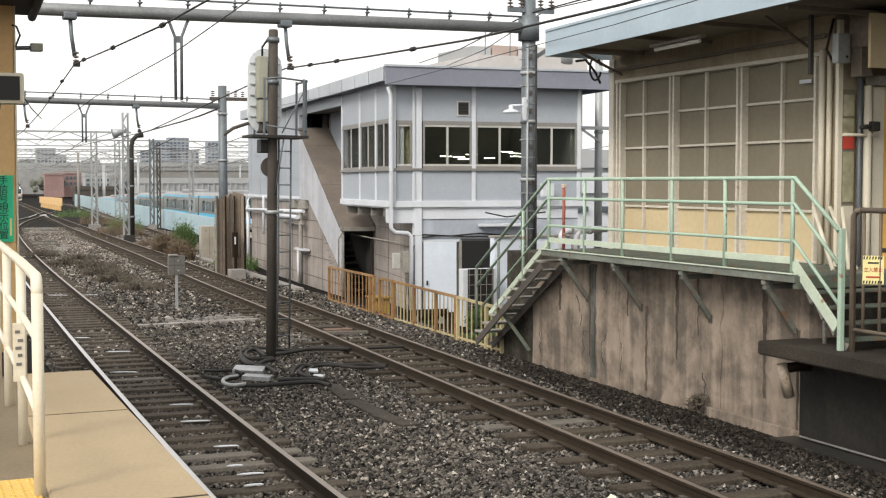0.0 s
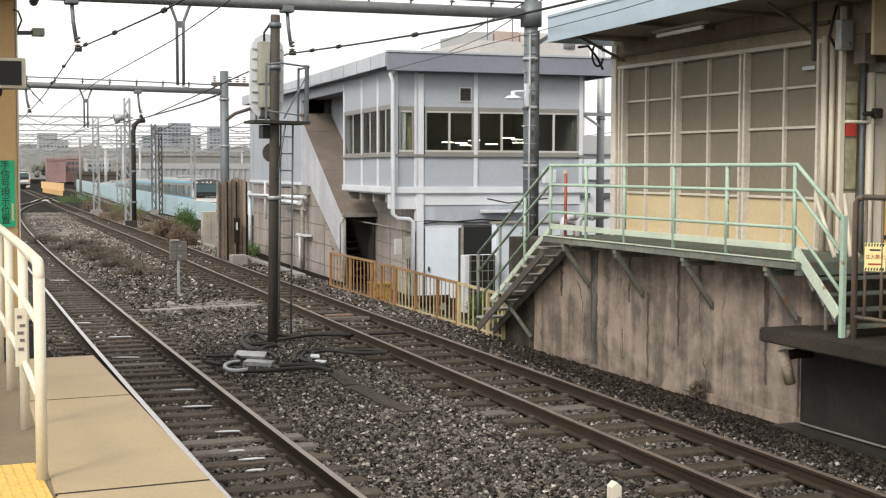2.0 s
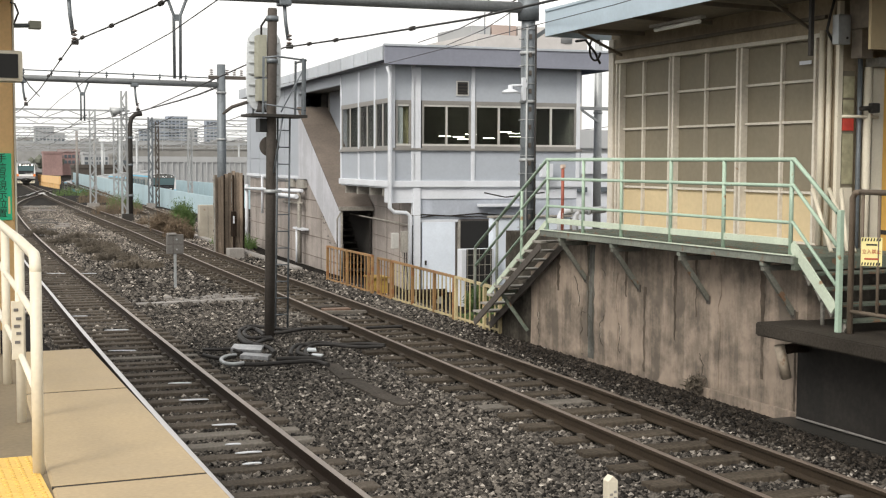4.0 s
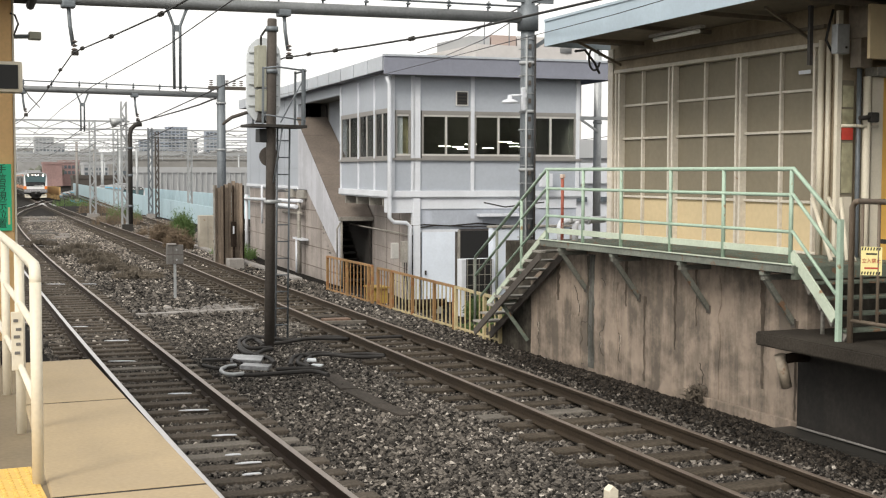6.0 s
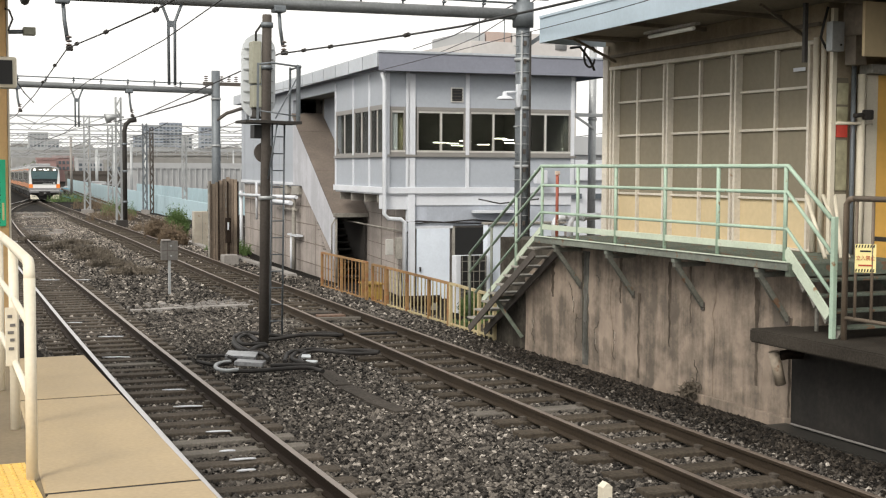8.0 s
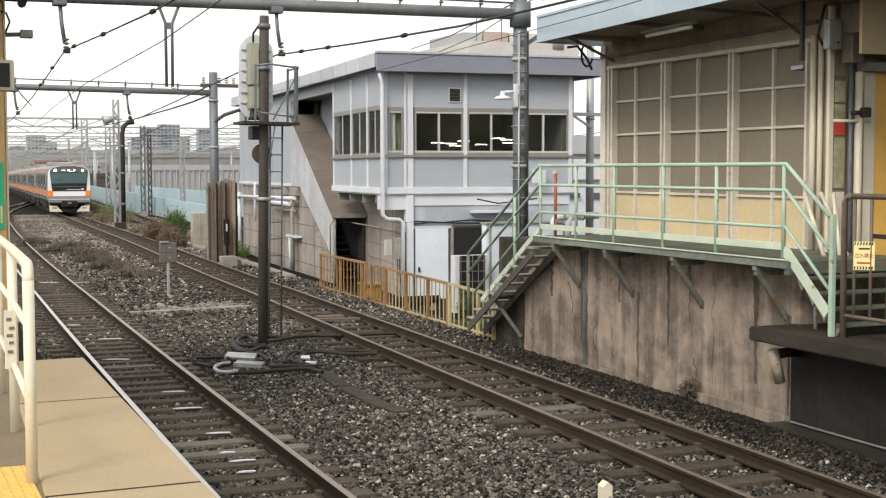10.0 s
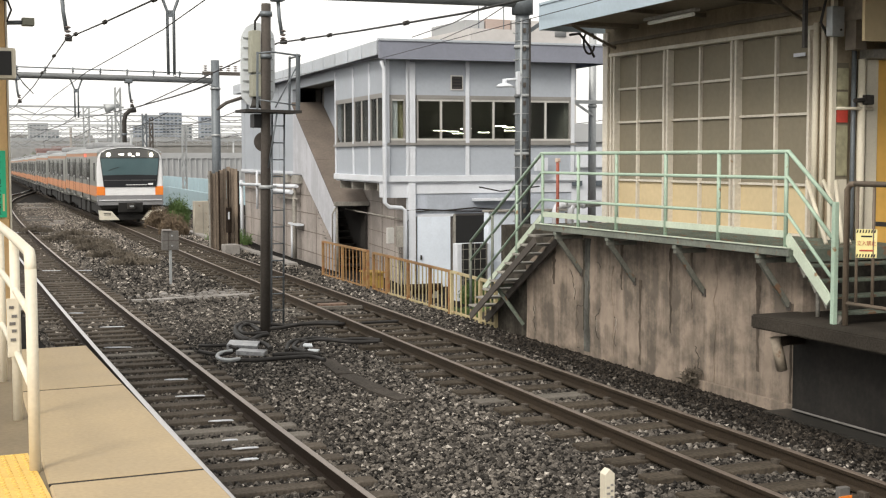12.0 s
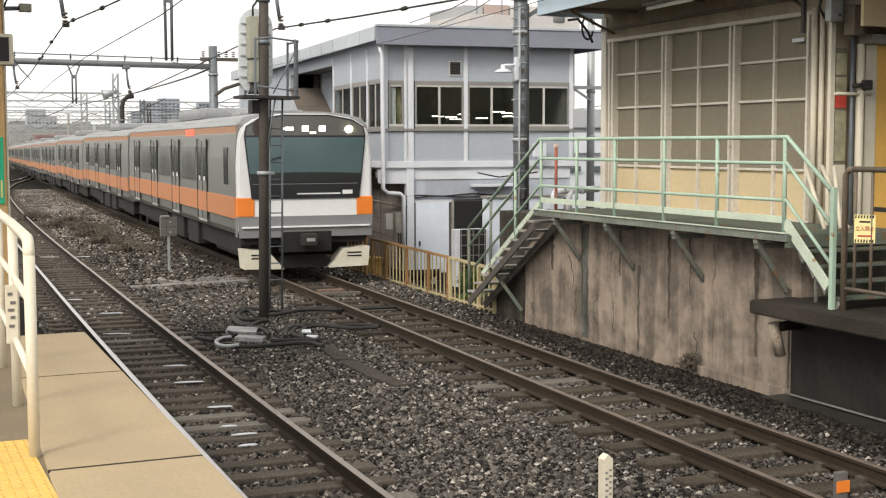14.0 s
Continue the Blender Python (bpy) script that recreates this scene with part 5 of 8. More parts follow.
    for y in (10.35, 12.2):
        P("bracket_box", box(B(), -0.02, 0.10, y, y + 1.15, 2.0, 2.28, 0.01), M_STEP)
    pr = P("pipe_run", tube(B(), [(-0.12, 10.2, 1.92), (-0.12, 15.0, 1.86), (-0.14, D + 1.6, 1.76)], 0.06, 8), M_WHITE)
    P("pipe_run", tube(B(), [(-0.22, 10.6, 1.72), (-0.22, 14.4, 1.70)], 0.075, 8), M_WHITE, pr)
    P("pipe_run", tube(B(), [(-0.10, 10.3, 1.50), (-0.10, 13.4, 1.48)], 0.04, 8), M_STEP, pr)
    P("pipe_drop", tube(B(), [(-0.1, 10.7, 1.9), (-0.1, 10.7, -0.5)], 0.07, 8), M_STEP, pr)
    P("pipe_drop", tube(B(), [(-0.1, 11.1, 0.65), (-0.1, 11.1, -0.5)], 0.05, 8), M_WHITE, pr)
    P("pipe_clamp", box(B(), -0.18, 0.06, 10.0, 11.4, 0.62, 0.68), M_WHITE, pr)
    P("pipe_drop", tube(B(), [(-0.06, 17.7, 2.36), (-0.06, 17.7, 0.9)], 0.05, 8), M_WHITE, pr)
    P("pipe_drop", tube(B(), [(-0.06, D - 0.2, 1.95), (-0.06, D - 0.2, -0.5)], 0.07, 8), M_WHITE, pr)


build_tower()


# ---- trains ----
def side_profile():
    """Half section of a car body: (half width, height)."""
    return [(1.36, 0.92), (1.44, 1.05), (1.475, 1.6), (1.475, 2.6), (1.45, 3.15), (1.40, 3.36)]


def build_car(label, front, band, group, simple=False, tail=False):
    """One car, its nose at the local origin and its length along +y (away from travel); z = 0 on the rail."""
    L = 19.5
    car = thing("train_car", label, "train", (0, 0, 0), group=group, turn=1e-9)
    sec = side_profile()
    y0 = 0.20 if front else 0.0
    bm = B()
    loop = [(-a, b) for a, b in sec[::-1]] + sec
    rings = [[bm.verts.new((a, y, z)) for a, z in loop] for y in (y0, L)]
    n = len(loop)
    for k in range(n):
        bm.faces.new((rings[0][k], rings[0][(k + 1) % n], rings[1][(k + 1) % n], rings[1][k]))
    bm.faces.new(rings[0])
    bm.faces.new(rings[1][::-1])
    part("body", bm, M_STAINLESS, car)
    top = [(1.40, 3.36), (1.30, 3.50), (0.95, 3.60), (0.4, 3.65)]
    tl = top + [(-a, b) for a, b in top[::-1]]
    bm = B()
    rings = [[bm.verts.new((a, y, z)) for a, z in tl] for y in (y0, L)]
    for k in range(len(tl) - 1):
        bm.faces.new((rings[0][k], rings[0][k + 1], rings[1][k + 1], rings[1][k]))
    bm.faces.new(rings[0][::-1])
    bm.faces.new(rings[1])
    part("roof", bm, M_TRAINROOF, car)
    part("air_conditioner", box(B(), -0.95, 0.95, 7.6, 11.6, 3.60, 3.92, 0.12), M_TRAINROOF, car)
    for s in (-1, 1):
        part("roof_gutter", box(B(), s * 1.40 - 0.035, s * 1.40 + 0.035, y0 + 0.05, L - 0.05, 3.34, 3.41), M_GUTTER, car, "pale roof-edge gutter")
    if not simple:
        for yy in (2.2, 4.6, 13.6, 16.0):
            part("roof_vent", box(B(), -0.5, 0.5, yy, yy + 1.1, 3.64, 3.74, 0.04), M_TRAINROOF, car)
    for s in (-1, 1):
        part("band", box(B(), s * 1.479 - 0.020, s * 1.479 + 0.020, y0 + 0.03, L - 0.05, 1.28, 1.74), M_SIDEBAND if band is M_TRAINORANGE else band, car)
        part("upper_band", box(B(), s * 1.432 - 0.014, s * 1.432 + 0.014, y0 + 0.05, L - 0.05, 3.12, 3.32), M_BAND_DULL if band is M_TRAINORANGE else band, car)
        doors = (2.95, 7.25, 12.1, 16.9) if not front else (4.3, 8.6, 12.9, 17.2)
        for d in doors:
            dr = part("door", box(B(), s * 1.478 - 0.012, s * 1.478 + 0.012, d - 0.65, d + 0.65, 1.08, 3.02), M_STAINLESS, car)
            if not simple:
                for o in (-0.33, 0.33):
                    part("pane", box(B(), s * 1.488 - 0.010, s * 1.488 + 0.010, d + o - 0.2, d + o + 0.2, 2.0, 2.85), M_TRAINDARKWIN, dr)
                part("seam", box(B(), s * 1.489 - 0.010, s * 1.489 + 0.010, d - 0.015, d + 0.015, 1.1, 3.0), M_UNDER, dr)
                for o in (-0.66, 0.66):
                    part("jamb", box(B(), s * 1.494 - 0.010, s * 1.494 + 0.010, d + o - 0.035, d + o + 0.035, 1.08, 3.06), M_UNDER, dr)
                for o in (-0.33, 0.33):
                    part("sticker", box(B(), s * 1.499 - 0.004, s * 1.499 + 0.004, d + o - 0.09, d + o + 0.09, 2.01, 2.12), M_TRAINWHITE, dr)
                part("step", box(B(), s * 1.488 - 0.014, s * 1.488 + 0.014, d - 0.55, d + 0.55, 1.03, 1.07), M_ALU_L, dr)
            else:
                part("pane", box(B(), s * 1.488 - 0.010, s * 1.488 + 0.010, d - 0.55, d + 0.55, 1.95, 2.9), M_TRAINDARKWIN, dr)
        for a, b in zip(doors, doors[1:]):
            part("side_window", box(B(), s * 1.472 - 0.014, s * 1.472 + 0.014, a + 0.98, b - 0.98, 1.98, 2.86), M_SIDEWIN, car)
    if front and not simple:
        part("destination_light", box(B(), -1.462, -1.442, 5.6, 6.9, 3.13, 3.31), M_SIDELED, car, "red lit side destination display")
    if front:
        part("cab_window", box(B(), -1.492, -1.464, 1.05, 1.5, 2.0, 2.85), M_TRAINDARKWIN, car)
        part("cab_window", box(B(), 1.464, 1.492, 1.05, 1.5, 2.0, 2.85), M_TRAINDARKWIN, car)
    part("underframe", box(B(), -1.2, 1.2, y0 + 0.9, L - 0.3, 0.45, 0.95), M_UNDER, car)
    for yb in (3.0, L - 3.2):
        bo = part("bogie", box(B(), -1.15, 1.15, yb - 1.5, yb + 1.5, 0.35, 0.65, 0.05), M_UNDER, car)
        for dy in (-1.05, 1.05):
            for s in (-0.55, 0.55):
                bw = B()
                tube(bw, [(s - 0.06, yb + dy, 0.43), (s + 0.06, yb + dy, 0.43)], 0.43, 18)
                part("wheel", bw, M_UNDER, bo)
    if not simple:
        for ye, ln in ((6.2, 1.6), (8.6, 2.2), (11.6, 1.5)):
            part("equipment_box", box(B(), -1.3, 1.3, ye, ye + ln, 0.32, 0.88, 0.03), M_UNDER, car)
    if front:
        build_face(car, band, tail)
    # low loading-gauge body: the part above the waist is a little squatter
    for o in car.children_recursive:
        for v in o.data.vertices:
            if v.co.z > 1.75:
                v.co.z = 1.75 + (v.co.z - 1.75) * 0.95
    return car


def build_face(car, band, tail):
    """The flat cab end with its black mask, windscreen, band and skirt."""
    def slab(name, pts, y, d, m_, parent=car, bev=0.0, label=""):
        bm = prism(B(), [(x, y, z) for x, z in pts], (0, d, 0))
        if bev:
            bmesh.ops.bevel(bm, geom=list(bm.edges), offset=bev, segments=2, affect="EDGES")
        return part(name, bm, m_, parent, label)
    half = [(1.475, 0.98), (1.475, 2.5), (1.43, 3.10), (1.34, 3.32), (1.05, 3.50), (0.5, 3.60)]
    pts = half + [(-x, z) for x, z in half[::-1]]
    fc = slab("cab_front", pts, 0.02, 0.22, M_TRAINWHITE, bev=0.05)
    mask = [(1.18, 1.70), (1.255, 2.4), (1.325, 3.10), (1.285, 3.315), (1.03, 3.475), (0.5, 3.575)]
    slab("black_mask", mask + [(-x, z) for x, z in mask[::-1]], -0.012, 0.03, M_TRAINBLACK, fc, label="gloss black cab mask")
    ws = [(1.20, 2.10), (1.295, 3.07), (-1.295, 3.07), (-1.20, 2.10)]
    slab("windscreen", ws, -0.024, 0.014, M_TRAINGLASS, fc)
    sill = [(1.19, 2.06), (1.215, 2.26)] + [(1.215 - 2.43 * k / 8, 2.26 + 0.03 * math.sin(math.pi * k / 8)) for k in range(1, 8)] + [(-1.215, 2.26), (-1.19, 2.06)]
    slab("dashboard", sill, -0.030, 0.008, M_TRAINBLACK, fc)
    # upper mask area with the reflected sky painted as grey
    slab("header", [(1.29, 3.11), (1.26, 3.30), (1.02, 3.44), (0.5, 3.54), (-0.5, 3.54), (-1.02, 3.44), (-1.26, 3.30), (-1.29, 3.11)], -0.022, 0.012, M_TRAINHEADER, fc, label="glossy header over the windscreen, sky reflection put into its grey")
    part("wiper", tube(B(), [(-0.95, -0.04, 2.5), (-0.62, -0.045, 2.62), (-0.5, -0.045, 2.64)], 0.012, 6), M_UNDER, fc)
    slab("lower_screen_line", [(1.15, 2.02), (1.15, 2.035), (-1.15, 2.035), (-1.15, 2.02)], -0.02, 0.01, M_TRAINGREY, fc)
    slab("front_stripe", [(-0.2, 1.79), (0.75, 1.79), (0.75, 1.82), (-0.2, 1.82)], -0.026, 0.014, M_TRAINWHITE, fc)
    slab("emblem", [(0.80, 1.79), (1.02, 1.79), (1.02, 1.88), (0.80, 1.88)], -0.026, 0.014, M_TRAINWHITE, fc)
    for s in (-1, 1):
        a, b = sorted((s * 1.12, s * 1.482))
        part("band_corner", box(B(), a, b, 0.0, 0.26, 1.33, 1.73, 0.02), band, fc)
        lm = B()
        tube(lm, [(s * 0.95, -0.045, 3.25), (s * 0.95, 0.02, 3.25)], 0.075, 16)
        part("headlight" if not tail else "marker_lamp", lm, M_HEADLIGHT if not tail else M_TRAINWHITE, fc)
        if tail:
            part("tail_lamp", box(B(), s * 1.0 - 0.12, s * 1.0 + 0.12, -0.03, 0.0, 1.5, 1.62), M_TAIL, fc)
    for s in (-1, 1):
        part("side_valance", box(B(), s * 1.478 - 0.006, s * 1.478 + 0.006, 0.06, 0.26, 0.90, 1.325), M_TRAINGREY, fc)
    slab("grey_valance", [(1.45, 0.88), (1.475, 1.33), (-1.475, 1.33), (-1.45, 0.88)], -0.005, 0.03, M_TRAINGREY, fc)
    part("step_strip", box(B(), -1.4, 1.4, -0.06, 0.02, 1.085, 1.12, 0.006), M_TRAINWHITE, fc)
    slab("lower_valance", [(1.32, 0.74), (1.42, 0.95), (-1.42, 0.95), (-1.32, 0.74)], 0.1, 0.3, M_UNDER, fc)
    part("coupler_recess", box(B(), -0.55, 0.55, -0.012, 0.3, 0.55, 1.0, 0.02), M_UNDER, fc)
    cp = B()
    tube(cp, [(0, -0.28, 0.82), (0, 0.3, 0.82)], 0.13, 12)
    box(cp, -0.17, 0.17, -0.32, -0.1, 0.70, 0.96, 0.03)
    part("coupler", cp, M_DARKSTEEL, fc)
    part("coupler_face", box(B(), -0.08, 0.10, -0.34, -0.31, 0.80, 0.87), M_GALV_L, fc)
    slab("plough_middle", [(-0.75, 0.20), (0.75, 0.20), (0.45, 0.48), (-0.45, 0.48)], 0.25, 0.08, M_UNDER, fc)
    for s in (-1, 1):
        o = [(s * 1.36, 0.22), (s * 0.50, 0.20), (s * 0.85, 0.60), (s * 1.40, 0.64)]
        slab("snow_plough", o, -0.02, 0.5, M_SKIRT, fc, label="cream angled snow plough")
        part("plough_vent", box(B(), s * 1.05 - 0.16, s * 1.05 + 0.16, -0.03, -0.015, 0.50, 0.53), M_UNDER, fc)
        part("plough_vent", box(B(), s * 1.05 - 0.16, s * 1.05 + 0.16, -0.03, -0.015, 0.43, 0.46), M_UNDER, fc)
    # destination panel: small lit bars
    for x0, x1, z0, z1 in ((-0.52, -0.46, 3.24, 3.28), (-0.44, -0.36, 3.22, 3.30), (-0.34, -0.27, 3.22, 3.30), (-0.08, 0.06, 3.20, 3.33), (0.09, 0.22, 3.15, 3.19), (0.29, 0.43, 3.20, 3.33)):
        part("destination_bar", box(B(), x0, x1, -0.028, -0.012, z0, z1), M_LED if not tail else M_TRAINWHITE, fc)


def place_on(fx, y_nose, drop=0.0, away=True):
    """Pose of a car whose nose is at y_nose, standing on the rails over its length."""
    y1 = y_nose + 19.0
    h_ = math.atan2(fx(y1) - fx(y_nose), y1 - y_nose)
    return pose(fx(y_nose), y_nose, drop, 0, 0, -math.degrees(h_))


ORANGE_CARS = [build_car("stainless commuter train lead car with vermilion bands and lit headlights", True, M_TRAINORANGE, "commuter train cars")]
_mid = build_car("stainless commuter train car with vermilion bands", False, M_TRAINORANGE, "commuter train cars")
ORANGE_CARS.append(_mid)
for _k in range(8):
    ORANGE_CARS.append(copy_thing(_mid, pose(0, 0, 0)))
BLUE_CARS = [build_car("grey commuter train rear car with sky blue bands", True, M_SKYBLUE, "sky blue train cars", True, True)]
_mid = build_car("grey commuter train car with sky blue bands", False, M_SKYBLUE, "sky blue train cars", True)
BLUE_CARS.append(_mid)
for _k in range(4):
    BLUE_CARS.append(copy_thing(_mid, pose(0, 0, 0)))


# ---- lineside things ----
def build_signal():
    x, y = 5.9, 20.7
    sg = thing("railway_signal", "railway signal seen from behind on a brown-grey pole", "signal", (x, y, 0.0))
    part("pole", tube(B(), [(x, y, -0.3), (x, y, 5.34), (x, y, 5.37)], 0.086, 16, 0.07), M_POLE, sg)
    part("foundation", box(B(), x - 0.22, x + 0.22, y - 0.22, y + 0.22, -0.35, -0.16, 0.02), M_CONCPOLE, sg)
    # long rounded back plate
    o = []
    for k in range(9):
        a = math.pi * k / 8
        o.append((x - 0.065 + 0.285 * math.cos(a), y + 0.24, 4.79 + 0.29 * math.sin(a)))
    for k in range(9):
        a = math.pi + math.pi * k / 8
        o.append((x - 0.065 + 0.285 * math.cos(a), y + 0.24, 3.97 + 0.29 * math.sin(a)))
    bp = part("back_plate", prism(B(), o, (0, 0.05, 0)), M_SIGGREY, sg, "pale grey rounded back plate")
    for z in (3.95, 4.12, 4.30, 4.48, 4.66, 4.82):
        for s in (-1, 1):
            part("stud", box(B(), x - 0.07 + s * 0.20 - 0.05, x - 0.07 + s * 0.20 + 0.05, y + 0.215, y + 0.238, z, z + 0.016), M_GALV_L, bp)
    part("lamp_case", box(B(), x - 0.24, x - 0.09, y - 0.02, y + 0.22, 4.25, 4.93, 0.015), M_SIGBOX, sg)
    part("lamp_case", box(B(), x - 0.22, x - 0.08, y - 0.02, y + 0.22, 3.86, 4.22, 0.015), M_SIGBOX, sg)
    part("case_foot", lathe(B(), (x - 0.15, y + 0.08, 3.68), [(0.10, 0), (0.07, 0.06), (0.05, 0.18)], 10), M_DARKSTEEL, sg)
    part("case_cable", tube(B(), [(x - 0.16, y + 0.08, 4.92), (x - 0.17, y + 0.05, 5.08), (x - 0.08, y + 0.02, 5.22), (x, y, 5.24)], 0.018, 6), M_CABLE, sg)
    part("clamp", tube(B(), [(x, y, 5.16), (x, y, 5.24)], 0.105, 12), M_GALV, sg)
    part("clamp", tube(B(), [(x, y, 4.48), (x, y, 4.55)], 0.10, 12), M_GALV, sg)
    part("clamp", tube(B(), [(x, y, 2.36), (x, y, 2.42)], 0.115, 12), M_GALV_L, sg)
    part("clamp_arm", beam(B(), (x - 0.02, y - 0.1, 2.39), (x + 0.2, y + 0.1, 2.39), 0.03, 0.05), M_GALV_L, sg)
    ca = part("service_cage", box(B(), x - 0.42, x + 0.52, y - 0.3, y + 0.35, 3.60, 3.645), M_DARKSTEEL, sg)
    for px_, py_ in ((-0.22, -0.28), (0.44, -0.28), (0.50, -0.2), (0.50, 0.32), (-0.22, 0.32)):
        part("cage_post", box(B(), x + px_ - 0.016, x + px_ + 0.016, y + py_ - 0.016, y + py_ + 0.016, 3.64, 4.56), M_GALV, ca)
    part("cage_rail", tube(B(), [(x - 0.22, y - 0.28, 4.54), (x + 0.0, y - 0.3, 4.57), (x + 0.50, y - 0.26, 4.53), (x + 0.50, y + 0.32, 4.53)], 0.017, 6), M_GALV, ca)
    part("cage_rail", tube(B(), [(x - 0.22, y - 0.28, 3.80), (x + 0.50, y - 0.28, 3.72)], 0.012, 6), M_GALV, ca)
    part("cage_brace", tube(B(), [(x + 0.46, y - 0.28, 4.4), (x + 0.10, y - 0.2, 3.68)], 0.012, 6), M_GALV, ca)
    part("stay", tube(B(), [(x + 0.12, y - 0.25, 3.62), (x + 0.02, y - 0.08, 2.7)], 0.014, 6), M_GALV, ca)
    part("junction_box", box(B(), x - 0.20, x + 0.08, y - 0.02, y + 0.24, 3.36, 3.58, 0.012), M_BLACK, sg)
    part("disc", tube(B(), [(x, y + 0.10, 3.13), (x, y + 0.13, 3.13)], 0.165, 24), M_POLE, sg)
    la = part("ladder", tube(B(), [(x + 0.17, y + 0.22, 3.62), (x + 0.19, y + 0.3, -0.24)], 0.016, 6), M_GALV, sg)
    part("ladder_stile", tube(B(), [(x + 0.38, y + 0.22, 3.62), (x + 0.40, y + 0.3, -0.24)], 0.016, 6), M_GALV, la)
    for k in range(13):
        z = 3.4 - k * 0.28
        part("rung", tube(B(), [(x + 0.175, y + 0.25, z), (x + 0.39, y + 0.25, z)], 0.011, 6), M_GALV, la)
    sg.matrix_world = pose(6.31, 22.15, -0.2, 0, 0.8, 0) @ Matrix.Diagonal((1.07, 1.07, 1.07, 1))


build_signal()


def build_relay_box():
    x, y = 6.24, 29.75
    bx = thing("relay_box", "small grey concrete relay box on a short post", "box", (x, y, 0.0))
    part("post", box(B(), x - 0.028, x + 0.028, y - 0.03, y + 0.03, -0.3, 1.22, 0.006), M_GALV_L, bx)
    case = part("case", box(B(), x - 0.19, x + 0.19, y - 0.05, y + 0.07, 0.76, 1.20, 0.012), M_POLE_L, bx)
    part("seam", box(B(), x - 0.192, x + 0.192, y - 0.054, y - 0.046, 0.975, 0.99), M_POLE, case)
    part("seam", box(B(), x - 0.06, x - 0.045, y - 0.054, y - 0.046, 0.77, 1.19), M_POLE, case)
    part("hood", box(B(), x - 0.17, x + 0.02, y - 0.08, y + 0.1, 1.20, 1.235, 0.006), M_CONCPOLE, bx)
    for z in (0.86, 1.09):
        part("bolt", tube(B(), [(x + 0.03, y - 0.05, z), (x + 0.03, y - 0.065, z)], 0.02, 8), M_GALV_L, case)
    bx.matrix_world = Matrix.Translation((6.68, 31.8, -0.2)) @ Matrix.Diagonal((1.07, 1.07, 1.07, 1))


build_relay_box()


def build_cables():
    rng = random.Random(11)
    def loop(pts, r, name="cable", m_=M_CABLE):
        # smooth the chain
        p = [Vector(q) for q in pts]
        for _ in range(2):
            q = [p[0]]
            for a, b in zip(p, p[1:]):
                q += [a * 0.75 + b * 0.25, a * 0.25 + b * 0.75]
            p = q + [p[-1]]
        return tube(B(), p, r, 8)
    cb = thing("cable_bundle", "heap of black signal cables lying on the ballast", "cables", (6.3, 21.0, -0.2))
    z = -0.10
    runs = [
        [(6.04, 21.54, z), (6.11, 22.24, z), (6.08, 22.81, z), (5.80, 22.37, z), (5.59, 21.34, z), (5.60, 20.31, z)],
        [(6.12, 21.83, z), (6.10, 22.50, z + 0.03), (5.75, 21.90, z + 0.03), (5.63, 21.02, z + 0.03), (6.09, 21.28, z)],
        [(6.06, 21.07, z), (5.86, 21.00, z), (5.59, 20.46, z), (5.49, 20.76, z), (5.62, 21.64, z)],
        [(5.81, 22.28, z), (6.16, 23.00, z), (6.40, 22.54, z), (6.66, 22.01, z), (7.40, 22.34, z), (7.66, 22.10, z)],
        [(6.28, 21.76, z), (6.56, 21.68, z + 0.03), (6.97, 22.00, z + 0.03), (7.70, 21.87, z)],
        [(7.53, 19.64, z), (7.30, 19.99, z), (6.88, 19.91, z), (6.70, 20.39, z), (6.35, 20.28, z), (5.94, 19.43, z), (6.03, 18.91, z)],
        [(7.48, 19.52, z), (6.98, 19.63, z), (6.74, 20.12, z), (6.42, 20.11, z), (6.01, 19.27, z), (6.12, 18.59, z)],
        [(5.79, 19.17, z), (6.02, 19.83, z + 0.03), (6.25, 20.11, z + 0.03), (6.42, 19.97, z)],
        [(6.03, 18.04, z), (5.98, 18.53, z), (5.51, 18.49, z), (5.06, 18.45, z), (4.77, 18.63, z)],
        [(6.17, 18.63, z), (5.78, 18.83, z), (5.48, 18.86, z)],
        [(4.70, 20.29, z), (4.84, 19.96, z + 0.03), (5.08, 19.99, z + 0.03), (5.16, 19.69, z)],
        [(4.56, 19.69, z), (4.70, 19.19, z), (4.99, 19.38, z)],
        [(8.02, 21.86, z), (8.32, 21.87, z), (8.71, 21.83, z)],
        [(5.57, 20.47, z), (5.68, 20.01, z + 0.03), (5.64, 19.49, z)],
    ]
    for r_ in runs:
        part("cable", loop(r_, rng.uniform(0.026, 0.036)), M_CABLE, cb)
    part("conduit", loop([(4.89, 18.55, z + 0.02), (4.66, 18.47, z + 0.02), (4.61, 18.84, z + 0.02), (4.77, 19.28, z + 0.02), (4.99, 19.38, z + 0.02)], 0.030), M_GALV_L, cb, "pale flexible conduit")
    for k, (x, y, w_, d, a) in enumerate(((5.34, 20.01, 0.48, 0.42, -22), (5.25, 19.18, 0.43, 0.4, -24), (6.27, 19.62, 0.16, 0.2, -15), (6.18, 19.04, 0.17, 0.2, -28))):
        m_ = M_COVERPLATE if k < 2 else M_SIGGREY
        pl = solid("cover_plate", "loose grey metal cover plate on the cables" if k < 2 else "small pale plate on the ballast", "plate", box(B(), -w_ / 2, w_ / 2, -d / 2, d / 2, -0.05 if k < 2 else -0.012, 0.012, 0.004), m_)
        pl.matrix_basis = pose(x, y, -0.07 if k < 2 else -0.10, random.Random(k).uniform(-4, 4), 3, a)
    cv = thing("cable_cover", "flat dark boards covering a cable run", "cover", (6.25, 18.66, -0.2), kind="structure")
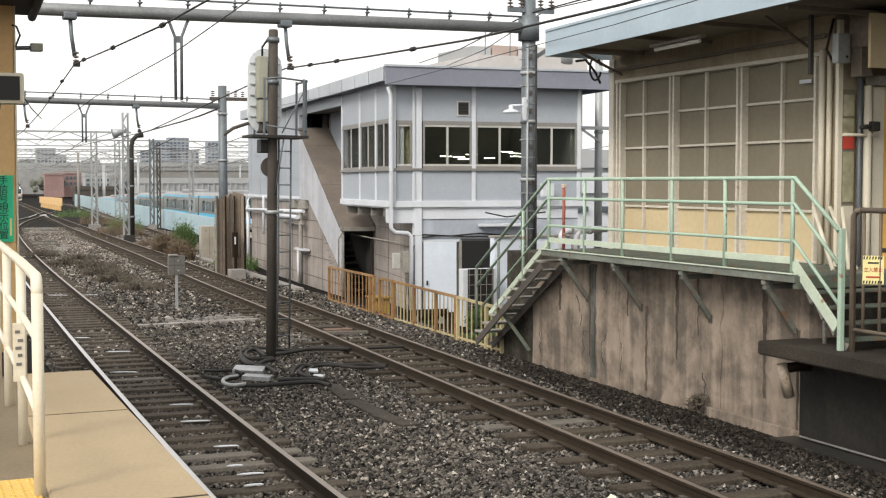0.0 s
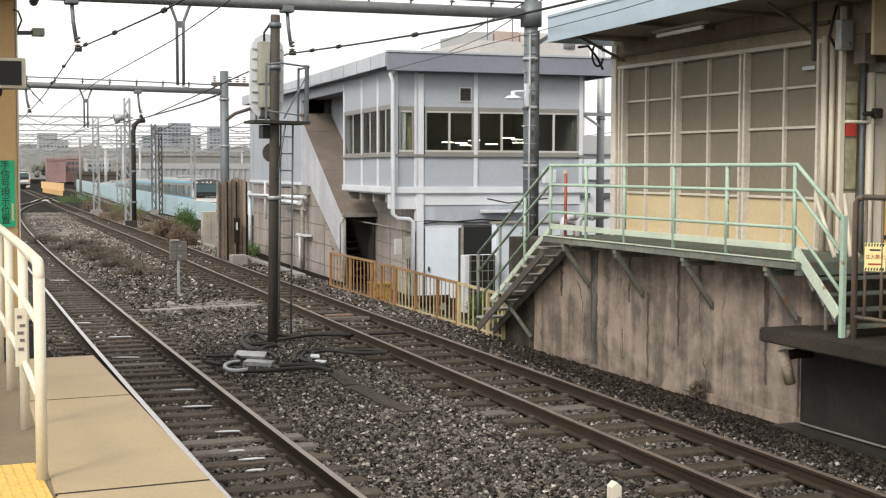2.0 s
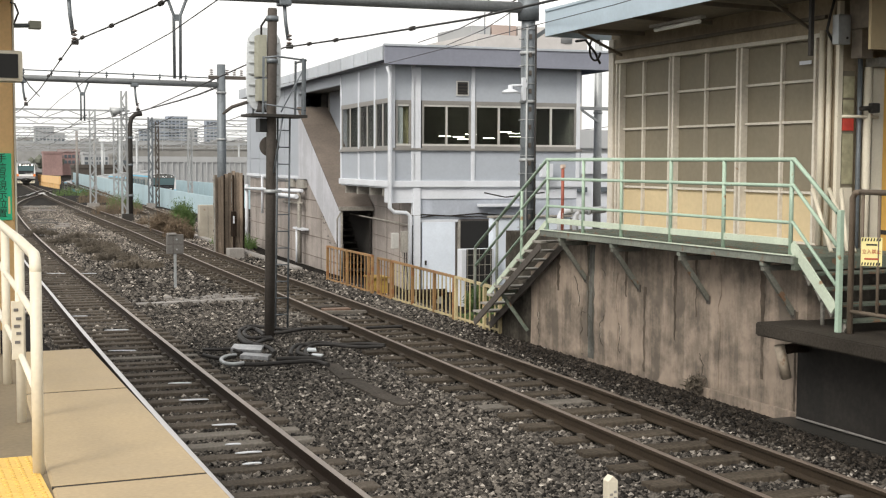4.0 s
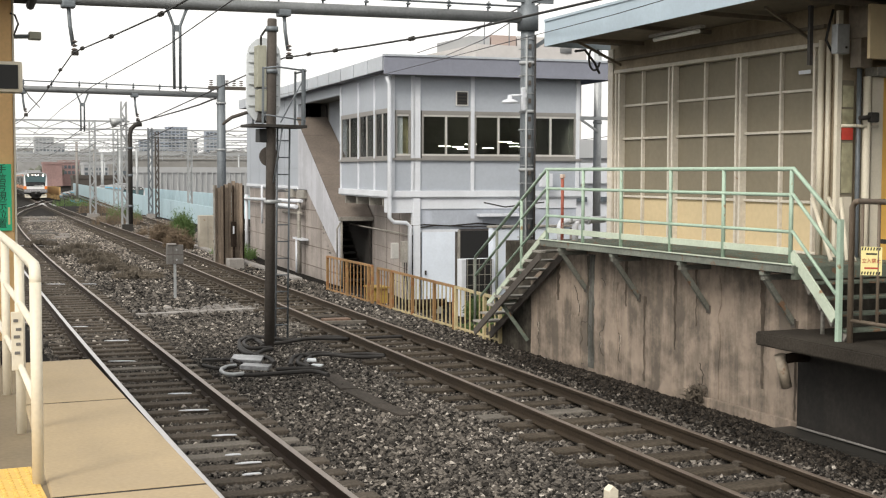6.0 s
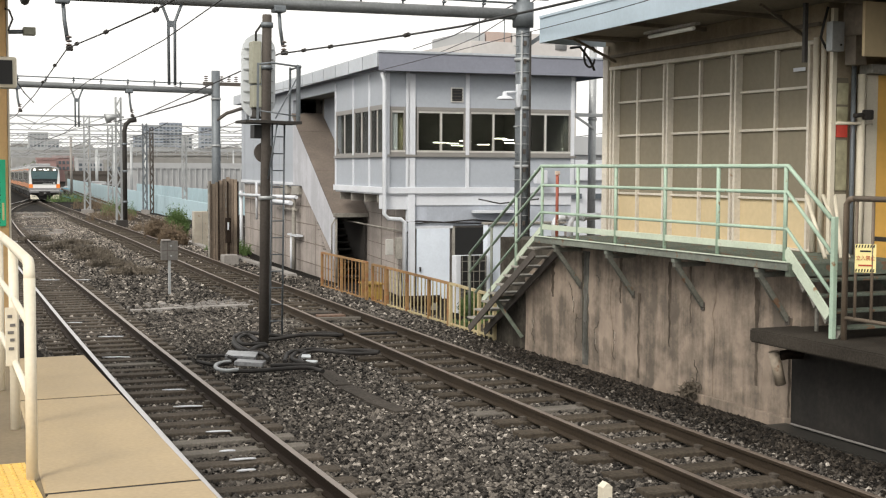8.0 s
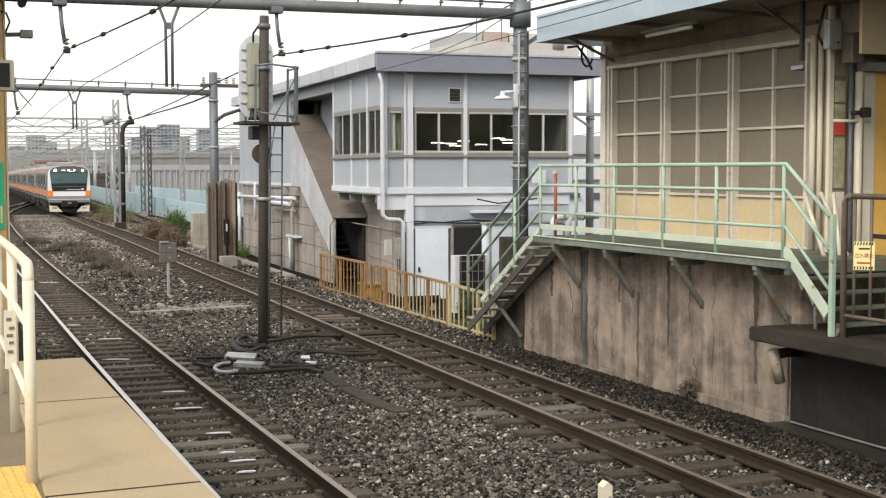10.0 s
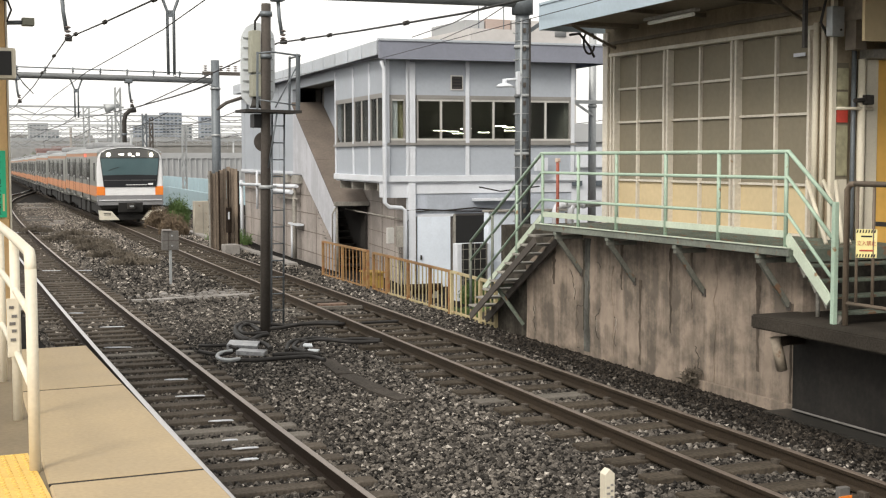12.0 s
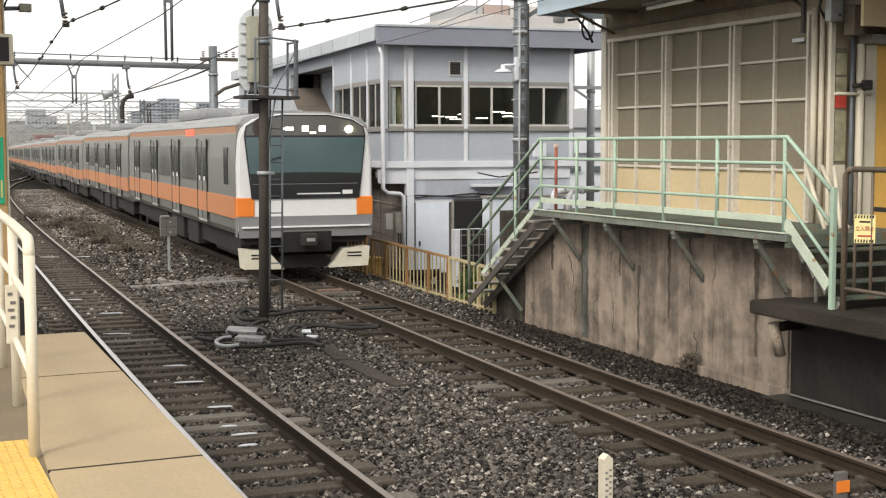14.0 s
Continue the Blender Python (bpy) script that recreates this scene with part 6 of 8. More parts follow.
    part("cover_board", beam(B(), (6.25, 18.66, -0.225), (6.08, 17.29, -0.225), 0.24, 0.09), M_COVER, cv)
    part("cover_board", beam(B(), (6.07, 17.19, -0.225), (6.06, 15.94, -0.225), 0.24, 0.09), M_COVER, cv)
    part("cover_board", beam(B(), (6.03, 15.96, -0.225), (6.13, 15.11, -0.225), 0.24, 0.09), M_COVER, cv)
    rb = thing("rusty_boards", "rust-red boards lying across the sleepers", "boards", (8.52, 24.98, -0.14))
    part("board", box(B(), 8.24, 8.80, 24.85, 25.11, -0.14, -0.09, 0.008), M_RUSTBOARD, rb)
    part("board", box(B(), 8.20, 8.75, 25.25, 25.47, -0.13, -0.08, 0.008), M_COVER, rb)
    part("board", beam(B(), (8.0, 24.45, -0.10), (8.9, 24.25, -0.10), 0.14, 0.05), M_SLEEPER_PALE, rb)
    # concrete trough line crossing between the tracks
    tr = thing("cable_trough", "half-buried pale concrete cable trough lids", "trough", (5.3, 28.1, -0.20), kind="structure")
    for k in range(6):
        bm = box(B(), -0.225, 0.225, -0.13, 0.13, -0.05, 0.03, 0.01)
        me = bpy.data.meshes.new("trough_lid")
        bm.to_mesh(me)
        bm.free()
        me.materials.append(M_CONCPOLE)
        piece("trough_lid", me, pose(k * 0.455, k * 0.055, rng.uniform(-0.012, 0.006), rng.uniform(-2, 2), rng.uniform(-1.5, 1.5), 7 + rng.uniform(-2, 2)), tr)
    for k, (x, y, w) in enumerate(((3.75, 17.6, 0.22), (3.65, 16.3, 0.26), (3.45, 13.55, 0.12), (3.5, 13.1, 0.2), (3.4, 12.6, 0.14), (3.6, 26.0, 0.2), (4.44, 36.56, 0.34), (5.26, 36.23, 0.28), (5.8, 58.1, 0.5), (6.5, 57.8, 0.3), (3.55, 21.0, 0.3), (3.62, 14.6, 0.2), (3.9, 23.6, 0.3))):
        ch = solid("white_chip", "flat white-painted chip lying between the rails", "chip", prism(B(), [(-w * 0.75, -0.012, -0.006), (-w * 0.3, -0.03, -0.006), (w * 0.1, -0.018, -0.006), (w * 0.7, -0.022, -0.006), (w * 0.62, 0.012, -0.006), (w * 0.1, 0.024, -0.006), (-w * 0.4, 0.014, -0.006)], (0, 0, 0.010)), M_WHITE)
        ch.matrix_basis = pose(x, y, -0.150 + grade(y), 2, 2, -6 + 3 * (k % 5))
    # scattered pale concrete crumbs
    v = thing("rubble", "scatter of pale broken concrete on the ballast", "rubble", (6.8, 28.6, -0.24))
    bm = B()
    for k in range(120):
        cx, cy = rng.gauss(6.8, 0.6), rng.gauss(28.6, 0.4)
        s = rng.uniform(0.02, 0.06)
        box(bm, cx - s, cx + s, cy - s * 0.7, cy + s * 0.7, -0.24, -0.2 + s * 0.7)
    part("crumbs", bm, M_CONCPOLE, v)["kind"] = "stuff"


build_cables()


def build_markers():
    po = thing("marker_post", "white weathered marker post with faded dark writing", "post", (5.55, 9.1, -0.3))
    x, y = MARKER
    bm = B()
    box(bm, x - 0.045, x + 0.045, y - 0.045, y + 0.045, -0.3, 0.27, 0.006)
    prism(bm, [(x - 0.045, y - 0.045, 0.27), (x + 0.045, y - 0.045, 0.27), (x, y - 0.045, 0.31)], (0, 0.09, 0))
    part("shaft", bm, M_CREAM, po)
    for k in range(6):
        part("worn_mark", box(B(), x - 0.03, x - 0.005 + 0.006 * (k % 2), y - 0.049, y - 0.044, 0.15 - k * 0.05, 0.168 - k * 0.05), M_CONCPOLE, po)
        part("worn_mark", box(B(), x + 0.006, x + 0.03, y - 0.049, y - 0.044, 0.17 - k * 0.05, 0.188 - k * 0.05), M_CONCPOLE, po)
    om = thing("track_marker", "small bright orange square marker on a grey stub between the rails", "marker", (*ORANGE_AT, -0.2))
    x, y = ORANGE_AT
    part("stub", box(B(), x - 0.055, x + 0.055, y - 0.02, y + 0.04, -0.22, 0.10, 0.008), M_POLE_L, om)
    part("square", box(B(), x - 0.07, x + 0.065, y - 0.03, y - 0.021, -0.07, 0.03), M_TRAINORANGE, om)


MARKER, ORANGE_AT = (5.5, 9.14), (7.42, 8.5)
build_markers()


# ---- fence between track and tower ----
def build_fence():
    a, b = Vector((10.85, 32.6, -0.35)), Vector((10.45, 21.35, -0.35))

    def run(t0, t1, top0, top1, m_bar, m_post, label, n):
        p0, p1 = a.lerp(b, t0 + 0.009), a.lerp(b, t1)
        fe = thing("lineside_fence", label, "fence", tuple((p0 + p1) / 2))
        q0, q1 = Vector((p0.x, p0.y, top0)), Vector((p1.x, p1.y, top1))
        part("top_rail", beam(B(), q0, q1, 0.05, 0.05), m_post, fe)
        part("bottom_rail", beam(B(), (p0.x, p0.y, -0.2), (p1.x, p1.y, -0.2), 0.03, 0.04), m_bar, fe)
        for k in range(n + 1):
            t = k / n
            c, tp = p0.lerp(p1, t), top0 + (top1 - top0) * t
            if k % 6 == 0 or k == n:
                part("post", box(B(), c.x - 0.032, c.x + 0.032, c.y - 0.032, c.y + 0.032, -0.5, tp + 0.02, 0.006), m_post, fe)
            else:
                part("bar", box(B(), c.x - 0.011, c.x + 0.011, c.y - 0.011, c.y + 0.011, -0.3, tp), m_bar, fe)
    run(0.0, 0.34, 0.66, 0.66, M_FENCE, M_FENCE, "rusty orange steel bar fence by the tower entrance", 13)
    run(0.37, 0.46, 0.64, 0.64, M_FENCE, M_FENCE, "short rusty orange fence panel", 4)
    run(0.46, 0.80, 0.64, 0.60, M_FENCE_PALE, M_FENCE, "faded orange and cream bar fence", 17)
    run(0.80, 1.0, 0.60, 0.56, M_FENCE_PALE, M_FENCE_PALE, "faded cream bar fence ending at a stout post", 9)
    bx = thing("grit_bin", "yellow steel box behind the fence", "box", (11.3, 30.2, -0.5))
    part("body", box(B(), 11.15, 11.5, 29.8, 30.4, -0.5, 0.02, 0.02), M_YELLOW_OLD, bx)
    part("lid", box(B(), 11.1, 11.55, 29.75, 30.45, 0.02, 0.06, 0.01), M_YELLOW_OLD, bx)


build_fence()


def build_tower_yard():
    ac = thing("air_conditioner", "white outdoor air-conditioning unit with a wire guard", "appliance", (12.9, 28.0, -0.5))
    part("body", box(B(), 12.5, 13.35, 27.6, 27.85, -0.5, 0.85, 0.02), M_WHITE, ac)
    part("fan_panel", box(B(), 12.62, 13.28, 27.585, 27.60, -0.35, 0.85), M_BLACK, ac)
    for k in range(5):
        part("guard_wire", box(B(), 12.62, 13.28, 27.57, 27.582, -0.25 + k * 0.24, -0.235 + k * 0.24), M_STEP, ac)
        part("guard_wire", box(B(), 12.64 + k * 0.15, 12.652 + k * 0.15, 27.57, 27.582, -0.35, 0.85), M_STEP, ac)
    sh = thing("panel_shed", "white panel shed behind the stairs", "shed", (14.2, 28.5, -0.5))
    part("wall", box(B(), 13.5, 15.6, 28.0, 28.25, -0.5, 1.55, 0.02), M_DOOR, sh)
    part("roof", box(B(), 13.48, 15.7, 27.95, 28.3, 1.55, 1.60, 0.01), M_STEP, sh)
    cy = thing("gas_cylinder", "rusty horizontal cylinder on the ground by the tower door", "cylinder", (12.2, 28.6, -0.5))
    part("tank", tube(B(), [(11.5, 28.6, -0.28), (12.5, 28.5, -0.28)], 0.13, 14), M_RAIL, cy)
    part("saddle", box(B(), 11.6, 11.72, 28.45, 28.75, -0.5, -0.3), M_STEP, cy)
    part("saddle", box(B(), 12.25, 12.37, 28.4, 28.7, -0.5, -0.3), M_STEP, cy)
    hy = thing("hydrant_post", "red and white weathered post at the deck's end", "post", (10.7, 19.6, 1.6))
    part("shaft", tube(B(), [(10.77, 19.6, 1.6), (10.77, 19.6, 2.80)], 0.028, 10), M_RED_FADED, hy)
    part("head", box(B(), 10.735, 10.805, 19.565, 19.635, 2.78, 2.85, 0.01), M_RED_FADED, hy)
    pi = thing("white_pipe", "thick white lagged pipe bending into the ground", "pipe", (11.2, 20.0, 1.6))
    part("run", tube(B(), [(10.95, 20.0, 1.6), (10.95, 20.0, 1.94), (10.98, 20.0, 2.0), (11.05, 20.0, 2.03), (11.9, 20.1, 2.05)], 0.06, 12), M_WHITE, pi)
    part("branch", tube(B(), [(11.25, 20.0, 1.6), (11.25, 20.0, 1.95), (11.3, 20.0, 2.02)], 0.055, 12), M_WHITE, pi)
    for x in (11.12, 11.5):
        part("collar", tube(B(), [(x, 20.02, 2.035), (x + 0.05, 20.025, 2.037)], 0.072, 12), M_GALV_L, pi)
    wb = thing("wall_box", "small white junction box on the tower wall", "box", (15.6, 30.5, 2.6))
    part("case", box(B(), 16.0, 16.35, 30.28, 30.42, 2.5, 2.85, 0.015), M_WHITE, wb)
    part("cable", tube(B(), [(14.4, 30.4, 2.1), (15.0, 30.38, 1.98), (16.1, 30.3, 2.1)], 0.02, 6), M_CABLE, wb)
    wl = thing("wall_lamp", "white shaded lamp on an arm from the steel pole", "lamp", (12.0, 23.8, 4.2))
    part("arm", tube(B(), [(12.35, 24.1, 4.30), (12.3, 23.95, 4.55), (12.25, 23.9, 4.4)], 0.02, 8), M_WHITE, wl)
    part("neck", tube(B(), [(12.22, 23.95, 4.46), (11.96, 23.97, 4.45)], 0.028, 8), M_WHITE, wl)
    part("shade", lathe(B(), (11.93, 23.97, 4.30), [(0.175, 0.0), (0.17, 0.025), (0.12, 0.06), (0.05, 0.08), (0.045, 0.16), (0.0, 0.17)], 18), M_WHITE, wl)
    part("bracket", box(B(), 12.18, 12.26, 23.9, 23.98, 4.15, 4.62, 0.01), M_WHITE, wl)


build_tower_yard()


def build_gate():
    x = 10.05
    ga = thing("barrier_railing", "brown tubular barrier with upright bars on the loading platform", "railing", (x, 10.5, 0.967))
    part("end_post", tube(B(), [(x, 11.55, 0.967), (x, 11.55, 2.50), (x, 11.50, 2.56), (x, 11.42, 2.57)], 0.035, 10), M_GATE, ga)
    part("top_rail", tube(B(), [(x, 11.44, 2.57), (x, 8.5, 2.57)], 0.033, 10), M_GATE, ga)
    part("rail", tube(B(), [(x, 11.55, 1.22), (x, 8.5, 1.22)], 0.024, 8), M_GATE, ga)
    part("mid_rail", beam(B(), (x + 0.25, 11.4, 2.12), (x + 0.25, 8.5, 2.12), 0.03, 0.05), M_DARKSTEEL, ga)
    for k in range(10):
        y = 11.38 - k * 0.26
        part("bar", tube(B(), [(x, y, 1.22), (x, y, 2.57)], 0.018, 8), M_GATE, ga)
    part("far_post", box(B(), x + 0.22, x + 0.28, 10.95, 11.01, 0.967, 2.3), M_GREEN_DULL, ga)
    si = thing("no_entry_sign", "pale yellow no-entry sign with red characters and black stripes", "sign", (x - 0.05, 11.1, 1.85))
    m_ = Matrix.Translation((x - 0.06, 11.16, 1.92)) @ Matrix.Rotation(radians(-41), 4, "Z") @ Matrix.Rotation(radians(90), 4, "X")
    m_ = m_ @ Matrix.Diagonal((0.82, 0.92, 1, 1))
    bm = box(B(), -0.135, 0.135, -0.17, 0.17, 0, 0.006)
    bm.transform(m_)
    part("plate", bm, M_YELLOW_SIGN, si)
    for z in (-0.145, 0.145):
        for k in range(7):
            bm = prism(B(), [(-0.13 + k * 0.037, z - 0.018, 0.007), (-0.112 + k * 0.037, z - 0.018, 0.007), (-0.104 + k * 0.037, z + 0.018, 0.007), (-0.122 + k * 0.037, z + 0.018, 0.007)], (0, 0, 0.002))
            bm.transform(m_)
            part("stripe", bm, M_BLACK, si)
    label_text("立入禁止", 0.062, m_ @ Matrix.Translation((0, 0.0, 0.009)), M_RED, si, "lettering")
    for z, w in ((0.085, 0.07), (-0.085, 0.09)):
        bm = box(B(), -w, w, z - 0.01, z + 0.01, 0.007, 0.009)
        bm.transform(m_)
        part("worn_line", bm, M_RED if z < 0 else M_BLACK, si)


build_gate()


def build_hut_end():
    """The cluttered near end of the hut: pipes, orange sheeting, dark canopy steel."""
    y = 13.66
    en = thing("platform_shelter", "orange sheeted shelter wall with pipes and dark canopy steel", "shelter", (12.6, 13.6, 0.967), kind="structure")
    part("orange_sheet", box(B(), 12.30, 16.0, y - 0.06, y, 0.967, 4.15, 0.004), M_BRIGHTORANGE, en)
    part("lintel", box(B(), 12.0, 16.0, y - 0.3, y - 0.05, 4.15, 4.27, 0.01), M_STEP, en)
    part("jamb", box(B(), 12.11, 12.30, y - 0.08, y, 0.967, 4.15, 0.006), M_CREAM, en)
    part("pipe", tube(B(), [(11.985, y - 0.12, 0.967), (11.985, y - 0.12, 4.15)], 0.055, 12), M_CREAM, en)
    part("pipe", tube(B(), [(11.87, y - 0.1, 0.967), (11.87, y - 0.1, 4.6)], 0.033, 10), M_GALV, en)
    part("post", box(B(), 11.55, 11.62, y - 0.06, y, 0.967, 5.0), M_CREAM, en)
    part("window_strip", box(B(), 11.63, 11.84, y - 0.03, y, 1.9, 4.1), M_BEIGE_DK, en)
    # the red pane is a red light's glow put into paint
    for z0, z1, m_ in ((3.75, 4.03, M_PALEPANE), (3.51, 3.72, M_PALEPANE), (3.32, 3.48, M_RED_BRIGHT), (2.62, 3.28, M_PALEPANE), (1.95, 2.57, M_CREAM)):
        part("pane", box(B(), 11.645, 11.83, y - 0.045, y - 0.03, z0, z1), m_, en)
    part("clamp", tube(B(), [(11.80, y - 0.2, 3.60), (12.02, y - 0.2, 3.62)], 0.03, 8), M_DARKSTEEL, en)
    part("clamp", box(B(), 11.96, 12.10, y - 0.24, y - 0.06, 3.55, 3.68, 0.02), M_DARKSTEEL, en)
    part("cross_pipe", tube(B(), [(11.55, y - 0.15, 3.50), (12.15, y - 0.15, 3.50)], 0.02, 8), M_CREAM, en)
    # front of the beam coloured pale beige to look lit
    part("canopy_beam", box(B(), 11.45, 16, 12.9, 12.95, 4.32, 5.0), M_BEIGE, en, "cream canopy fascia, lit look put into its colour")
    part("canopy_girder", box(B(), 11.62, 16, 13.05, 13.5, 4.62, 5.0), M_SOFFIT, en)
    part("canopy_post", box(B(), 11.66, 11.84, 13.3, 13.5, 4.25, 5.1), M_SOFFIT, en)
    part("junction_box", box(B(), 11.36, 11.56, 13.40, 13.52, 4.42, 4.80, 0.012), M_GALV_L, en)
    part("junction_bolt", tube(B(), [(11.50, 13.40, 4.50), (11.50, 13.385, 4.50)], 0.015, 8), M_DARKSTEEL, en)
    part("downpipe", tube(B(), [(HUT_X - 0.05, 14.07, 1.78), (HUT_X - 0.05, 14.07, 4.66)], 0.042, 10), M_CREAM, en)
    part("downpipe", tube(B(), [(HUT_X - 0.05, 13.92, 1.78), (HUT_X - 0.05, 13.92, 4.60)], 0.036, 10), M_CREAM, en)
    part("rusty_gap", box(B(), 12.05, 12.105, y - 0.03, y, 0.967, 4.15), M_RUSTBOARD, en)
    part("cable", tube(B(), [(11.45, 13.6, 5.0), (11.35, 13.55, 4.8), (11.3, 13.55, 4.6), (11.45, 13.6, 4.45)], 0.02, 6), M_CABLE, en)
    for k, (px_, a) in enumerate(((10.95, 0.10), (11.2, -0.16), (11.32, 0.22))):
        br = thing("broom_handle", "pale wooden pole leaning on the wall", "broom", (px_, 12.95, 1.775))
        part("handle", tube(B(), [(px_, 12.95, 1.775), (px_ + 0.3, 13.6 + a, 2.55)], 0.028, 8), M_CREAM, br)


build_hut_end()


# ---- overhead line ----
def pole_round(x, y, z0, z1, r, m_, label, arms=()):
    po = thing("line_pole", label, "pole", (x, y, z0))
    part("shaft", tube(B(), [(x, y, z0 - 0.1), (x, y, z1)], r, 18, r * 0.92), m_, po)
    part("footing", tube(B(), [(x, y, z0 - 0.2), (x, y, z0 + 0.12)], r * 1.7, 14), M_CONCPOLE, po)
    for z in arms:
        part("band", tube(B(), [(x, y, z), (x, y, z + 0.07)], r * 1.12, 16), M_GALV_L, po)
    return po


def pole_lattice(x, y, z0, z1, w, label, m_=M_GALV_L, step=0.55):
    po = thing("lattice_pole", label, "pole", (x, y, z0))
    for sx in (-1, 1):
        for sy in (-1, 1):
            part("chord", beam(B(), (x + sx * w / 2, y + sy * w / 2, z0), (x + sx * w / 2, y + sy * w / 2, z1), 0.06, 0.06), m_, po)
    n = max(2, int((z1 - z0) / step))
    for face in range(4):
        bm = B()
        for k in range(n):
            a, b = z0 + (z1 - z0) * k / n, z0 + (z1 - z0) * (k + 1) / n
            s = -1 if k % 2 else 1
            if face < 2:
                yy = y + (face * 2 - 1) * w / 2
                beam(bm, (x - s * w / 2, yy, a), (x + s * w / 2, yy, b), 0.03, 0.04)
            else:
                xx = x + ((face - 2) * 2 - 1) * w / 2
                beam(bm, (xx, y - s * w / 2, a), (xx, y + s * w / 2, b), 0.03, 0.04)
        part("lacing", bm, m_, po)["kind"] = "stuff"
    part("footing", box(B(), x - w, x + w, y - w, y + w, z0 - 0.3, z0 + 0.25, 0.03), M_CONCPOLE, po)
    return po


def insulator(bm, p, n=3, r=0.07):
    for k in range(n):
        lathe(bm, (p[0], p[1], p[2] - k * 0.07), [(0.02, 0.02), (r, 0.0), (r * 0.9, -0.012), (0.02, -0.03)], 10)


def tube_gantry(y, x0, x1, z0, z1, r, label, hangers, twins):
    ga = thing("overhead_gantry", label, "gantry", (x1, y, z1))
    zz = lambda x: z0 + (z1 - z0) * (x - x0) / (x1 - x0)
    part("tube_beam", tube(B(), [(x0, y, z0), (x1, y, z1)], r, 16), M_GALV_M, ga)
    part("feeder_line", tube(B(), [(x0, y - 0.05, z0 + 0.30), (x1, y - 0.05, z1 + 0.22)], 0.022, 6), M_GALV, ga)
    x = x0 + 0.4
    while x < x1 - 0.3:
        bm = B()
        insulator(bm, (x, y - 0.05, zz(x) + 0.25), 2, 0.055)
        tube(bm, [(x, y, zz(x) + 0.08), (x, y - 0.05, zz(x) + 0.3)], 0.02, 6)
        part("standoff", bm, M_GALV, ga)
        x += 0.88
    for x, zb in hangers:
        h_ = part("drop_arm", tube(B(), [(x, y, zz(x)), (x + 0.03, y, (zz(x) + zb) / 2), (x + 0.08, y, zb + 0.12)], 0.036, 8), M_GALV, ga)
        part("cap", box(B(), x - 0.12, x + 0.12, y - 0.13, y + 0.13, zz(x) - 0.17, zz(x) - 0.04, 0.03), M_GALV, h_)
        bm = B()
        insulator(bm, (x + 0.1, y, zb + 0.2), 3, 0.06)
        part("insulator", bm, M_CERAMIC, h_)
        part("clip", box(B(), x + 0.05, x + 0.17, y - 0.05, y + 0.05, zb - 0.05, zb + 0.03, 0.01), M_DARKSTEEL, h_)
    for x, zb in twins:
        for s in (-1, 1):
            part("twin_bar", tube(B(), [(x + s * 0.21, y, zz(x) - 0.05), (x + s * 0.15, y, zz(x) - 0.18), (x + s * 0.06, y, zz(x) - 0.42), (x + s * 0.055, y, zb)], 0.028, 8), M_GALV, ga)
        part("twin_plate", box(B(), x - 0.08, x + 0.08, y - 0.02, y + 0.02, zz(x) - 0.52, zz(x) - 0.40), M_GALV, ga)
    return ga


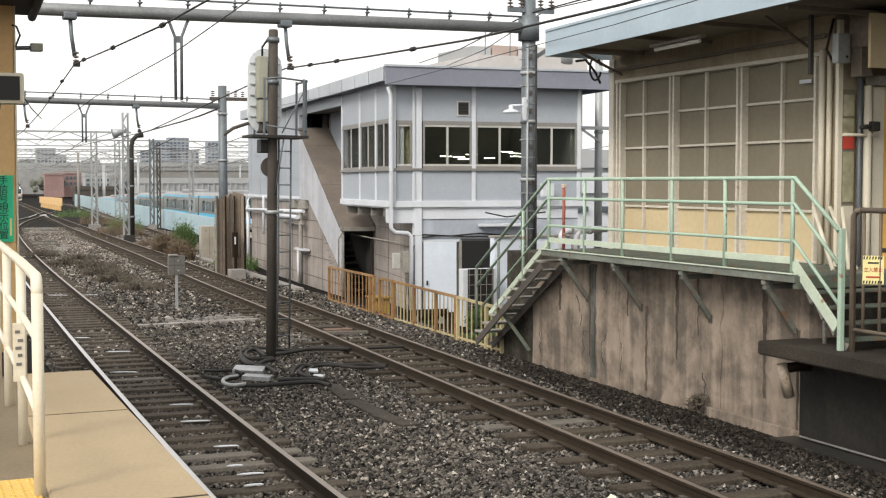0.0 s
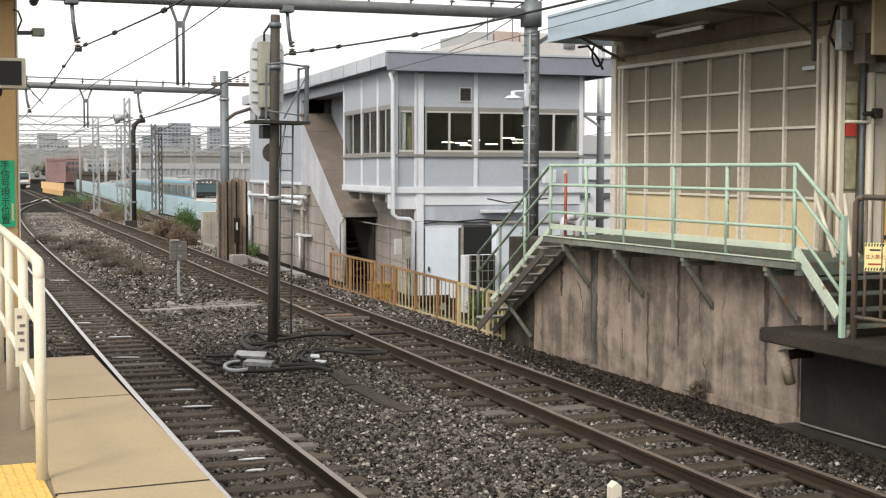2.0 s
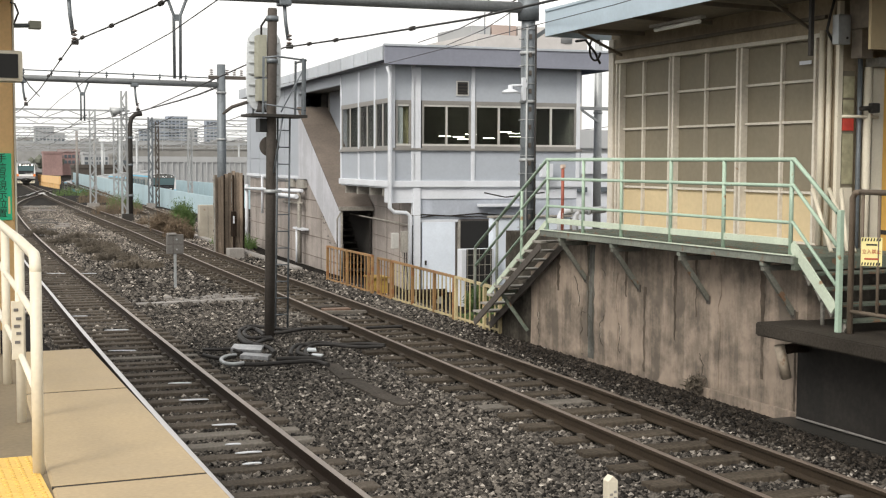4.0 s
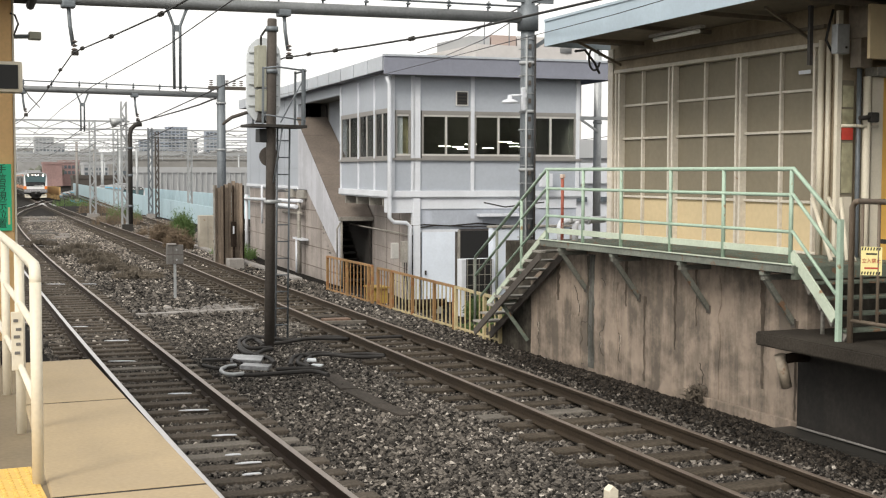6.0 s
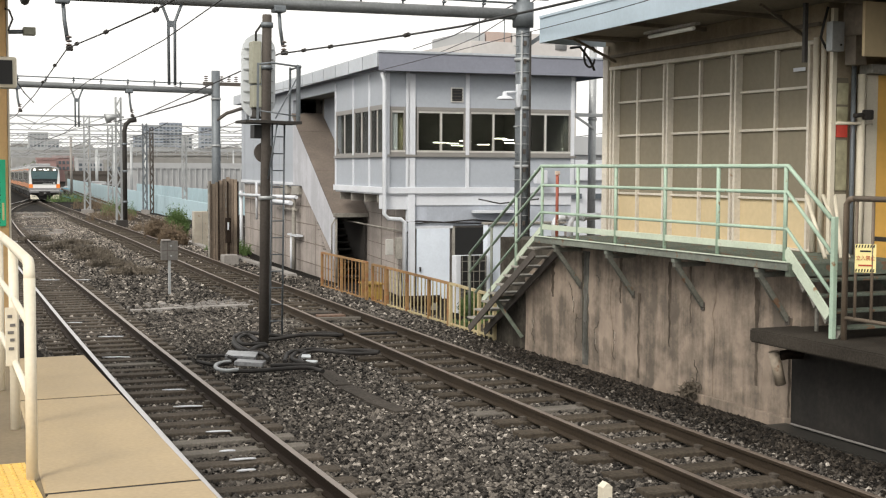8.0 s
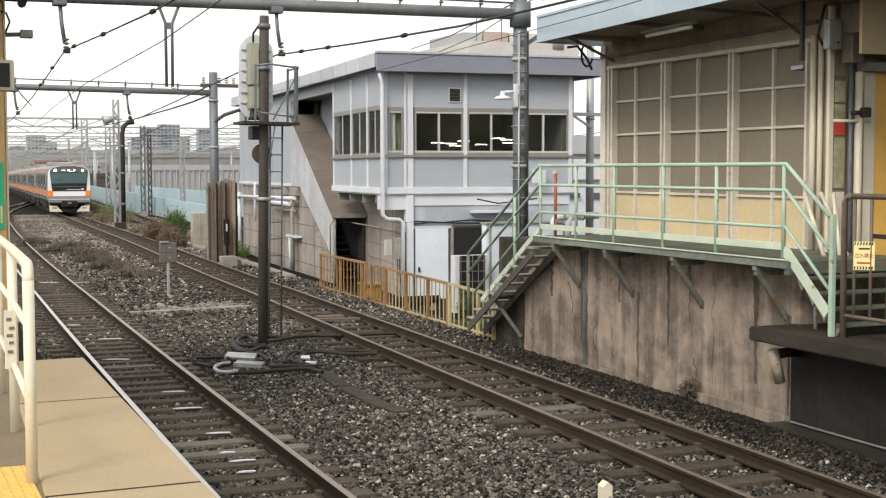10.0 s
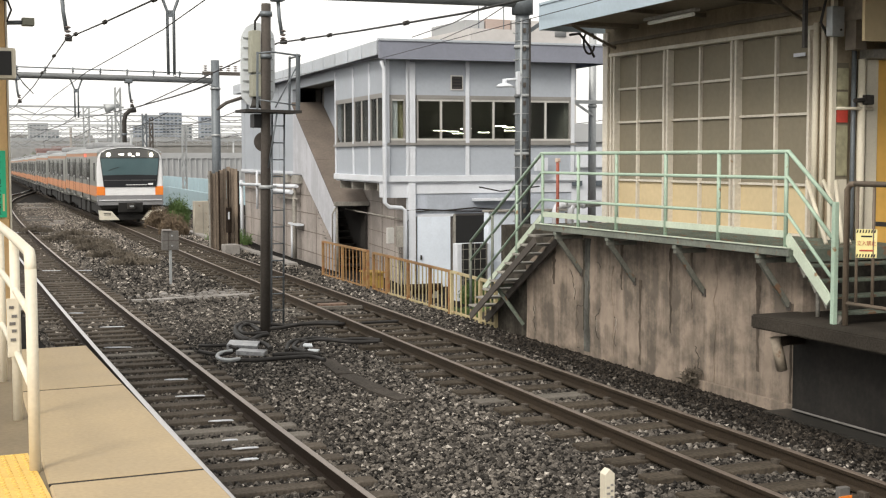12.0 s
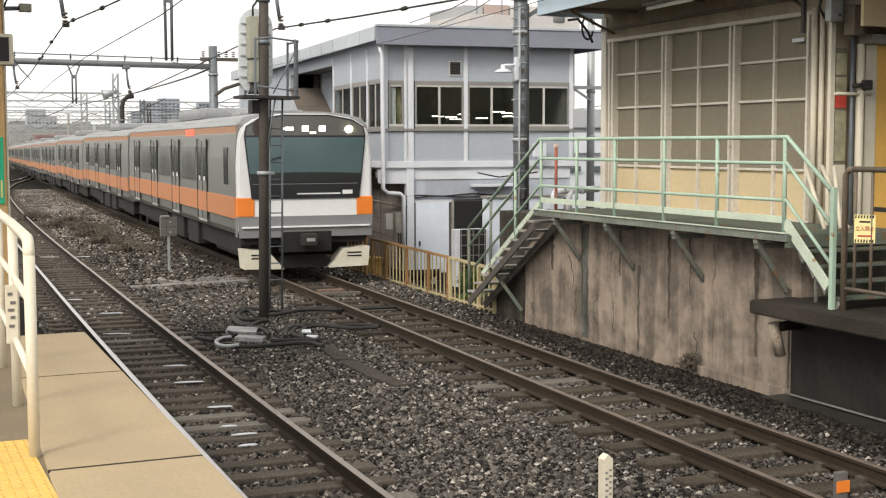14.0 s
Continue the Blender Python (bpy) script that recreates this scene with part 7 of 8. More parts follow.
def build_overhead():
    po = pole_round(12.40, 24.1, -0.5, 7.6, 0.155, M_GALV, "stout blue-grey steel line pole with step irons", (1.2, 2.9, 4.1, 5.1))
    for k in range(9):
        part("step_iron", tube(B(), [(12.25, 24.02, 1.0 + k * 0.55), (12.12, 23.95, 1.0 + k * 0.55)], 0.012, 6), M_GALV_L, po)
    for dx, dy in ((-0.10, -0.15), (0.10, -0.15)):
        part("conduit", tube(B(), [(12.40 + dx, 24.1 + dy, -0.4), (12.40 + dx, 24.1 + dy, 5.7)], 0.022, 8), M_CABLE if dx > 0 else M_GALV_L, po)
    for k in range(14):
        z = 0.6 + k * 0.37
        part("bolt_plate", box(B(), 12.34, 12.40, 23.925, 23.945, z, z + 0.10, 0.004), M_POLE, po)
        part("strap", tube(B(), [(12.40, 24.1, z + 0.2), (12.40, 24.1, z + 0.215)], 0.162, 16), M_GALV_L, po)
    part("collar", tube(B(), [(12.40, 24.1, 5.8), (12.40, 24.1, 6.3)], 0.22, 16), M_GALV, po)
    part("cross_arm", beam(B(), (11.9, 24.05, 6.42), (12.95, 24.05, 6.42), 0.08, 0.10), M_GALV, po)
    part("knee", beam(B(), (12.45, 24.1, 5.4), (13.3, 24.0, 5.95), 0.06, 0.08), M_GALV, po)
    for dx in (-0.45, -0.2, 0.25, 0.5):
        bm = B()
        insulator(bm, (12.40 + dx, 24.05, 6.62), 3, 0.07)
        tube(bm, [(12.40 + dx, 24.05, 6.42), (12.40 + dx, 24.05, 6.66)], 0.018, 6)
        part("insulator", bm, M_CERAMIC, po)
    tube_gantry(24.1, -3.0, 12.4, 5.88, 6.06, 0.115, "grey tubular overhead line gantry across the tracks", ((3.2, 5.0), (7.18, 5.08)), ((5.14, 4.40),))
    p2 = pole_round(10.95, 44.3, -0.3, 6.2, 0.16, M_GALV, "dark steel line pole beside the board fence", (2.0, 3.6, 5.2))
    part("cross_arm", beam(B(), (10.5, 44.25, 5.75), (11.8, 44.25, 5.75), 0.1, 0.12), M_POLE, p2)
    part("knee", tube(B(), [(10.95, 44.2, 4.5), (11.3, 44.2, 4.75), (11.9, 44.2, 4.95)], 0.06, 8), M_POLE, p2)
    for dx in (0.2, 0.45, 0.7, -0.35):
        bm = B()
        insulator(bm, (10.95 + dx, 44.25, 6.0), 3, 0.08)
        part("insulator", bm, M_CERAMIC, p2)
    tube_gantry(44.3, -3.0, 10.95, 5.62, 5.50, 0.10, "second tubular gantry farther along the tracks", ((4.4, 4.7), (8.0, 4.6)), ((6.3, 4.2),))
    # droppers and long wires
    def wire(name, pts, r, label, droppers=None):
        ob = thing(name, label, "wire", pts[0])
        part("strand", tube(B(), pts, r, 5), M_WIRE, ob)
        return ob
    def along(fx, dx, z, y0, y1, sag, step=6.0, zig=0.25, span=20.2):
        out = []
        y = y0
        while y <= y1:
            u = ((y - 24.1) / span) % 1.0
            n = math.floor((y - 24.1) / span)
            zg = (zig if n % 2 == 0 else -zig)
            out.append((fx(y) + dx + zg * (1 - 2 * u), y, z - sag * 4 * u * (1 - u)))
            y += span / 8
        return out
    def clamps(ob, pts):
        for p in pts:
            part("clamp", tube(B(), [(p[0], p[1] - 0.07, p[2]), (p[0], p[1] + 0.07, p[2])], 0.034, 8), M_DARKSTEEL, ob)
    wa = [(3.35, -3, 4.95), (3.35, 8, 4.88), (3.35, 14.06, 4.87), (3.30, 16.4, 4.84), (3.28, 20, 4.90), (3.28, 24.1, 5.0), (3.8, 34, 4.66), (4.35, 44.3, 4.52), (5.9, 68, 4.9), (8.2, 100, 4.9), (13, 150, 4.9)]
    clamps(wire("contact_wire", wa, 0.013, "dark contact wire over the platform track"), ((3.30, 16.4, 4.84), (3.28, 20, 4.90), (3.28, 23, 4.98), (3.42, 27.0, 4.90), (3.6, 30.5, 4.78)))
    wb = [(6.9, -3, 4.95), (6.9, 5, 4.8), (6.95, 11.5, 4.68), (7.1, 15.5, 4.735), (7.15, 19.5, 4.87), (7.18, 24.1, 5.05), (8.4, 44.3, 4.6), (10.2, 73, 4.9), (12.5, 105, 4.9), (17, 160, 4.9)]
    clamps(wire("contact_wire", wb, 0.016, "dark contact wire over the main track"), ((7.17, 22.5, 4.988), (7.16, 21.0, 4.929), (7.125, 17.5, 4.802)))
    wire("feeder_wire", [(3.6, 4.0, 6.6), (4.2, 12, 5.75), (4.8, 17.6, 5.43), (4.85, 23.4, 5.15), (4.95, 33, 4.98), (5.6, 44.3, 4.9), (8.5, 80, 5.0)], 0.010, "thin feeder wire crossing above the ballast")
    wire("span_wire", [(13.6, 17.0, 6.75), (12.6, 23.0, 6.42), (12.4, 24.1, 6.36), (14.4, 32, 6.45), (16.5, 40, 6.82)], 0.016, "dark feeder wire fixed to the stout pole")
    wire("span_wire", [(14.2, 17.0, 6.7), (12.8, 24.1, 6.45), (15.1, 32, 6.45), (17.4, 40, 6.72)], 0.013, "dark feeder wire beside the stout pole")
    wire("span_wire", [(9.9, 9.0, 5.5), (10.0, 16.7, 5.2), (10.8, 28.0, 5.14), (12.9, 44.0, 5.55)], 0.007, "thin wire past the tower roof")
    wire("span_wire", [(10.95, 44.3, 5.48), (11.5, 50, 5.46), (12.0, 56, 5.48), (13.4, 73.4, 5.6)], 0.035, "heavy dark catenary cable to the bent pole")
    wire("span_wire", [(5.2, 24.1, 4.95), (7.3, 34.0, 5.0), (10.95, 44.3, 5.3)], 0.010, "stay wire with brown insulators")
    wire("span_wire", [(1.7, 17.6, 4.05), (2.2, 21, 4.02), (2.9, 26, 4.1), (4.6, 44.3, 5.3)], 0.008, "thin stay wire from the canopy post")
    # coiled cable by the hut's eave
    co = thing("cable_coil", "black cable coil hanging at the hut's corner", "cable", (11.4, 19.9, 4.7))
    part("coil", tube(B(), [(11.52 + 0.11 * math.cos(a), 19.85, 4.86 + 0.20 * math.sin(a)) for a in np.linspace(0.3, 6.0, 16)], 0.02, 8), M_CABLE, co)
    part("hook", tube(B(), [(11.0, 19.6, 4.95), (11.3, 19.8, 5.0), (11.55, 19.9, 4.8), (11.68, 19.95, 4.62)], 0.022, 8), M_CABLE, co)


build_overhead()


# ---- along the line and the distance ----
def lattice_gantry(y, x0, x1, z, label, posts, m_=M_GALV_L, depth=0.55):
    ga = thing("far_gantry", label, "gantry", (x0, y, z), group="far gantries")
    part("upper_chord", beam(B(), (x0, y, z), (x1, y, z), 0.10, 0.10), m_, ga)
    part("lower_chord", beam(B(), (x0, y, z - depth), (x1, y, z - depth), 0.07, 0.08), m_, ga)
    bm = B()
    x, s = x0, 1
    while x < x1 - 1:
        beam(bm, (x, y, z - (depth if s > 0 else 0)), (x + 1.2, y, z - (0 if s > 0 else depth)), 0.04, 0.05)
        x, s = x + 1.2, -s
    part("lacing", bm, m_, ga)["kind"] = "stuff"
    for xp in posts:
        part("post", tube(B(), [(xp, y, ground_z(xp, y) - 0.3), (xp, y, z + 0.3)], 0.16, 10), m_, ga)
        part("drop_post", beam(B(), (xp + 3.2, y, z), (xp + 3.2, y, z - 1.7), 0.06, 0.06), m_, ga)


def build_far_line():
    pole_lattice(12.69, 73.6, -0.5, 6.75, 0.28, "pale lattice pole with a loudspeaker horn")
    dk = thing("bent_pole", "dark steel pole with a bent top beside the lattice pole", "pole", (12.95, 73.2, -0.5))
    part("shaft", tube(B(), [(12.95, 73.2, -0.5), (12.95, 73.2, 4.9), (12.95 + 0.08, 73.2, 5.25), (12.95 + 0.3, 73.2, 5.45), (12.95 + 0.65, 73.2, 5.5)], 0.125, 10), M_DARKSTEEL, dk)
    part("cabinet", box(B(), 12.95 - 0.5, 12.95 + 0.1, 72.9, 73.3, -0.5, -0.05, 0.03), M_DARKSTEEL, dk)
    for z in (0.9, 2.6, 4.1):
        part("clamp", tube(B(), [(12.95, 73.2, z), (12.95, 73.2, z + 0.12)], 0.15, 10), M_GALV, dk)
    ho = thing("horn_speaker", "grey horn loudspeaker on the lattice pole", "speaker", (12.6, 73.6, 5.6))
    part("horn", tube(B(), [(12.7, 73.6, 5.75), (12.0, 73.6, 5.55)], 0.08, 10, 0.30), M_GALV_L, ho)
    pole_lattice(15.2, 102, -0.6, 6.8, 0.42, "pale lattice pole beside the blue wall")
    pole_lattice(19.6, 118, -1.0, 6.6, 0.40, "distant lattice pole by the cutting")
    pole_lattice(18.62, 97, -0.5, 6.1, 0.28, "grey slim lattice pole on a concrete block", M_GALV)
    pole_lattice(20.5, 104, -1.9, 6.0, 0.24, "dark slim lattice pole over the cutting", M_POLE)
    pole_lattice(20.45, 92, -1.9, 5.2, 0.28, "thin pale lattice pole past the cutting")
    pole_round(22.0, 160, -0.6, 6.4, 0.16, M_CONCPOLE, "distant round concrete line pole", ())
    pole_round(26.5, 176, -0.6, 6.4, 0.16, M_CONCPOLE, "distant round concrete line pole", ())
    for y, z, x0, x1, posts in ((73.6, 5.65, -6, 13, (-5,)), (97, 5.95, -6, 46, (-4, 33)), (118, 5.75, -6, 50, (4, 32, 48)), (140, 6.1, -6, 60, (8, 27, 44)), (165, 5.9, -4, 66, (12, 30, 50)),
                                (195, 6.2, -4, 74, (14, 33, 55)), (230, 5.9, -2, 80, (17, 36, 60)), (270, 6.3, 0, 90, (20, 42, 66)), (320, 6.0, 4, 100, (24, 48, 76)), (380, 6.2, 8, 120, (30, 60, 90))):
        lattice_gantry(y, x0, x1, z, "pale lattice gantry of the wide yard, hazy with distance", posts, depth=0.45 if y < 120 else 0.7)
    for k, (x0, x1) in enumerate(((13, 22), (17, 26), (21, 31), (25, 36), (30, 42), (35, 48), (9, 16), (40, 56))):
        ws = thing("yard_wire", "thin overhead wire of the yard tracks", "wire", (x0, 60, 5))
        pts = []
        for j in range(41):
            y = 62 + j * 8
            u = ((y - 62) / 32.0) % 1
            pts.append((x0 + (x1 - x0) * (y - 62) / 200.0, y, 5.0 + (k % 3) * 0.35 - 0.5 * 4 * u * (1 - u)))
        part("strand", tube(B(), pts, 0.02, 4), M_WIRE, ws)


build_far_line()


def build_blue_wall():
    wa = thing("wall_panels", "long pale blue panel wall along the cutting", "wall", (18.4, 78.5, -0.6), kind="structure")
    p0, p1 = Vector((18.6, 77.0, 0)), Vector((33.0, 245.0, 0))
    n = 78
    d = (p1 - p0) / n
    bm = box(B(), -0.05, 0.05, 0, d.length - 0.04, -1.6, 0.72, 0.01)
    me = bpy.data.meshes.new("wall_panel")
    bm.to_mesh(me)
    bm.free()
    me.materials.append(M_PANEL_BLUE)
    a = -math.degrees(math.atan2(d.x, d.y))
    for k in range(n):
        q = p0 + d * k
        piece("wall_panel", me, pose(q.x - 18.4, q.y - 78.5, 0.6, 0, 0, a), wa)
    w2 = thing("wall_panels", "second pale blue panel wall beyond the cutting", "wall", (33, 100, -1.9), kind="structure")
    me2 = me.copy()
    for k in range(34):
        y = 92 + k * 3
        piece("wall_panel", me2, pose(33.0 + 0.03 * (y - 92) - 33, y - 100, 1.65, 0, 0, -1.7) @ Matrix.Diagonal((1, 1.36, 1.0, 1)), w2)
    br = thing("safety_barrier", "orange-yellow plank barrier beside the far track", "barrier", (24.5, 200, -0.3))
    for k in range(8):
        y = 188 + k * 5.5
        x = 23.5 + (y - 188) * 0.05
        part("panel", box(B(), x - 0.1, x + 0.1, y, y + 5.3, 0.45 + grade(y), 1.55 + grade(y)), M_ORANGE_COL, br)
        part("foot", box(B(), x - 0.2, x + 0.2, y + 2, y + 2.5, -0.5 + grade(y), 0.45 + grade(y)), M_ORANGE_COL, br)


build_blue_wall()


def build_board_fence():
    rng = random.Random(3)
    bf = thing("board_fence", "tall weathered brown board screen with rusty frame", "fence", (10.75, 43.2, -0.4))
    for k in range(8):
        x = 10.40 + k * 0.126
        part("board", box(B(), x, x + 0.112, 43.2 + rng.uniform(0, 0.05), 43.26 + rng.uniform(0, 0.03), -0.5, 2.52 + rng.uniform(-0.2, 0.08)), M_BOARD_TAN, bf)
    for z in (0.5, 1.4, 2.2):
        part("rail", box(B(), 10.4, 11.40, 43.28, 43.33, z, z + 0.07), M_RAIL, bf)
    for x in (10.4, 10.74, 11.05, 11.40):
        part("post", box(B(), x - 0.022, x + 0.022, 43.1, 43.16, -0.5, 2.42), M_RAIL if x > 10.5 else M_STEP, bf)
    kb = thing("switch_cabinet", "rusty brown lineside cabinet by the board screen", "cabinet", (10.93, 42.8, -0.5))
    part("case", box(B(), 10.92, 11.08, 42.8, 43.0, 0.35, 1.2, 0.02), M_RAIL, kb)
    part("leg", box(B(), 10.96, 11.04, 42.84, 42.9, -0.5, 0.45), M_RAIL, kb)
    part("label_plate", box(B(), 10.95, 11.0, 42.785, 42.80, 0.8, 1.05), M_WHITE, kb)
    cb = thing("concrete_block", "low concrete block at the foot of the pole", "block", (10.7, 41.6, -0.5))
    part("block", box(B(), 10.45, 10.95, 41.3, 41.8, -0.5, 0.05, 0.03), M_CONCPOLE, cb)
    bx = thing("lineside_cabinet", "weathered tan lineside cabinet among weeds", "cabinet", (12.7, 54, -0.5))
    part("case", box(B(), 12.35, 13.05, 53.8, 54.2, -0.4, 1.05, 0.02), M_TAN, bx)
    part("plinth", box(B(), 12.3, 13.1, 53.75, 54.25, -0.6, -0.4), M_CONCPOLE, bx)
    part("seam", box(B(), 12.69, 12.71, 53.79, 53.81, -0.35, 1.0), M_STEP, bx)
    kerb = thing("kerb_edge", "pale worn concrete edging along the cess", "kerb", (11.6, 48, -0.3), kind="structure")
    for k in range(16):
        y = 36 + k * 2.0
        x = b_x(y) + 2.0
        part("kerb_stone", beam(B(), (x, y, grade(y) - 0.22), (b_x(y + 1.95) + 2.0, y + 1.95, grade(y) - 0.22), 0.25, 0.16), M_CONCPOLE, kerb)


build_board_fence()


def weeds(name, label, x, y, z, spread, height, n, m_, seed, leafy=0.0):
    """A tuft of thin blades and small leaves."""
    rng = np.random.default_rng(seed)
    vs, fs = [], []
    for k in range(n):
        a, r = rng.random() * 6.283, spread * rng.random() ** 0.7
        bx, by = x + r * math.cos(a), y + r * math.sin(a)
        h_ = height * (0.4 + 0.6 * rng.random()) * (1 - 0.5 * r / spread)
        lean, la = h_ * 0.35 * rng.random(), rng.random() * 6.283
        tx, ty = bx + lean * math.cos(la), by + lean * math.sin(la)
        w = 0.012 + 0.012 * rng.random()
        wx, wy = w * math.cos(a), w * math.sin(a)
        i = len(vs)
        vs += [(bx - wx, by - wy, z), (bx + wx, by + wy, z), (tx, ty, z + h_)]
        fs.append((i, i + 1, i + 2))
        if rng.random() < leafy:
            for _ in range(7):
                u = 0.25 + 0.75 * rng.random()
                c = Vector((bx + (tx - bx) * u, by + (ty - by) * u, z + h_ * u))
                d = Vector(rng.normal(size=3)).normalized() * (0.06 + 0.10 * rng.random()) * (1.6 if height > 1.2 else 1.0)
                e = Vector(rng.normal(size=3)).normalized() * 0.03
                i = len(vs)
                vs += [tuple(c), tuple(c + d * 0.5 + e), tuple(c + d)]
                fs.append((i, i + 1, i + 2))
    ob = numpy_mesh(name, np.array(vs), np.array(fs), m_)
    tagged(ob, label, "weeds", kind="stuff")


def build_plants():
    weeds("green_bush", "bushy green shrub beside the track", 13.06, 60.5, -0.45, 0.46, 1.75, 1700, M_LEAF, 1, 1.0)
    weeds("dry_weeds", "tall reddish dry weeds beside the track", 11.91, 59, -0.45, 0.55, 1.35, 1300, M_DRY, 2, 0.5)
    weeds("dry_weeds", "straw-coloured weeds along the cess", 11.49, 54, -0.45, 0.6, 1.25, 900, M_DRY, 3, 0.4)
    weeds("green_weeds", "low green weeds along the cess", 12.7, 49.5, -0.5, 0.9, 0.9, 400, M_LEAF, 4, 0.7)
    for k, (x, y, s, h_) in enumerate(((14.0, 84, 1.6, 1.4), (15.8, 92, 1.3, 1.7), (16.4, 108, 1.6, 1.5), (13.2, 68, 1.0, 0.9), (17.5, 130, 2.0, 1.3), (11.2, 165, 2.0, 2.4), (8.9, 130, 1.2, 1.2))):
        weeds("green_weeds", "patch of green and straw weeds by the far track", x, y, -0.5, s, h_, 240, M_LEAF if k in (1, 4) else M_DRY, 20 + k, 0.6)
    for k, (x, y) in enumerate(((6.9, 42.0), (7.0, 45.5), (7.3, 48.5), (6.6, 51.0), (7.0, 38.5), (7.5, 54), (6.3, 57))):
        weeds("dry_weeds", "wispy brown dry grass between the tracks", x, y, -0.24, 0.75, 0.34, 420, M_DRY_LOW, 40 + k, 0.2)
    weeds("green_weeds", "bright green weeds growing under the stairs", 11.3, 22.6, -0.5, 0.55, 0.8, 500, M_LEAF, 60, 1.0)
    weeds("green_weeds", "green weeds behind the end of the bar fence", 12.7, 27.0, -0.5, 0.3, 0.75, 500, M_LEAF, 62, 1.0)
    weeds("green_weeds", "low grass between fence and tower", 11.7, 24.2, -0.5, 0.9, 0.4, 500, M_LEAF, 61, 0.5)
    for k, y in enumerate((14.95,)):
        weeds("dry_weeds", "small dry tuft at the foot of the wall", 10.33, y, -0.25, 0.14, 0.32, 60, M_DRY_LOW, 70 + k, 0.3)


build_plants()


def far_building(x, y, w, d, h_, m_, label, floors=0, cols=0, name="building"):
    ob = thing(name, label, "building", (x, y, -2.0))
    wl = part("wall", box(B(), x - w / 2, x + w / 2, y - d / 2, y + d / 2, -2.0, h_), m_, ob)
    part("parapet", box(B(), x - w / 2 - 0.2, x + w / 2 + 0.2, y - d / 2 - 0.2, y + d / 2 + 0.2, h_, h_ + 0.9), m_, ob)
    for i in range(floors):
        for j in range(cols):
            cx = x - w / 2 + (j + 0.5) * w / cols
            cz = 1.5 + (i + 0.5) * (h_ - 2.0) / floors
            part("window", box(B(), cx - w / cols * 0.33, cx + w / cols * 0.33, y - d / 2 - 0.15, y - d / 2, cz - (h_ - 2) / floors * 0.28, cz + (h_ - 2) / floors * 0.28), M_FAR_WIN, wl)
    return ob


def at_bearing(px_, dist):
    """A place at that distance, by its direction across the view at the start."""
    a = radians(23.478) + math.atan((px_ - 784) / 2300.0)
    dd = dist / math.cos(math.atan((px_ - 784) / 2300.0))
    return dd * math.sin(a), dd * math.cos(a)


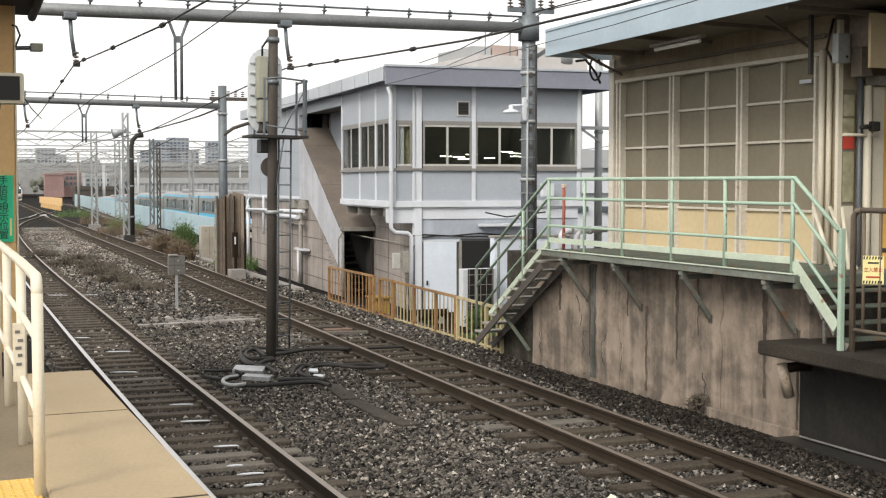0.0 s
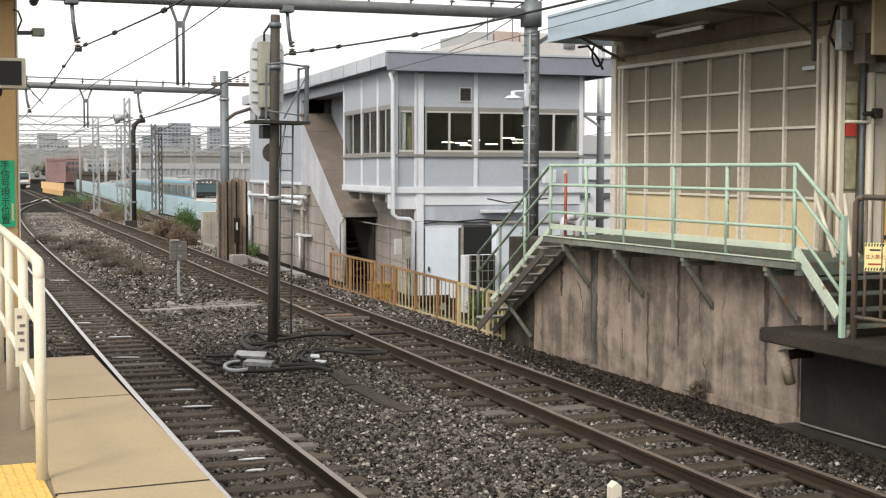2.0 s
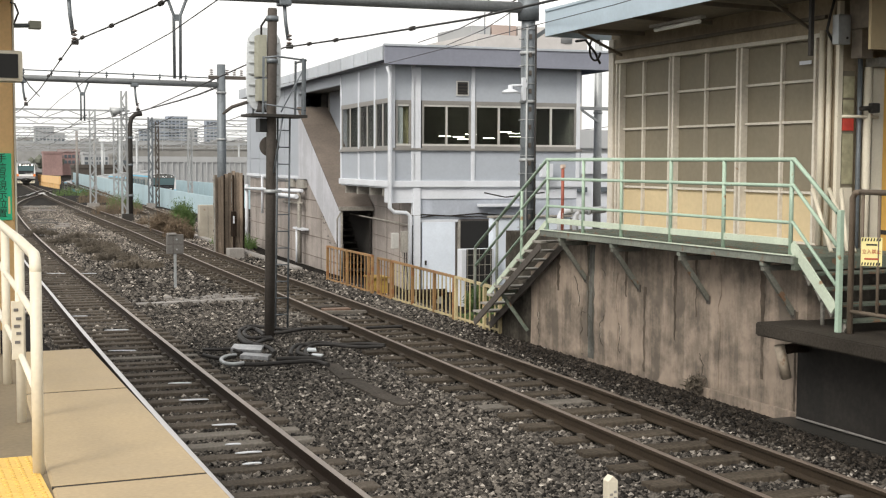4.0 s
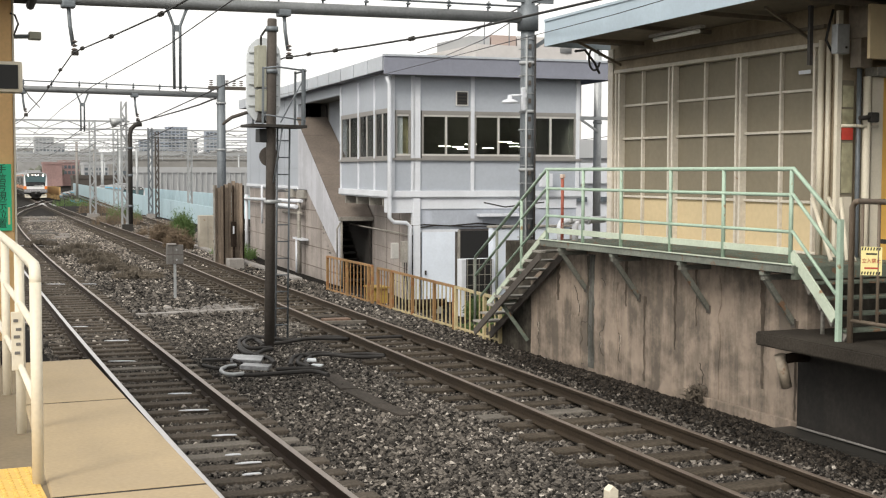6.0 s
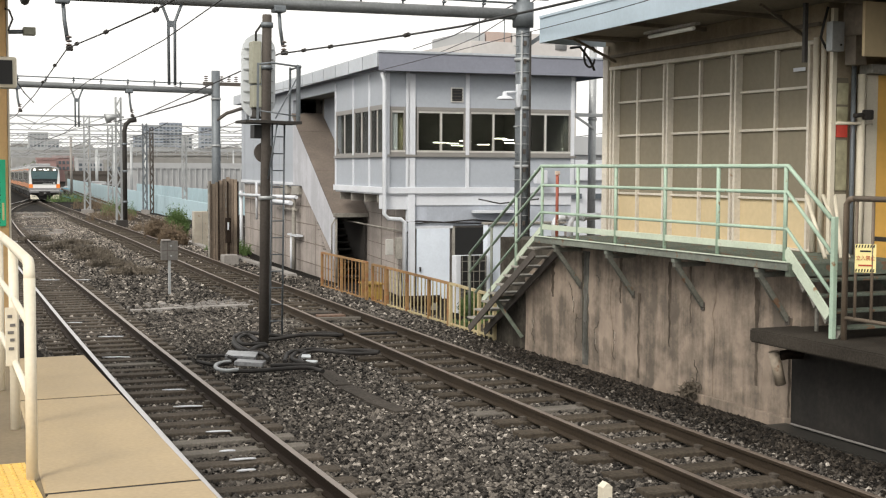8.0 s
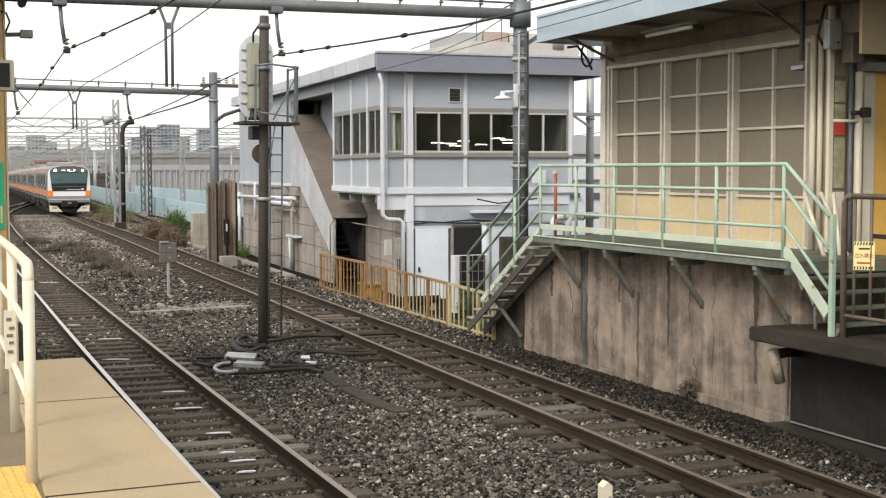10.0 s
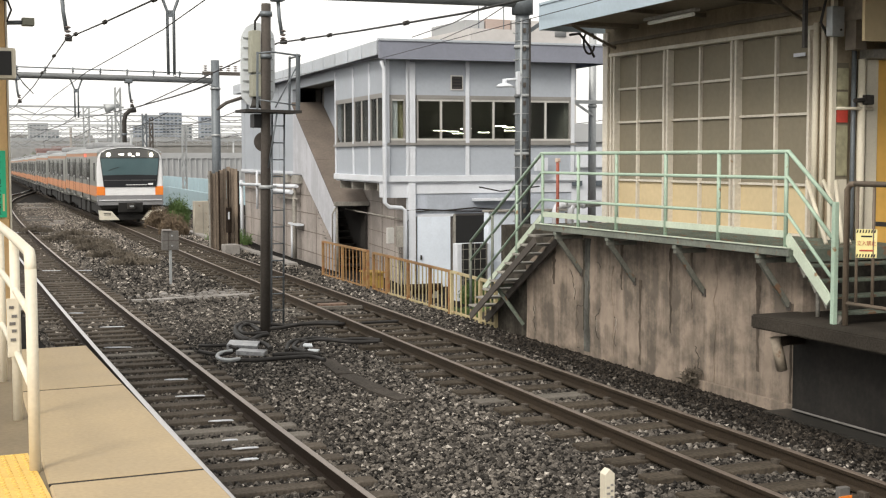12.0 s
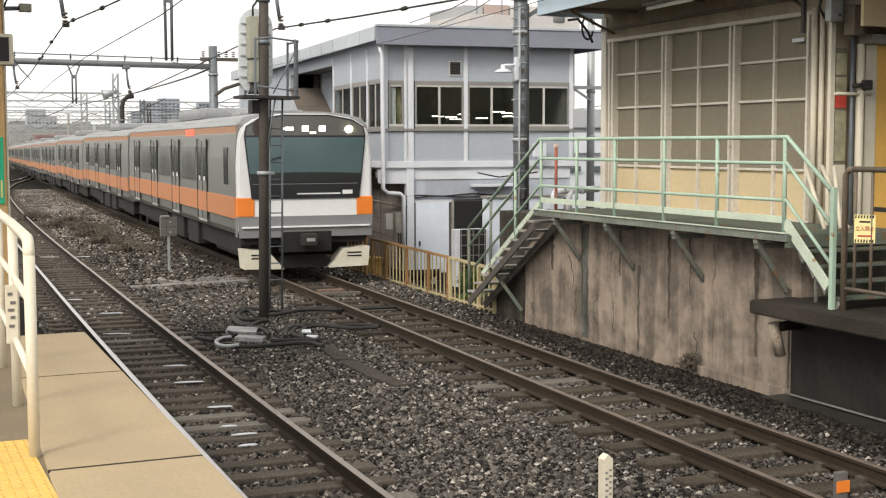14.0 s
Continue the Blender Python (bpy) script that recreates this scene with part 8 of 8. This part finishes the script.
def build_distance():
    S = 2300.0
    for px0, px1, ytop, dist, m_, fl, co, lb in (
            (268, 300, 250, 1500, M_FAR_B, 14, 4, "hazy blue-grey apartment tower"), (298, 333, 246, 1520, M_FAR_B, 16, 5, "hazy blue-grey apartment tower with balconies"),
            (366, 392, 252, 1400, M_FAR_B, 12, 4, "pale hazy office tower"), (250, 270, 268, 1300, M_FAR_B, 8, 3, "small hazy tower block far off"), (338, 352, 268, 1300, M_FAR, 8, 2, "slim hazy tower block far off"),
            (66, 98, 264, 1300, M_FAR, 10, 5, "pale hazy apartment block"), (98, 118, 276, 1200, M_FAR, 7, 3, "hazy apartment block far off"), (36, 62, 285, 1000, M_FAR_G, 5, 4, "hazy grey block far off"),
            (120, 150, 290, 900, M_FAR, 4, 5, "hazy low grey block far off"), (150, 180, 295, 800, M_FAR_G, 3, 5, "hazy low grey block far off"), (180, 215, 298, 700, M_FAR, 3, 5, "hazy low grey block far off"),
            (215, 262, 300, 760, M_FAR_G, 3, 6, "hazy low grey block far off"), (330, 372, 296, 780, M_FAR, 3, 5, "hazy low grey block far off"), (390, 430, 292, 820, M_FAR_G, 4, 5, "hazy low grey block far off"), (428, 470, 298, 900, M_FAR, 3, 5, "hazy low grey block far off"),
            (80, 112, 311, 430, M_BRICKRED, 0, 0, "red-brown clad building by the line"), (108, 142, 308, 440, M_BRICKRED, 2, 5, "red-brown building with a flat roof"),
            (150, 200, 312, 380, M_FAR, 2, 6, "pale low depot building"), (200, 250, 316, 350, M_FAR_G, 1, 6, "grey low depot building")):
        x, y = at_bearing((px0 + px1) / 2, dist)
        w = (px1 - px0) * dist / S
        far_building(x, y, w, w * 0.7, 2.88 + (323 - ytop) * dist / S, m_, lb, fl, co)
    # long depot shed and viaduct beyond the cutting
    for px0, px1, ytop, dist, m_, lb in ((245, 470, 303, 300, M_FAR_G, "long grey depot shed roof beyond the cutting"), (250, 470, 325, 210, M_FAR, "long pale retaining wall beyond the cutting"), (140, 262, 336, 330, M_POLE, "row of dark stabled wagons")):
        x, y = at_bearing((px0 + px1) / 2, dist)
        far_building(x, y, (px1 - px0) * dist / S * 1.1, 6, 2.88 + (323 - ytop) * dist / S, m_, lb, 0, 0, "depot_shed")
        w = (px1 - px0) * dist / S
        if dist > 250:
            continue
        rf = thing("shed_roof", "ribbed pale roof strip of the depot", "roof", (x, y, 4))
        for k in range(22):
            xx = x - w / 2 + k * w / 22
            part("rib", box(B(), xx, xx + 0.16, y - 3.25, y - 3.05, -1.5, 2.88 + (323 - ytop) * dist / S), m_, rf)
    # building behind the tower with roof clutter
    x, y = at_bearing(880, 80)
    x += 0.3
    m_pale = mat("pale_apartment_wall", (0.60, 0.58, 0.57), 0.85, grain=(2, 0.05), stain=(0.2, 0.15), bump=0.0)
    bb = far_building(x, y, 6.8, 8, 9.3, m_pale, "pale apartment block behind the tower with roof tanks", 0, 0)
    part("roof_room", box(B(), x - 2.1, x - 0.5, y - 3, y + 2, 10.2, 10.9), mat("faded_pink_wall", (0.50, 0.40, 0.36), 0.8, stain=(0.2, 0.15)), bb)
    part("roof_room", box(B(), x - 0.4, x + 3.3, y - 3, y + 2, 10.2, 10.9), m_pale, bb)
    part("roof_room", box(B(), x - 3.4, x - 2.2, y - 3, y + 2, 10.0, 10.8), M_FAR, bb)
    part("roof_tank", tube(B(), [(x + 2.2, y - 3.4, 9.9), (x + 2.2, y - 3.4, 11.0)], 0.9, 16), M_FAR, bb)
    for k in range(3):
        part("mast", box(B(), x - 3.0 + k * 1.6, x - 2.95 + k * 1.6, y - 3.9, y - 3.86, 10.2, 11.5), M_GALV, bb)
    # what shows between tower and hut
    gp = pole_round(19.27, 33.0, -0.5, 7.2, 0.12, M_GALV_L, "grey steel pole between tower and hut", (3.0, 4.3))
    part("cross_arm", beam(B(), (18.52, 32.9, 4.45), (19.67, 32.9, 4.45), 0.10, 0.10), M_GALV_L, gp)
    part("knee", beam(B(), (19.27, 32.9, 4.05), (18.67, 32.9, 4.40), 0.05, 0.06), M_GALV_L, gp)
    x, y = at_bearing(1045, 60)
    far_building(x, y, 6.0, 4, 2.4, M_WHITE, "low white building beyond the tower", 1, 3)
    far_building(x + 1, y + 6, 9.0, 4, 3.6, M_FAR, "pale building beyond the tower", 0, 0)
    gr = thing("green_screen", "green mesh screen with red edging beyond the tower", "screen", (x, y, 4))
    for k in range(5):
        part("slat", box(B(), x - 1.1 + k * 0.2, x - 1.0 + k * 0.2, y + 1.9, y + 2.0, -0.5, 5.7), M_GREEN if k % 4 else M_RED, gr)
    # ragged tree and house skyline, one joined mass far off
    rng = random.Random(9)
    bm = B()
    for k in range(520):
        d = rng.uniform(500, 1500)
        x, y = at_bearing(rng.uniform(-300, 700), d)
        s = rng.uniform(3, 9)
        hgt = rng.uniform(3, 9) + d * 0.006
        box(bm, x - s, x + s, y - 3, y + 3, -2, hgt)
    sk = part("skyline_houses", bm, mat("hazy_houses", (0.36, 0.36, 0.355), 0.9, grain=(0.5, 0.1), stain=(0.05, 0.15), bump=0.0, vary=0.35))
    tagged(sk, "hazy mass of distant low houses", "buildings", kind="stuff")
    bm = B()
    for k in range(420):
        d = rng.uniform(420, 900)
        x, y = at_bearing(rng.uniform(-200, 480), d)
        r = rng.uniform(1.0, 2.4)
        bmesh.ops.create_icosphere(bm, subdivisions=1, radius=r, matrix=Matrix.Translation((x, y, rng.uniform(-0.5, 3.2))) @ Matrix.Diagonal((1, 1, rng.uniform(0.6, 1.2), 1)))
    for v in bm.verts:
        v.co += Vector((rng.uniform(-0.4, 0.4), rng.uniform(-0.4, 0.4), rng.uniform(-0.4, 0.4)))
    tr = part("far_trees", bm, M_FAR_TREE)
    tagged(tr, "ragged band of distant grey-green trees", "trees", kind="stuff")


build_distance()


def ramp_z(y):
    return -1.6 - 0.8 * (max(0.0, y - 112.0) / 52.0) ** 1.4


def motions():
    # distance of the orange train's nose along the main track
    nose = [(0.0, 324.1), (1.5, 285.2), (3.2, 243.1), (4.2, 219.4), (5.3, 194.2), (6.5, 167.7), (7.5, 146.4), (8.2, 132.0), (9.2, 112.0), (10.3, 90.9), (11.0, 78.0), (11.5, 68.9), (12.0, 60.1), (12.5, 51.4), (13.0, 43.0), (13.5, 34.7), (14.0, 26.6)]
    for k, car in enumerate(ORANGE_CARS):
        walk(car, [(t, place_on(b_x, y + 20.0 * k, grade(y + 20.0 * k))) for t, y in nose])
    # the blue train rolls away down the ramp of the cutting
    tail = [(t, 97.5 + 12.1 * t) for t in (0.0, 1.0, 2.0, 3.2, 4.2, 5.3, 6.5, 8.2, 10.0, 12.0, 14.0)]
    for k, car in enumerate(BLUE_CARS):
        walk(car, [(t, place_on(c_x, y + 20.0 * k, ramp_z(y + 20.0 * k))) for t, y in tail])


motions()
